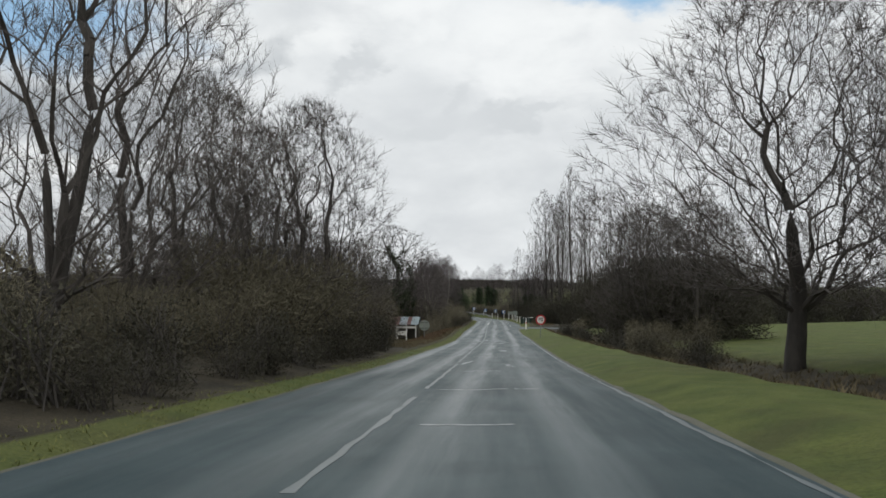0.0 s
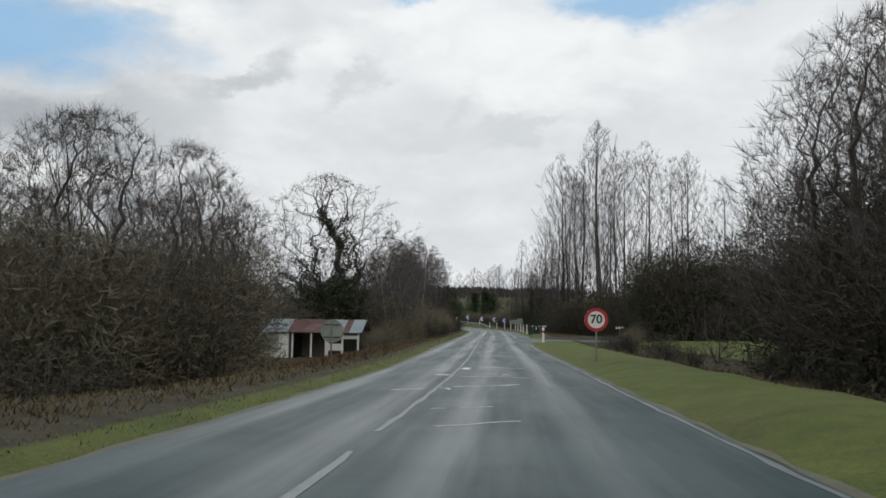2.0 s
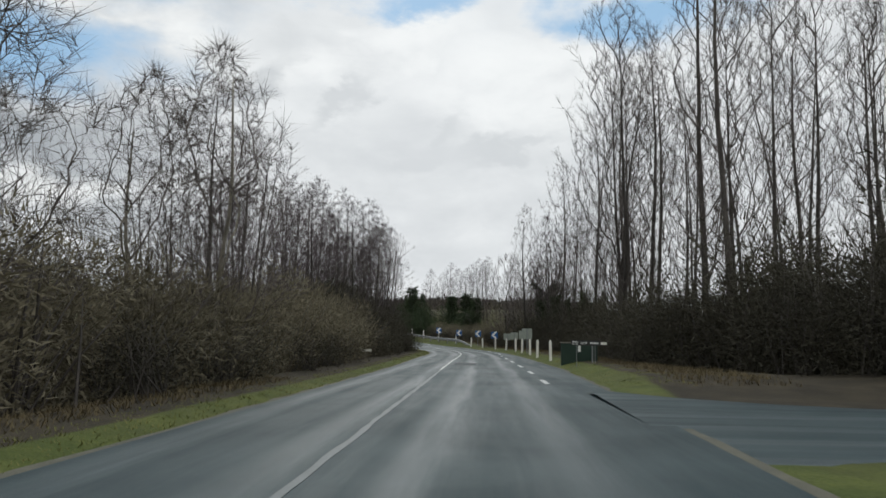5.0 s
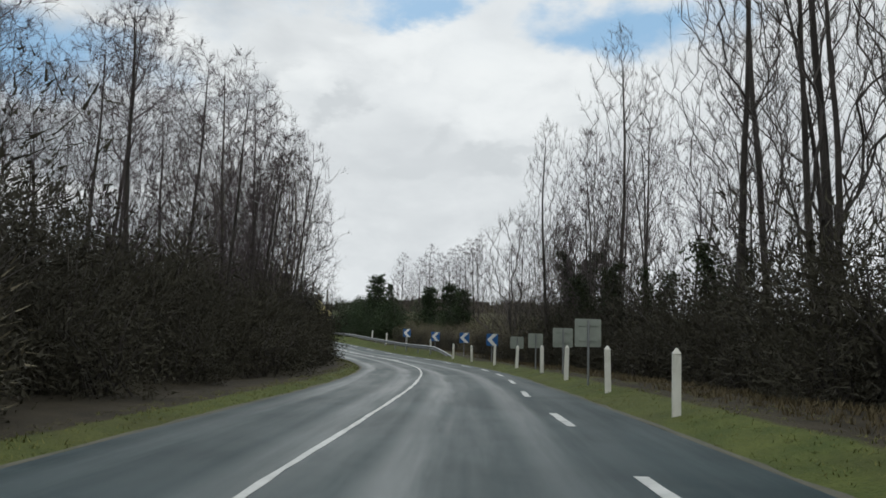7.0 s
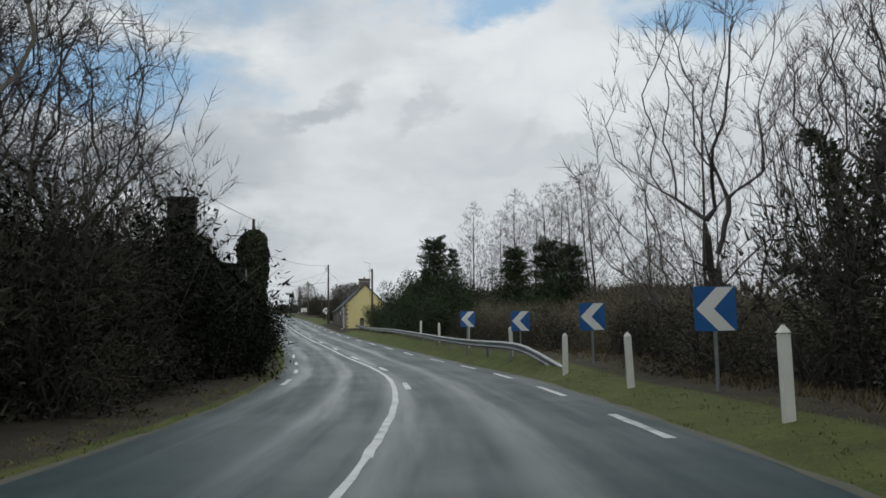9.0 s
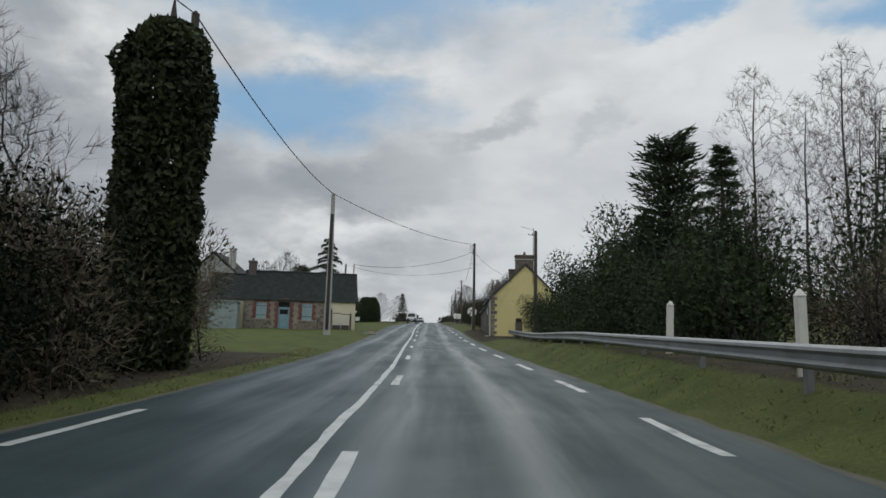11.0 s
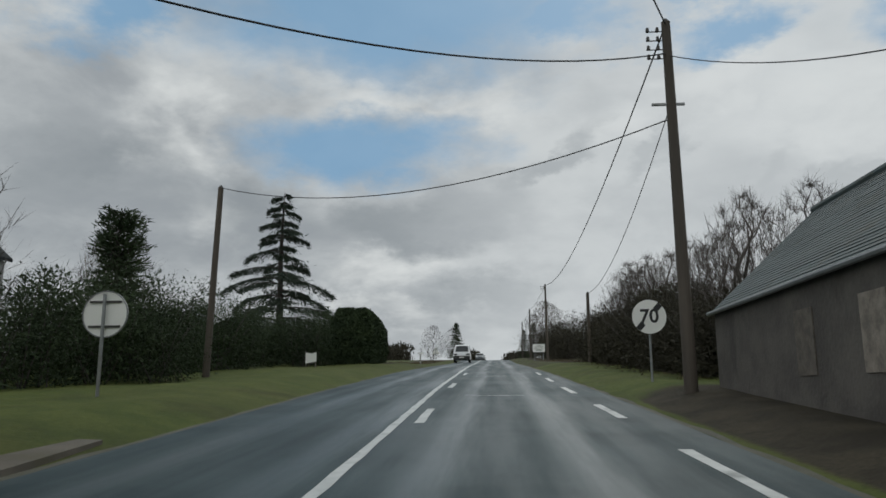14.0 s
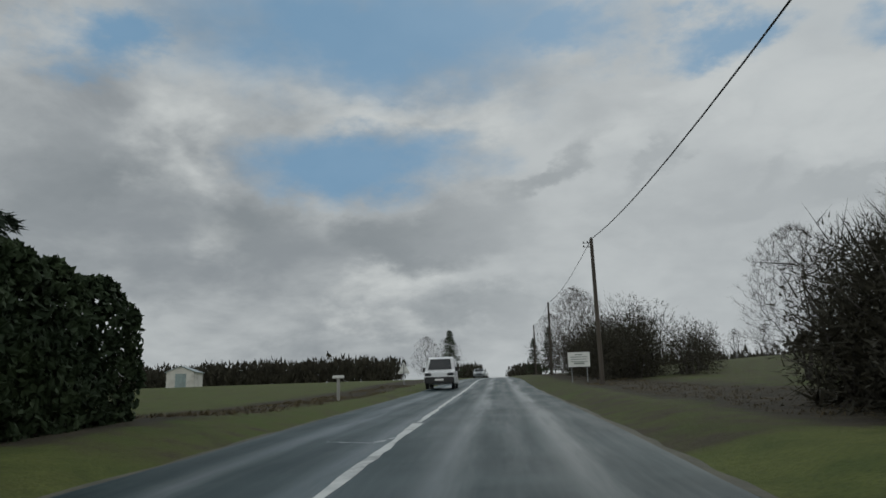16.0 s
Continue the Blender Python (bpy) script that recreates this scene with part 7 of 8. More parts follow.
def white_house():
    """Low long house, gable to the road: rubble front with brick surrounds, a cream end, grey gable."""
    global MAST_TOP
    base = Vector((-46.93, 245.18, 0.15 + level(-46.93, 245.18)))
    # local x runs along the front away from the road, y to the back
    t = thing("long_house", "low stone house with cream end, slate roof and pale blue shutters", "house")
    t.matrix_basis = pose(base.x, base.y, base.z)
    loc = Matrix.Translation((0, 0, 0)) @ Matrix(((-0.8096, -0.587, 0, 0), (-0.587, 0.8096, 0, 0), (0, 0, 1, 0), (0, 0, 0, 1)))
    L, W, E, R = 8.55, 4.9, 2.42, 4.72
    holes = [(3.35, 4.12, 0.86, 2.12), (5.06, 5.92, 0.12, 2.2), (6.8, 7.6, 0.9, 2.12)]
    front = part("front_wall", wall_with_openings(L - 2.38, E, 0.4, [(a - 2.38, b - 2.38, c, d) for a, b, c, d in holes]), MORTAR, t, "rubble stone front wall", loc @ Matrix.Translation((2.38, 0, 0)))
    part("end_wall", box(0, 2.38, -0.015, 0.4, -0.3, E), CREAM, t, "cream rendered end wall", loc)
    g = prism([(0.4, -0.3), (W, -0.3), (W, E), (W / 2, R - 0.05), (0.4, E + 0.2)], 0.35)
    gm = Matrix(((0, 1, 0, 0), (1, 0, 0, 0), (0, 0, 1, 0), (0, 0, 0, 1)))
    bmesh.ops.transform(g, matrix=gm, verts=g.verts)
    bmesh.ops.recalc_face_normals(g, faces=g.faces[:])
    gable = part("gable_wall", g, GREY_RENDER, t, "grey rendered gable wall", loc)
    part("back_wall", box(0.35, L, W - 0.35, W, -0.3, E), GREY_RENDER, t, "", loc)
    part("far_gable", box(L - 0.35, L, 0.4, W - 0.35, -0.3, E), DARK_STONE, t, "", loc)
    # small openings of the gable
    for y, z, w, h in ((2.35, 3.2, 0.5, 0.85), (2.0, 1.35, 0.85, 0.09), (2.3, 0.05, 0.7, 0.07), (2.4, 2.45, 0.9, 0.07)):
        part("gable_ledge" if h < 0.2 else "gable_window", box(-0.05 if h < 0.2 else -0.012, 0.02, y, y + w, z, z + h), CONCRETE if h < 0.2 else GLASS, gable, "")
    part("conduit", rod((-0.03, 2.5, 2.75), (-0.03, 2.5, R - 0.3), 0.035, sides=8), IRON, gable, "dark cable conduit")
    part("wall_lamp", rod((-0.26, 2.75, 1.72), (-0.02, 2.75, 1.78), 0.11, 0.05, 12), WHITE, gable, "round white wall lamp")
    r = roof(t, L, W, E, R, SLATE, loc)
    chimney(t, L - 0.35, W / 2, 0.6, 0.75, R - 0.6, R + 0.85, DARK_STONE, loc)
    for k, (a, b, c, d) in enumerate(holes):
        if k == 1:
            dr = part("door", box(a, b, 0.12, 0.17, c, 1.72, 0.008), DOOR_BLUE, t, "pale blue panelled door", loc)
            part("transom", box(a, b, 0.13, 0.15, 1.8, d), GLASS, dr, "dark fanlight")
            part("transom_bar", box(a, b, 0.10, 0.18, 1.72, 1.8), DOOR_BLUE, dr)
            part("door_handle", rod((b - 0.1, 0.1, 1.05), (b - 0.22, 0.1, 1.05), 0.012, sides=6), STEEL, dr)
            part("door_panel", box(a + 0.14, b - 0.14, 0.105, 0.12, 0.35, 0.95, 0.005), DOOR_BLUE, dr)
            part("door_glass", box(a + 0.12, b - 0.12, 0.112, 0.12, 1.25, 1.62, 0.004), GLASS, dr, "dark oval door light")
            part("step", box(a - 0.15, b + 0.15, -0.35, 0.1, -0.1, c, 0.02), CONCRETE, dr)
        else:
            for q in range(2):
                x0 = a + (b - a) * q / 2
                sh = part("shutter", box(x0 + 0.008, x0 + (b - a) / 2 - 0.008, 0.06, 0.10, c, d, 0.006), SHUTTER, t, "closed pale blue shutter", loc)
                for zz in (c + 0.25, d - 0.25):
                    part("strap_hinge", box(x0 + 0.03, x0 + (b - a) / 2 - 0.03, 0.05, 0.06, zz - 0.02, zz + 0.02), IRON, sh)
            part("sill", box(a - 0.1, b + 0.1, -0.08, 0.3, c - 0.1, c, 0.01), CONCRETE, t, "", loc)
    # mast on the gable's top
    top = t.matrix_basis @ loc @ Vector((0.1, W / 2, R))
    mast = part("mast", rod((0.1, W / 2, R - 1.2), (0.1, W / 2, R + 0.95), 0.04, sides=8), IRON, t, "dark cable mast", loc)
    MAST_TOP = t.matrix_basis @ loc @ Vector((0.1, W / 2, R + 0.9))
    # lower lean-to house end and sheet-clad garage
    e = thing("lean_to", "low rendered extension with dark roof", "outbuilding", m=t.matrix_basis.copy())
    part("wall", box(L + 0.02, L + 2.6, 0.2, W - 0.3, -0.3, 2.3), CREAM, e, "", loc)
    roof(e, 2.6, W - 0.5, 2.3, 4.4, SLATE, loc @ Matrix.Translation((L + 0.02, 0.2, 0)), 0.1)
    k = thing("sheet_garage", "small grey-green sheet metal garage", "garage", m=t.matrix_basis.copy())
    part("body", box(L + 0.25, L + 2.3, -2.2, -0.1, -0.2, 1.95, 0.02), GARAGE, k, "", loc)
    for q in range(8):
        part("rib", box(L + 0.35 + q * 0.25, L + 0.39 + q * 0.25, -2.225, -2.2, 0.0, 1.9), GARAGE, k, "", loc)
    part("roof", box(L + 0.15, L + 2.4, -2.3, 0.0, 1.96, 2.02, 0.01), GARAGE, k, "", loc)
    # gate in front of the cream end
    gt = thing("garden_gate", "pair of dark steel gates with white bars between posts", "gate", m=t.matrix_basis @ loc @ Matrix.Translation((-0.25, -0.55, 0)) @ Matrix.Diagonal((1, 1, 1.15, 1)))
    for x, h in ((0.62, 1.25), (2.1, 1.5)):
        part("gate_post", box(x - 0.07, x + 0.07, -0.07, 0.07, -0.3, h, 0.02), POLE_WOOD, gt)
    for a, b in ((0.72, 1.33), (1.37, 2.0)):
        lf = part("gate_leaf", box(a, b, -0.02, 0.02, 0.05, 0.45, 0.005), IRON, gt, "dark lower panel")
        part("gate_frame", box(a, b, -0.02, 0.02, 1.14 + (a - 0.7) * 0.1, 1.19 + (a - 0.7) * 0.1), IRON, lf)
        part("gate_frame", box(a, b, -0.025, 0.025, 0.45, 0.49), SIGN_WHITE, lf)
        part("gate_frame", box(a, b, -0.025, 0.025, 0.03, 0.06), SIGN_WHITE, lf)
        for q in range(9):
            x = a + 0.03 + q * (b - a - 0.06) / 8
            part("bar", box(x - 0.011, x + 0.011, -0.012, 0.012, 0.49, 1.14 + (a - 0.7) * 0.1), SIGN_WHITE, lf)
    yard = [(-1.6, -1.6), (3.0, -1.4), (3.6, -0.1), (0.0, -0.1), (-0.1, 5.0), (-1.9, 5.2)]
    vs = [t.matrix_basis @ loc @ Vector((x, y, 0)) for x, y in yard]
    ym = from_lists("gravel_yard", [(v.x, v.y, level(v.x, v.y) + (0.06 if k in (0, 5) else 0.21)) for k, v in enumerate(vs)] + [(v.x, v.y, level(v.x, v.y) - 0.2) for v in vs], [tuple(range(5, -1, -1))] + [(i, (i + 1) % 6, (i + 1) % 6 + 6, i + 6) for i in range(6)], YARD)
    tagged(new("gravel_yard", ym), "brown gravel yard round the house's end", "yard", kind="structure")
    # wire fence posts along the lawn
    first = None
    for x in (2.9, 4.35, 6.1, 7.6, 9.2):
        mm = t.matrix_basis @ loc @ Matrix.Translation((x, -1.0, 0))
        if first is None:
            first = thing("fence_post", "thin dark iron fence post on the lawn", "fence post", "fence posts", m=mm)
            part("shaft", box(-0.02, 0.02, -0.02, 0.02, -0.3, 1.05, 0.004), IRON, first)
        else:
            copy_thing(first, mm)
    skip = [(a - 2.38 - 0.36, b - 2.38 + 0.36, c - 0.02, d + 0.3) for a, b, c, d in holes]
    rubble(front, 0.02, L - 2.4, -0.05, E - 0.03, skip, 8)
    for k, (a, b, c, d) in enumerate(holes):
        brick_surround(front, a - 2.38, b - 2.38, c, d, 20 + k)


def yellow_house():
    """Cottage with a yellow gable, dark rubble long wall on the road, slate roof and a lower end."""
    global YELLOW_CHIMNEY
    t = thing("yellow_house", "cottage with yellow rendered gable, dark stone wall and slate roof", "house", m=pose(-35.48, 245.49, 0.2 + profile(252.5), 0, 0, 26.0))
    # local x runs along the gable away from the road, y along the road
    W, L, E, R = 4.9, 8.0, 2.85, 5.2
    swap = Matrix(((0, 1, 0, 0), (1, 0, 0, 0), (0, 0, 1, 0), (0, 0, 0, 1)))
    g = prism([(0, -0.3), (W, -0.3), (W, E), (W / 2, R - 0.04), (0, E)], 0.4)
    gable = part("gable_wall", g, YELLOW, t, "yellow rendered gable")
    holes = [(2.15, 3.0, 0.95, 2.35), (4.8, 5.55, 0.1, 2.3)]
    lw = wall_with_openings(L - 0.4, E, 0.4, [(a - 0.4, b - 0.4, c, d) for a, b, c, d in holes])
    bmesh.ops.transform(lw, matrix=swap, verts=lw.verts)
    bmesh.ops.recalc_face_normals(lw, faces=lw.faces[:])
    wall = part("road_wall", lw, DARK_STONE, t, "dark rubble wall along the road", Matrix.Translation((0, 0.4, 0)))
    part("back_wall", box(W - 0.4, W, 0.4, L, -0.3, E), DARK_STONE, t)
    part("far_gable", prism([(0.4, -0.3), (W - 0.4, -0.3), (W - 0.4, E), (W / 2, R - 0.1), (0.4, E)], 0.4, start=L - 0.4), DARK_STONE, t)
    # the slopes are built along x; turn them so that the ridge runs along the road
    turn = Matrix.Translation((0, L, 0)) @ Matrix.Rotation(radians(-90), 4, "Z")
    roof(t, L, W, E, R, SLATE_TEAL, turn, 0.12)
    part("barge_board", prism([(-0.14, E - 0.22), (W / 2, R + 0.02), (W + 0.14, E - 0.22), (W + 0.14, E - 0.06), (W / 2, R + 0.18), (-0.14, E - 0.06)], 0.05, start=-0.13), IRON, t, "dark verge under the slates")
    part("gutter", rod((-0.17, -0.1, E - 0.07), (-0.17, L + 0.1, E - 0.07), 0.06, sides=10), STEEL, t)
    part("downpipe", rod((-0.06, 0.52, 0.0), (-0.06, 0.52, E - 0.1), 0.04, sides=8), WHITE, t, "pale downpipe")
    part("fascia", box(-0.06, -0.003, 0.4, L, E - 0.22, E - 0.02), TIMBER, t)
    c = chimney(t, W / 2 - 0.05, 0.42, 1.3, 0.62, R - 0.75, R + 0.78, STONE, Matrix.Identity(4))
    part("chimney_band", box(W / 2 - 0.75, W / 2 + 0.65, 0.06, 0.78, R + 0.4, R + 0.47), CONCRETE, c)
    a = part("antenna_mast", rod((W / 2 + 0.55, -0.03, E + 1.0), (W / 2 + 0.55, -0.03, R + 2.75), 0.022, sides=8), IRON, t)
    part("antenna_boom", rod((W / 2 + 0.6, -0.03, R + 2.6), (W / 2 - 0.35, -0.03, R + 2.85), 0.012, sides=6), STEEL, a)
    for k in range(6):
        x = W / 2 + 0.2 - k * 0.1
        part("antenna_rod", rod((x, -0.25, R + 2.7 + k * 0.026), (x, 0.2, R + 2.7 + k * 0.026), 0.006, sides=5), STEEL, a)
    for x in (1.8, 3.08):
        part("vent", box(x - 0.15, x + 0.15, -0.02, 0.0, 1.5, 1.82, 0.01), YELLOW, gable, "square vent cover")
    part("wall_lamp", rod((1.35, -0.06, 4.0), (1.35, 0.0, 4.0), 0.05, sides=10), IRON, gable)
    # window and door on the road side
    rot = Matrix(((0, 1, 0, 0), (1, 0, 0, 0), (0, 0, 1, 0), (0, 0, 0, 1)))
    face = Matrix.Rotation(radians(-90), 4, "Z")
    side = Matrix.Translation((0, L, 0)) @ face         # x runs back along the wall, y into the house
    (a0, a1, c0, c1), (d0, d1, e0, e1) = holes
    window_unit(t, L - a1, L - a0, c0, c1, 0.16, side, SIGN_WHITE)
    part("lintel", box(L - a1 - 0.08, L - a0 + 0.08, -0.012, 0.0, c1, c1 + 0.26), SIGN_WHITE, t, "white painted lintel", side)
    for x in (L - a1 - 0.08, L - a0):
        part("jamb", box(x, x + 0.08, -0.012, 0.0, c0, c1), SIGN_WHITE, t, "white painted jamb", side)
    dr = part("door", box(L - d1, L - d0, 0.14, 0.2, e0, 1.72), SIGN_WHITE, t, "white panelled door", side)
    part("door_panel", box(L - d1 + 0.12, L - d0 - 0.12, 0.12, 0.14, 0.25, 0.8), SIGN_WHITE, dr)
    part("door_glass", box(L - d1 + 0.12, L - d0 - 0.12, 0.125, 0.14, 0.95, 1.6), GLASS, dr)
    part("fanlight", box(L - d1, L - d0, 0.0, 0.05, 1.85, e1), SIGN_WHITE, dr, "white panel over the door")
    part("transom_bar", box(L - d1, L - d0, 0.08, 0.2, 1.72, 1.85), DARK_STONE, dr)
    part("door_step", box(-0.35, 0.0, 0.45, 1.1, -0.12, 0.06, 0.02), SIGN_WHITE, t, "white painted step")
    # quoins of the corner
    rnd = random.Random(4)
    qm = bpy.data.meshes.new("quoin")
    b = box(-0.5, 0.5, -0.5, 0.5, -0.5, 0.5, 0.04)
    b.to_mesh(qm)
    b.free()
    qm.materials.append(STONE)
    for x, sgn in ((0.0, 1), (W, -1)):
        z, k = -0.05, 0
        while z < E - 0.15:
            h = rnd.uniform(0.2, 0.3)
            w = 0.42 if k % 2 else 0.26
            q = new("quoin", qm)
            q.parent = gable
            q.matrix_basis = Matrix.LocRotScale((x + sgn * (w / 2 - 0.012), 0.14, z + h / 2), None, (w, 0.31, h - 0.02))
            z, k = z + h, k + 1
    YELLOW_CHIMNEY = t.matrix_basis @ Vector((W / 2, 8.7, 5.2))
    # the lower end beyond
    e = thing("lower_cottage", "lower dark stone cottage end with slate roof", "house", m=t.matrix_basis @ Matrix.Translation((0.12, L + 0.03, 0.3)))
    L2, E2, R2, W2 = 9.6, 2.35, 4.55, 4.7
    part("wall", box(0, W2, 0, L2, -0.3, E2), DARK_STONE, e, "dark rubble wall")
    turn2 = Matrix.Translation((0, L2, 0)) @ Matrix.Rotation(radians(-90), 4, "Z")
    roof(e, L2, W2, E2, R2, SLATE_TEAL, turn2, 0.1)
    part("gutter", rod((-0.13, 0.0, E2 - 0.05), (-0.13, L2, E2 - 0.05), 0.05, sides=8), STEEL, e)
    chimney(e, W2 / 2, 0.6, 0.95, 0.7, R2 - 0.6, R2 + 1.0, DARK_STONE, Matrix.Identity(4), 0)
    part("roof_light", box(0.8, 1.3, 2.0, 2.4, 3.12, 3.16), SIGN_WHITE, e, "small pale roof light", Matrix.Translation((0, 0, 0.05)))
    for k, y in enumerate((2.2, 4.4)):
        part("blocked_window", box(-0.02, 0.0, y, y + 0.7, 0.9, 1.9), STONE, e, "walled-up window")
    # gate pillar, letter box and iron gate before the gable
    p = thing("gate_pillar", "stone gate pillar with a black letter box on it", "gate pillar", m=stand(249.6, 5.95, 0))
    part("pillar", box(-0.22, 0.22, -0.22, 0.22, -0.3, 0.98, 0.04), DARK_STONE, p)
    part("letter_box", box(-0.2, 0.2, -0.16, 0.16, 0.98, 1.26, 0.02), BLACK, p, "black letter box")
    q = thing("iron_gate", "low iron garden gate between the pillars", "gate", m=stand(250.2, 7.2, -1))
    for z in (0.25, 0.95):
        part("gate_rail", box(-0.95, 0.95, -0.015, 0.015, z, z + 0.035), IRON, q)
    for k in range(13):
        part("gate_bar", rod((-0.93 + k * 0.155, 0, 0.1), (-0.93 + k * 0.155, 0, 1.02), 0.009, sides=5), STEEL, q)


def left_longhouse():
    """Abandoned house close to the road, half overgrown, with dormer, chimneys and antenna. Its walls carry their shade
    in the colour.
    """
    m = stand(193.3, -5.55, 3)
    m.translation.z = profile(196)
    t = thing("old_roadside_house", "old house with walls coloured dark for shade, slate roof, dormer and ivy", "house", m=m)
    # local x to the road is positive, so the body lies towards -x; y along the road
    W, L, E, R = 5.2, 8.6, 3.2, 5.6
    holes = [(1.7, 2.4, 1.2, 2.1), (4.4, 5.3, 0.05, 2.1), (6.5, 7.1, 1.5, 2.0)]
    lw = wall_with_openings(L, E, 0.4, holes)
    bmesh.ops.transform(lw, matrix=Matrix(((0, -1, 0, 0), (1, 0, 0, 0), (0, 0, 1, 0), (0, 0, 0, 1))), verts=lw.verts)
    part("road_wall", lw, SHADE_WALL, t, "rubble wall coloured dark for its unlit side")
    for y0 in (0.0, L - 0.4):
        part("gable_wall", prism([(-W + 0.4, -0.3), (-0.4, -0.3), (-0.4, E), (-W / 2, R - 0.06), (-W + 0.4, E)], 0.4, start=y0), SHADE_WALL, t)
    part("back_wall", box(-W, -W + 0.4, 0, L, -0.3, E), SHADE_WALL, t)
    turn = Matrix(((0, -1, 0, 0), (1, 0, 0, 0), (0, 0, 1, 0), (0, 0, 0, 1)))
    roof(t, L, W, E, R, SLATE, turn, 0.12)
    chimney(t, -W / 2, 0.5, 1.05, 0.62, R - 0.7, R + 1.15, SHADE_WALL, Matrix.Identity(4), 0)
    chimney(t, -W / 2, L - 0.5, 0.75, 1.0, R - 0.7, R + 0.6, DARK_STONE, Matrix.Identity(4), 0)
    a = part("antenna_mast", rod((-W / 2, L - 0.2, R), (-W / 2, L - 0.2, R + 2.6), 0.02, sides=8), IRON, t)
    part("antenna_boom", rod((-W / 2 - 0.6, L - 0.2, R + 1.9), (-W / 2 + 0.6, L - 0.2, R + 1.75), 0.012, sides=6), IRON, a)
    for k in range(5):
        part("antenna_rod", rod((-W / 2 - 0.05, L - 0.45, R + 2.1 + k * 0.1), (-W / 2 - 0.05, L + 0.05, R + 2.1 + k * 0.1), 0.007, sides=5), IRON, a)
    d = part("dormer", prism([(-1.7, E + 0.4), (-0.35, E + 0.4), (-0.35, E + 1.2), (-1.7, E + 1.35)], 0.9, start=3.5), SHADE_WALL, t, "small dormer")
    part("dormer_roof", prism([(-1.8, E + 1.36), (-0.25, E + 1.19), (-0.25, E + 1.25), (-1.8, E + 1.42)], 1.06, start=3.42), SLATE, d)
    part("dormer_window", box(-0.348, -0.33, 3.6, 4.3, E + 0.5, E + 1.1), TIMBER, d, "pale shuttered dormer window")
    for a0, a1, c0, c1 in holes:
        part("door" if c0 < 0.2 else "window_board", box(-0.25, -0.2, a0, a1, c0, c1), BLACK if c0 > 0.2 else TIMBER, t, "dark boarded opening")
    part("gutter", rod((0.13, 0, E - 0.04), (0.13, L, E - 0.04), 0.055, sides=8), IRON, t)
    part("downpipe", rod((0.05, 2.0, 0), (0.05, 2.0, E), 0.04, sides=8), IRON, t)
    lv = Leaves(55)
    for k in range(5000):
        y = lv.r.uniform(-0.4, 1.6) if lv.r.random() < 0.5 else lv.r.uniform(7.2, 9.2)
        z = lv.r.uniform(0, 3.6)
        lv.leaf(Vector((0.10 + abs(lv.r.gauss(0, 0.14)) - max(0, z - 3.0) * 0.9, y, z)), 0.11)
    iv = thing("wall_ivy", "ivy growing over the old house wall, coloured dark for shade", "ivy", m=m.copy())
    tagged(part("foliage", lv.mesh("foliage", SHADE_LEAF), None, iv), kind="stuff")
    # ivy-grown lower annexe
    an = thing("annexe", "low annexe smothered in ivy, its walls coloured dark for shade", "outbuilding", m=m @ Matrix.Translation((-0.3, L + 0.3, 0)))
    # annexe wall takes the same colour with the shade in it
    part("wall", box(-3.6, 0, 0, 4.2, -0.3, 2.5), SHADE_WALL, an)
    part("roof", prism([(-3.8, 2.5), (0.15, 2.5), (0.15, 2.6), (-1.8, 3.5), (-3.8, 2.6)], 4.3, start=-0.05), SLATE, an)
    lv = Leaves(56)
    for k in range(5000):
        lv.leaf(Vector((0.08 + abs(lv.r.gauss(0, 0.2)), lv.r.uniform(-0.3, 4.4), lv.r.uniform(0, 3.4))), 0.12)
    # leaves here also have the shade put into their colour
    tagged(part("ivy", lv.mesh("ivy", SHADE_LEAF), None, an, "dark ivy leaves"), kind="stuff")


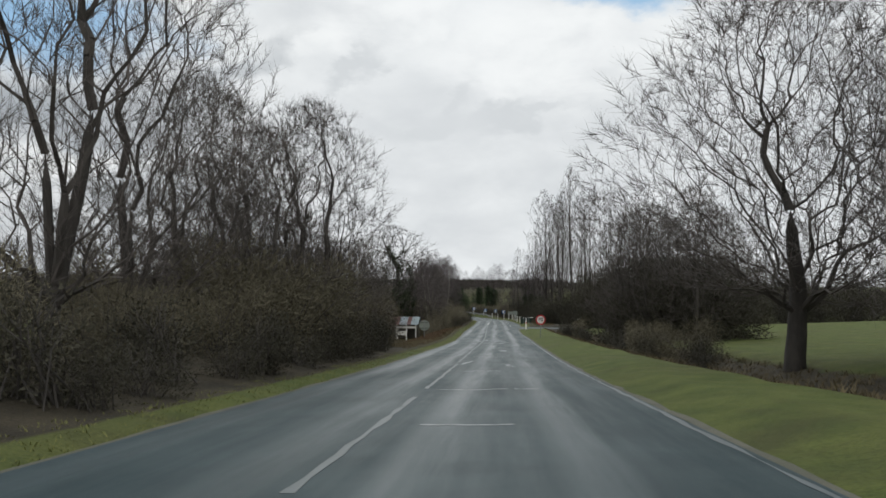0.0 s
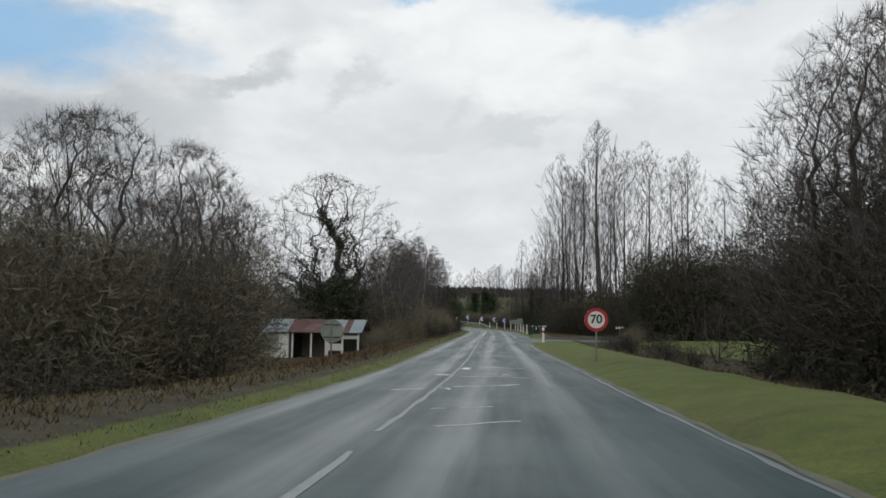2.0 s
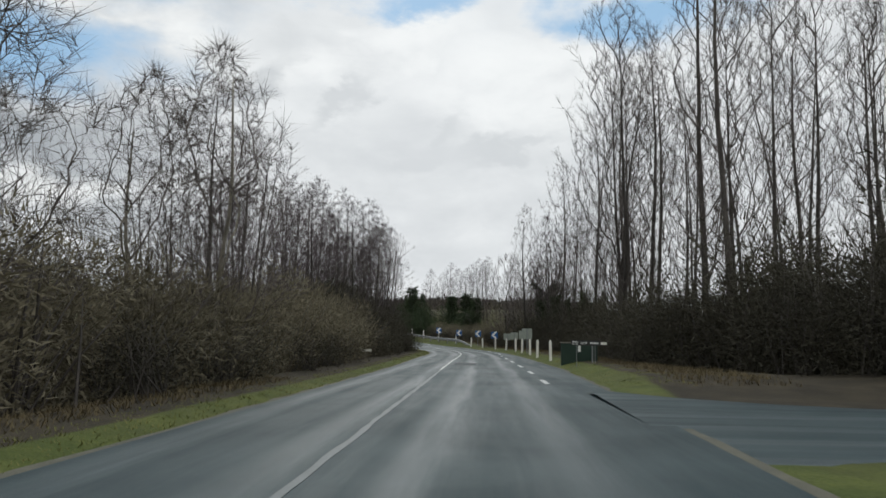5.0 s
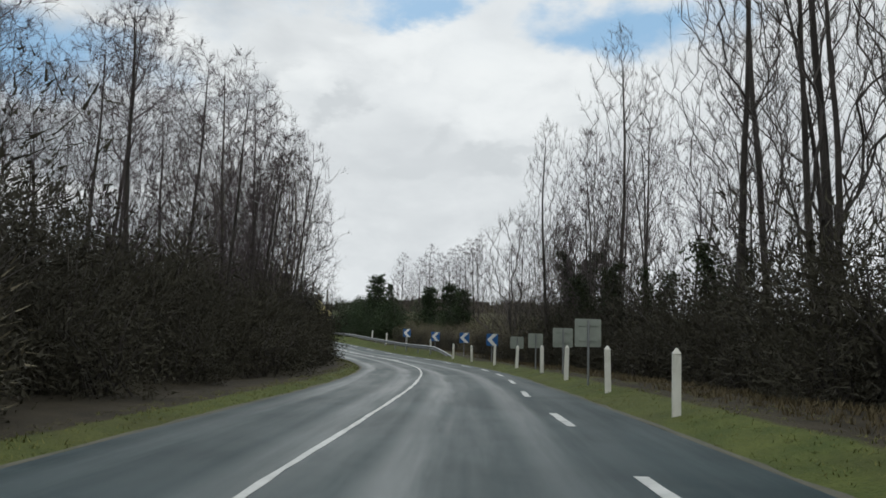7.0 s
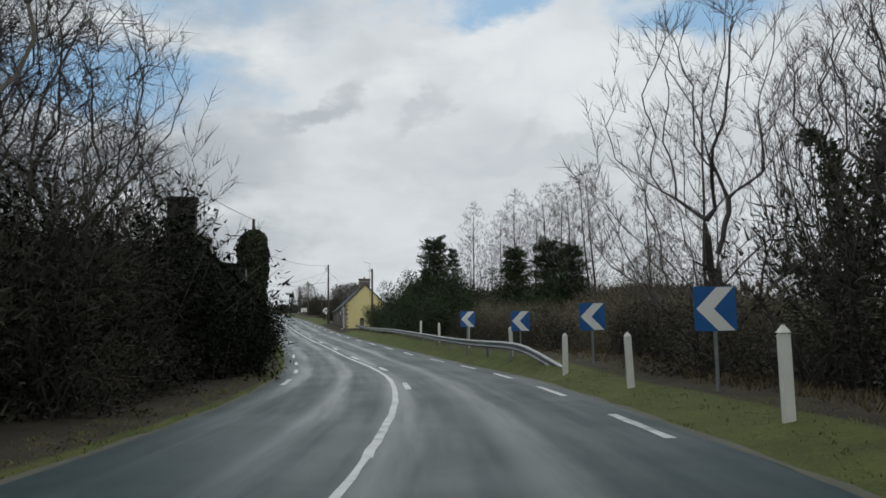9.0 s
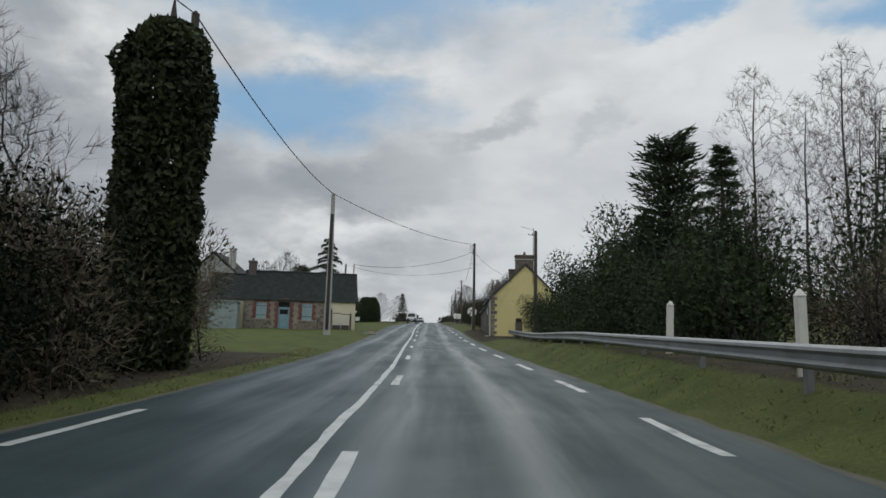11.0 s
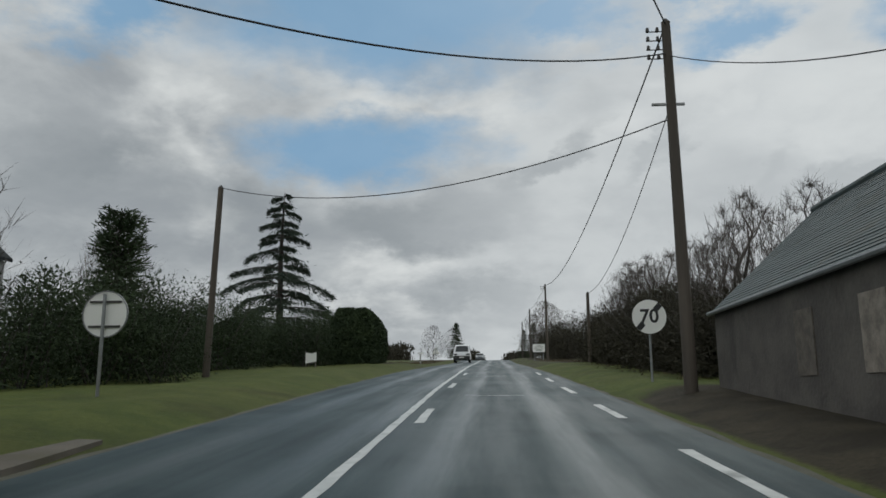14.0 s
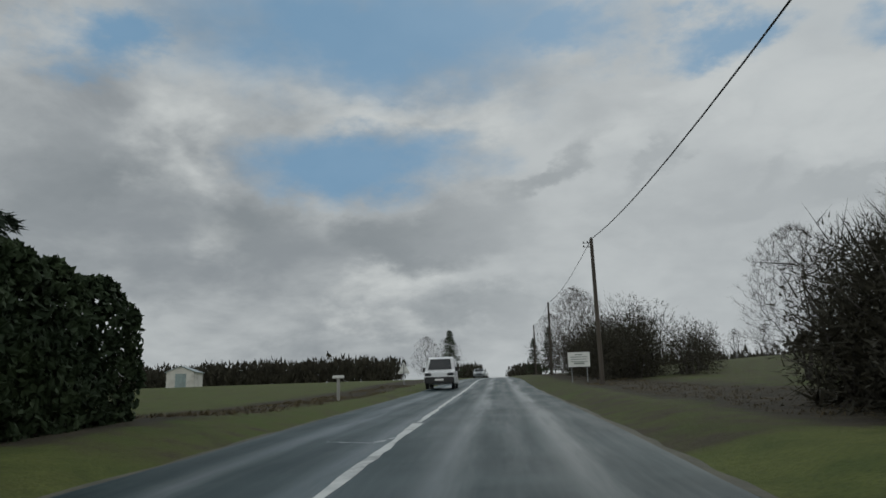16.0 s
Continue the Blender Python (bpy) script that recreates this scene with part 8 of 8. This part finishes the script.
def grey_house():
    """Two-storey house far behind the lawn."""
    t = thing("grey_house", "two-storey house with grey gable over a white ground floor", "house", m=stand(275.2, -31.9, -2))
    W, L, E, R = 6.2, 8.5, 5.6, 9.0
    b = box(0, W, 0, L, -0.3, 4.9)
    part("ground_storey", b, PALE_RENDER, t, "white rendered ground floor")
    part("gable_wall", prism([(-0.02, 4.9), (W + 0.02, 4.9), (W + 0.02, E), (W / 2, R - 0.05), (-0.02, E)], L), GREY_RENDER, t, "grey upper gable")
    turn = Matrix.Translation((0, L, 0)) @ Matrix.Rotation(radians(-90), 4, "Z")
    roof(t, L, W, E, R, SLATE, turn, 0.2)
    chimney(t, W / 2, 0.5, 0.95, 0.6, R - 0.5, R + 0.7, CONCRETE, Matrix.Identity(4), 0)
    part("rear_wing", prism([(W, -0.3), (W + 5.0, -0.3), (W + 5.0, 5.0), (W + 2.5, 7.2), (W, 5.0)], 6.0, start=2.0), GREY_RENDER, t)
    part("wing_roof", prism([(W - 0.2, 5.0), (W + 2.5, 7.35), (W + 5.2, 5.0), (W + 5.2, 5.15), (W + 2.5, 7.5), (W - 0.2, 5.15)], 6.3, start=1.9), SLATE, t)
    chimney(t, W + 4.4, 2.4, 0.6, 0.6, 5.0, 7.9, CONCRETE, Matrix.Identity(4), 1)
    part("window", box(W * 0.42, W * 0.62, -0.06, -0.02, 5.5, 6.7), SIGN_WHITE, t, "white shuttered gable window")
    part("window", box(0.9, 2.3, -0.04, 0.0, 2.3, 3.9), GARAGE, t, "wide ground floor window")
    a = part("antenna_mast", rod((W / 2, 0.4, R), (W / 2, 0.4, R + 2.6), 0.025, sides=6), STEEL, t)
    part("antenna_boom", rod((W / 2 - 0.9, 0.4, R + 2.3), (W / 2 + 0.9, 0.4, R + 2.3), 0.02, sides=6), STEEL, a)
    h = thing("garden_hut", "small grey hut with a flat roof behind the lawn", "shed", m=stand(256.8, -20.5, 0))
    part("wall", box(-1.6, 1.6, 0, 2.2, -0.3, 2.1), DARK_STONE, h)
    part("roof", prism([(-1.9, 2.1), (1.9, 2.25), (1.9, 2.35), (-1.9, 2.2)], 2.6, start=-0.2), CONCRETE, h)


def old_shed():
    """Derelict low shed with a corrugated roof of mixed rusty and blue-grey sheets."""
    m = stand(89.8, -10.0, -2)
    m.translation.z = profile(89.6) - 0.32
    m = m @ Matrix.Diagonal((0.80, 1, 1, 1))
    t = thing("derelict_shed", "derelict white shed with rusty corrugated iron roof", "shed", m=m)
    L, E, R, D = 9.6, 1.02, 1.92, 3.0
    # local x to the left is negative; the open front faces -y
    part("front_wall", box(-L, -6.6, 0, 0.2, -0.9, E - 0.05, 0.01), WHITE, t, "peeling white front wall")
    part("front_panel", box(-8.55, -7.5, -0.015, 0.0, -0.5, E - 0.2), CONCRETE, t)
    part("back_wall", box(-L, 0, D - 0.2, D, -0.9, E), TIMBER, t)
    part("side_wall", box(-L, -L + 0.2, 0.2, D - 0.2, -0.9, E), WHITE, t)
    part("side_wall", box(-0.2, 0, 0.2, D - 0.2, -0.9, E), SHADE_WALL, t, "dark end wall")
    part("partition", box(-6.6, -6.4, 0.2, D - 0.2, -0.9, E), BLACK, t)
    for x, w in ((-6.25, 0.14), (-4.5, 0.14), (-3.05, 0.3), (-1.6, 0.16), (-0.15, 0.16)):
        part("post", box(x - w / 2, x + w / 2, 0.0, 0.16, -0.9, E, 0.01), WHITE if w < 0.2 else PALE_RENDER, t)
    part("front_board", box(-3.0, -0.2, 0.02, 0.06, 0.55, 0.8), PALE_RENDER, t)
    part("front_board", box(-2.9, -1.7, 0.02, 0.06, -0.3, 0.2), PALE_RENDER, t)
    part("beam", box(-6.5, -0.05, 0.02, 0.14, E - 0.12, E), TIMBER, t)
    edges = [(-10.0, -8.3, TIN), (-8.3, -6.6, TIN), (-6.6, -5.1, RUST), (-5.1, -3.6, RUST), (-3.6, -2.7, RUST), (-2.7, -2.05, TIN), (-2.05, -1.5, TIN), (-1.5, -0.9, RUST), (-0.9, 0.25, TIN)]
    for k, (a, b, mat) in enumerate(edges):
        n = max(4, int((b - a) / 0.06))
        verts, faces = [], []
        for i in range(n + 1):
            x = a + (b - a) * i / n
            w = 0.018 * math.cos(i * math.pi / 1.0)
            for y, z in ((-0.28, E - 0.02), (D / 2, R), (D + 0.25, E)):
                verts.append((x, y, z + w + 0.006 * (k % 3)))
        off = len(verts)
        verts += [(x, y, z - 0.012) for x, y, z in verts]
        for i in range(n):
            for c in range(2):
                q = (i * 3 + c, i * 3 + 3 + c, i * 3 + 4 + c, i * 3 + 1 + c)
                faces += [q, tuple(v + off for v in q[::-1])]
            faces += [(i * 3, i * 3 + off, i * 3 + 3 + off, i * 3 + 3), (i * 3 + 2, i * 3 + 5, i * 3 + 5 + off, i * 3 + 2 + off)]
        part("roof_sheet", from_lists("roof_sheet", verts, faces, mat), None, t, "rusty corrugated sheet" if mat is RUST else "blue-grey corrugated sheet")
    s = thing("water_tank", "small white tank beside the shed", "tank", m=stand(90.6, -20.6, 0, 0.0))
    part("body", box(-0.5, 0.5, -0.4, 0.4, 0.0, 1.5, 0.08), WHITE, s)
    part("lid", box(-0.55, 0.55, -0.45, 0.45, 1.5, 1.62, 0.03), IRON, s)


def far_barn():
    """Small pale barn in the field, far off."""
    t = thing("field_barn", "small pale grey barn with a low pitched roof in the field", "barn", m=stand(400, -47.5, 8))
    walls = part("wall", prism([(-2.0, -0.4), (2.0, -0.4), (2.0, 2.2), (0, 3.0), (-2.0, 2.2)], 5.2, start=-2.6), PALE_RENDER, t)
    for a in (-1, 1):
        part("roof", prism([(0, 3.0), (a * 2.25, 2.1), (a * 2.25, 2.2), (0, 3.1)], 5.6, start=-2.8), TIN, t, "grey sheet roof")
    part("door", box(-0.7, 0.9, -2.64, -2.6, -0.1, 1.9), GARAGE, t, "grey sliding door")


far_barn()


def wheel(v, x, y, r):
    w = part("wheel", rod((x - 0.1, y, r), (x + 0.1, y, r), r, sides=24), RUBBER, v)
    part("rim", rod((x - 0.105, y, r), (x + 0.105, y, r), r * 0.62, sides=18), STEEL, w)


def van(s, o):
    t = thing("white_van", "white panel van driving towards the camera", "van", m=stand(s, o, 180))
    m = t.matrix_basis.copy()
    m.translation.z = profile(s)
    t.matrix_basis = m
    # local y points ahead of the van; profile along y, extruded across x
    prof = [(-2.3, 0.32), (2.25, 0.30), (2.38, 0.62), (2.28, 0.95), (1.72, 1.12), (0.95, 1.88), (0.55, 1.97), (-2.15, 1.97), (-2.32, 1.8)]
    b = prism(prof, 1.86, start=-0.93, bevel=0.05)
    bmesh.ops.transform(b, matrix=Matrix(((0, 1, 0, 0), (1, 0, 0, 0), (0, 0, 1, 0), (0, 0, 0, 1))), verts=b.verts)
    for v in b.verts:
        v.co.x *= 1 - 0.16 * smooth(v.co.z, 1.0, 2.0)
    bmesh.ops.recalc_face_normals(b, faces=b.faces[:])
    body = part("body", b, VAN_PAINT, t)
    part("windscreen", prism([(-0.72, 0), (0.72, 0), (0.62, 0.95), (-0.62, 0.95)], 0.01), GLASS, body, "dark windscreen", Matrix.Translation((0, 1.72, 1.16)) @ Matrix.Rotation(radians(46.5), 4, "X"))
    part("bumper", box(-0.9, 0.9, 2.2, 2.42, 0.28, 0.68, 0.05), BLACK, body, "black bumper")
    for x in (-0.68, 0.68):
        part("headlight", box(x - 0.2, x + 0.2, 2.22, 2.36, 0.72, 0.92, 0.03), GLASS, body)
        part("mirror", box(x * 1.45 - 0.1, x * 1.45 + 0.1, 1.2, 1.32, 1.05, 1.3, 0.03), BLACK, body)
    part("number_plate", box(-0.26, 0.26, 2.42, 2.43, 0.46, 0.57), SIGN_WHITE, body)
    for x in (-0.8, 0.8):
        for y in (-1.5, 1.45):
            wheel(t, x, y, 0.32)


def car(s, o, mat, label):
    t = thing("car", label, "car", "oncoming cars", m=stand(s, o, 180))
    m = t.matrix_basis.copy()
    m.translation.z = profile(s)
    t.matrix_basis = m
    swap = Matrix(((0, 1, 0, 0), (1, 0, 0, 0), (0, 0, 1, 0), (0, 0, 0, 1)))
    b = prism([(-2.0, 0.3), (2.05, 0.28), (2.1, 0.6), (1.95, 0.82), (1.0, 0.95), (0.3, 1.42), (-1.1, 1.46), (-1.85, 1.0), (-2.05, 0.85)], 1.7, start=-0.85, bevel=0.05)
    bmesh.ops.transform(b, matrix=swap, verts=b.verts)
    for v in b.verts:
        v.co.x *= 1 - 0.2 * smooth(v.co.z, 0.85, 1.45)
    bmesh.ops.recalc_face_normals(b, faces=b.faces[:])
    body = part("body", b, mat, t)
    part("windscreen", prism([(-0.66, 0), (0.66, 0), (0.56, 0.7), (-0.56, 0.7)], 0.01), GLASS, body, "dark windscreen", Matrix.Translation((0, 1.0, 0.97)) @ Matrix.Rotation(radians(56), 4, "X"))
    for x in (-0.62, 0.62):
        part("headlight", box(x - 0.18, x + 0.18, 1.93, 2.07, 0.62, 0.78, 0.02), SIGN_WHITE, body)
    part("grille", box(-0.4, 0.4, 2.04, 2.1, 0.42, 0.6), BLACK, body)
    for x in (-0.74, 0.74):
        for y in (-1.3, 1.3):
            wheel(t, x, y, 0.3)


MAST_TOP, YELLOW_CHIMNEY = Vector(), Vector()
old_shed()
left_longhouse()
yellow_house()
grey_house()
white_house()
poles_and_cables()
van(337.0, -3.6)
car(402.0, -2.9, CAR_GREY, "silver car driving towards the camera")
car(425.0, -2.9, VAN_PAINT, "white car following far behind")
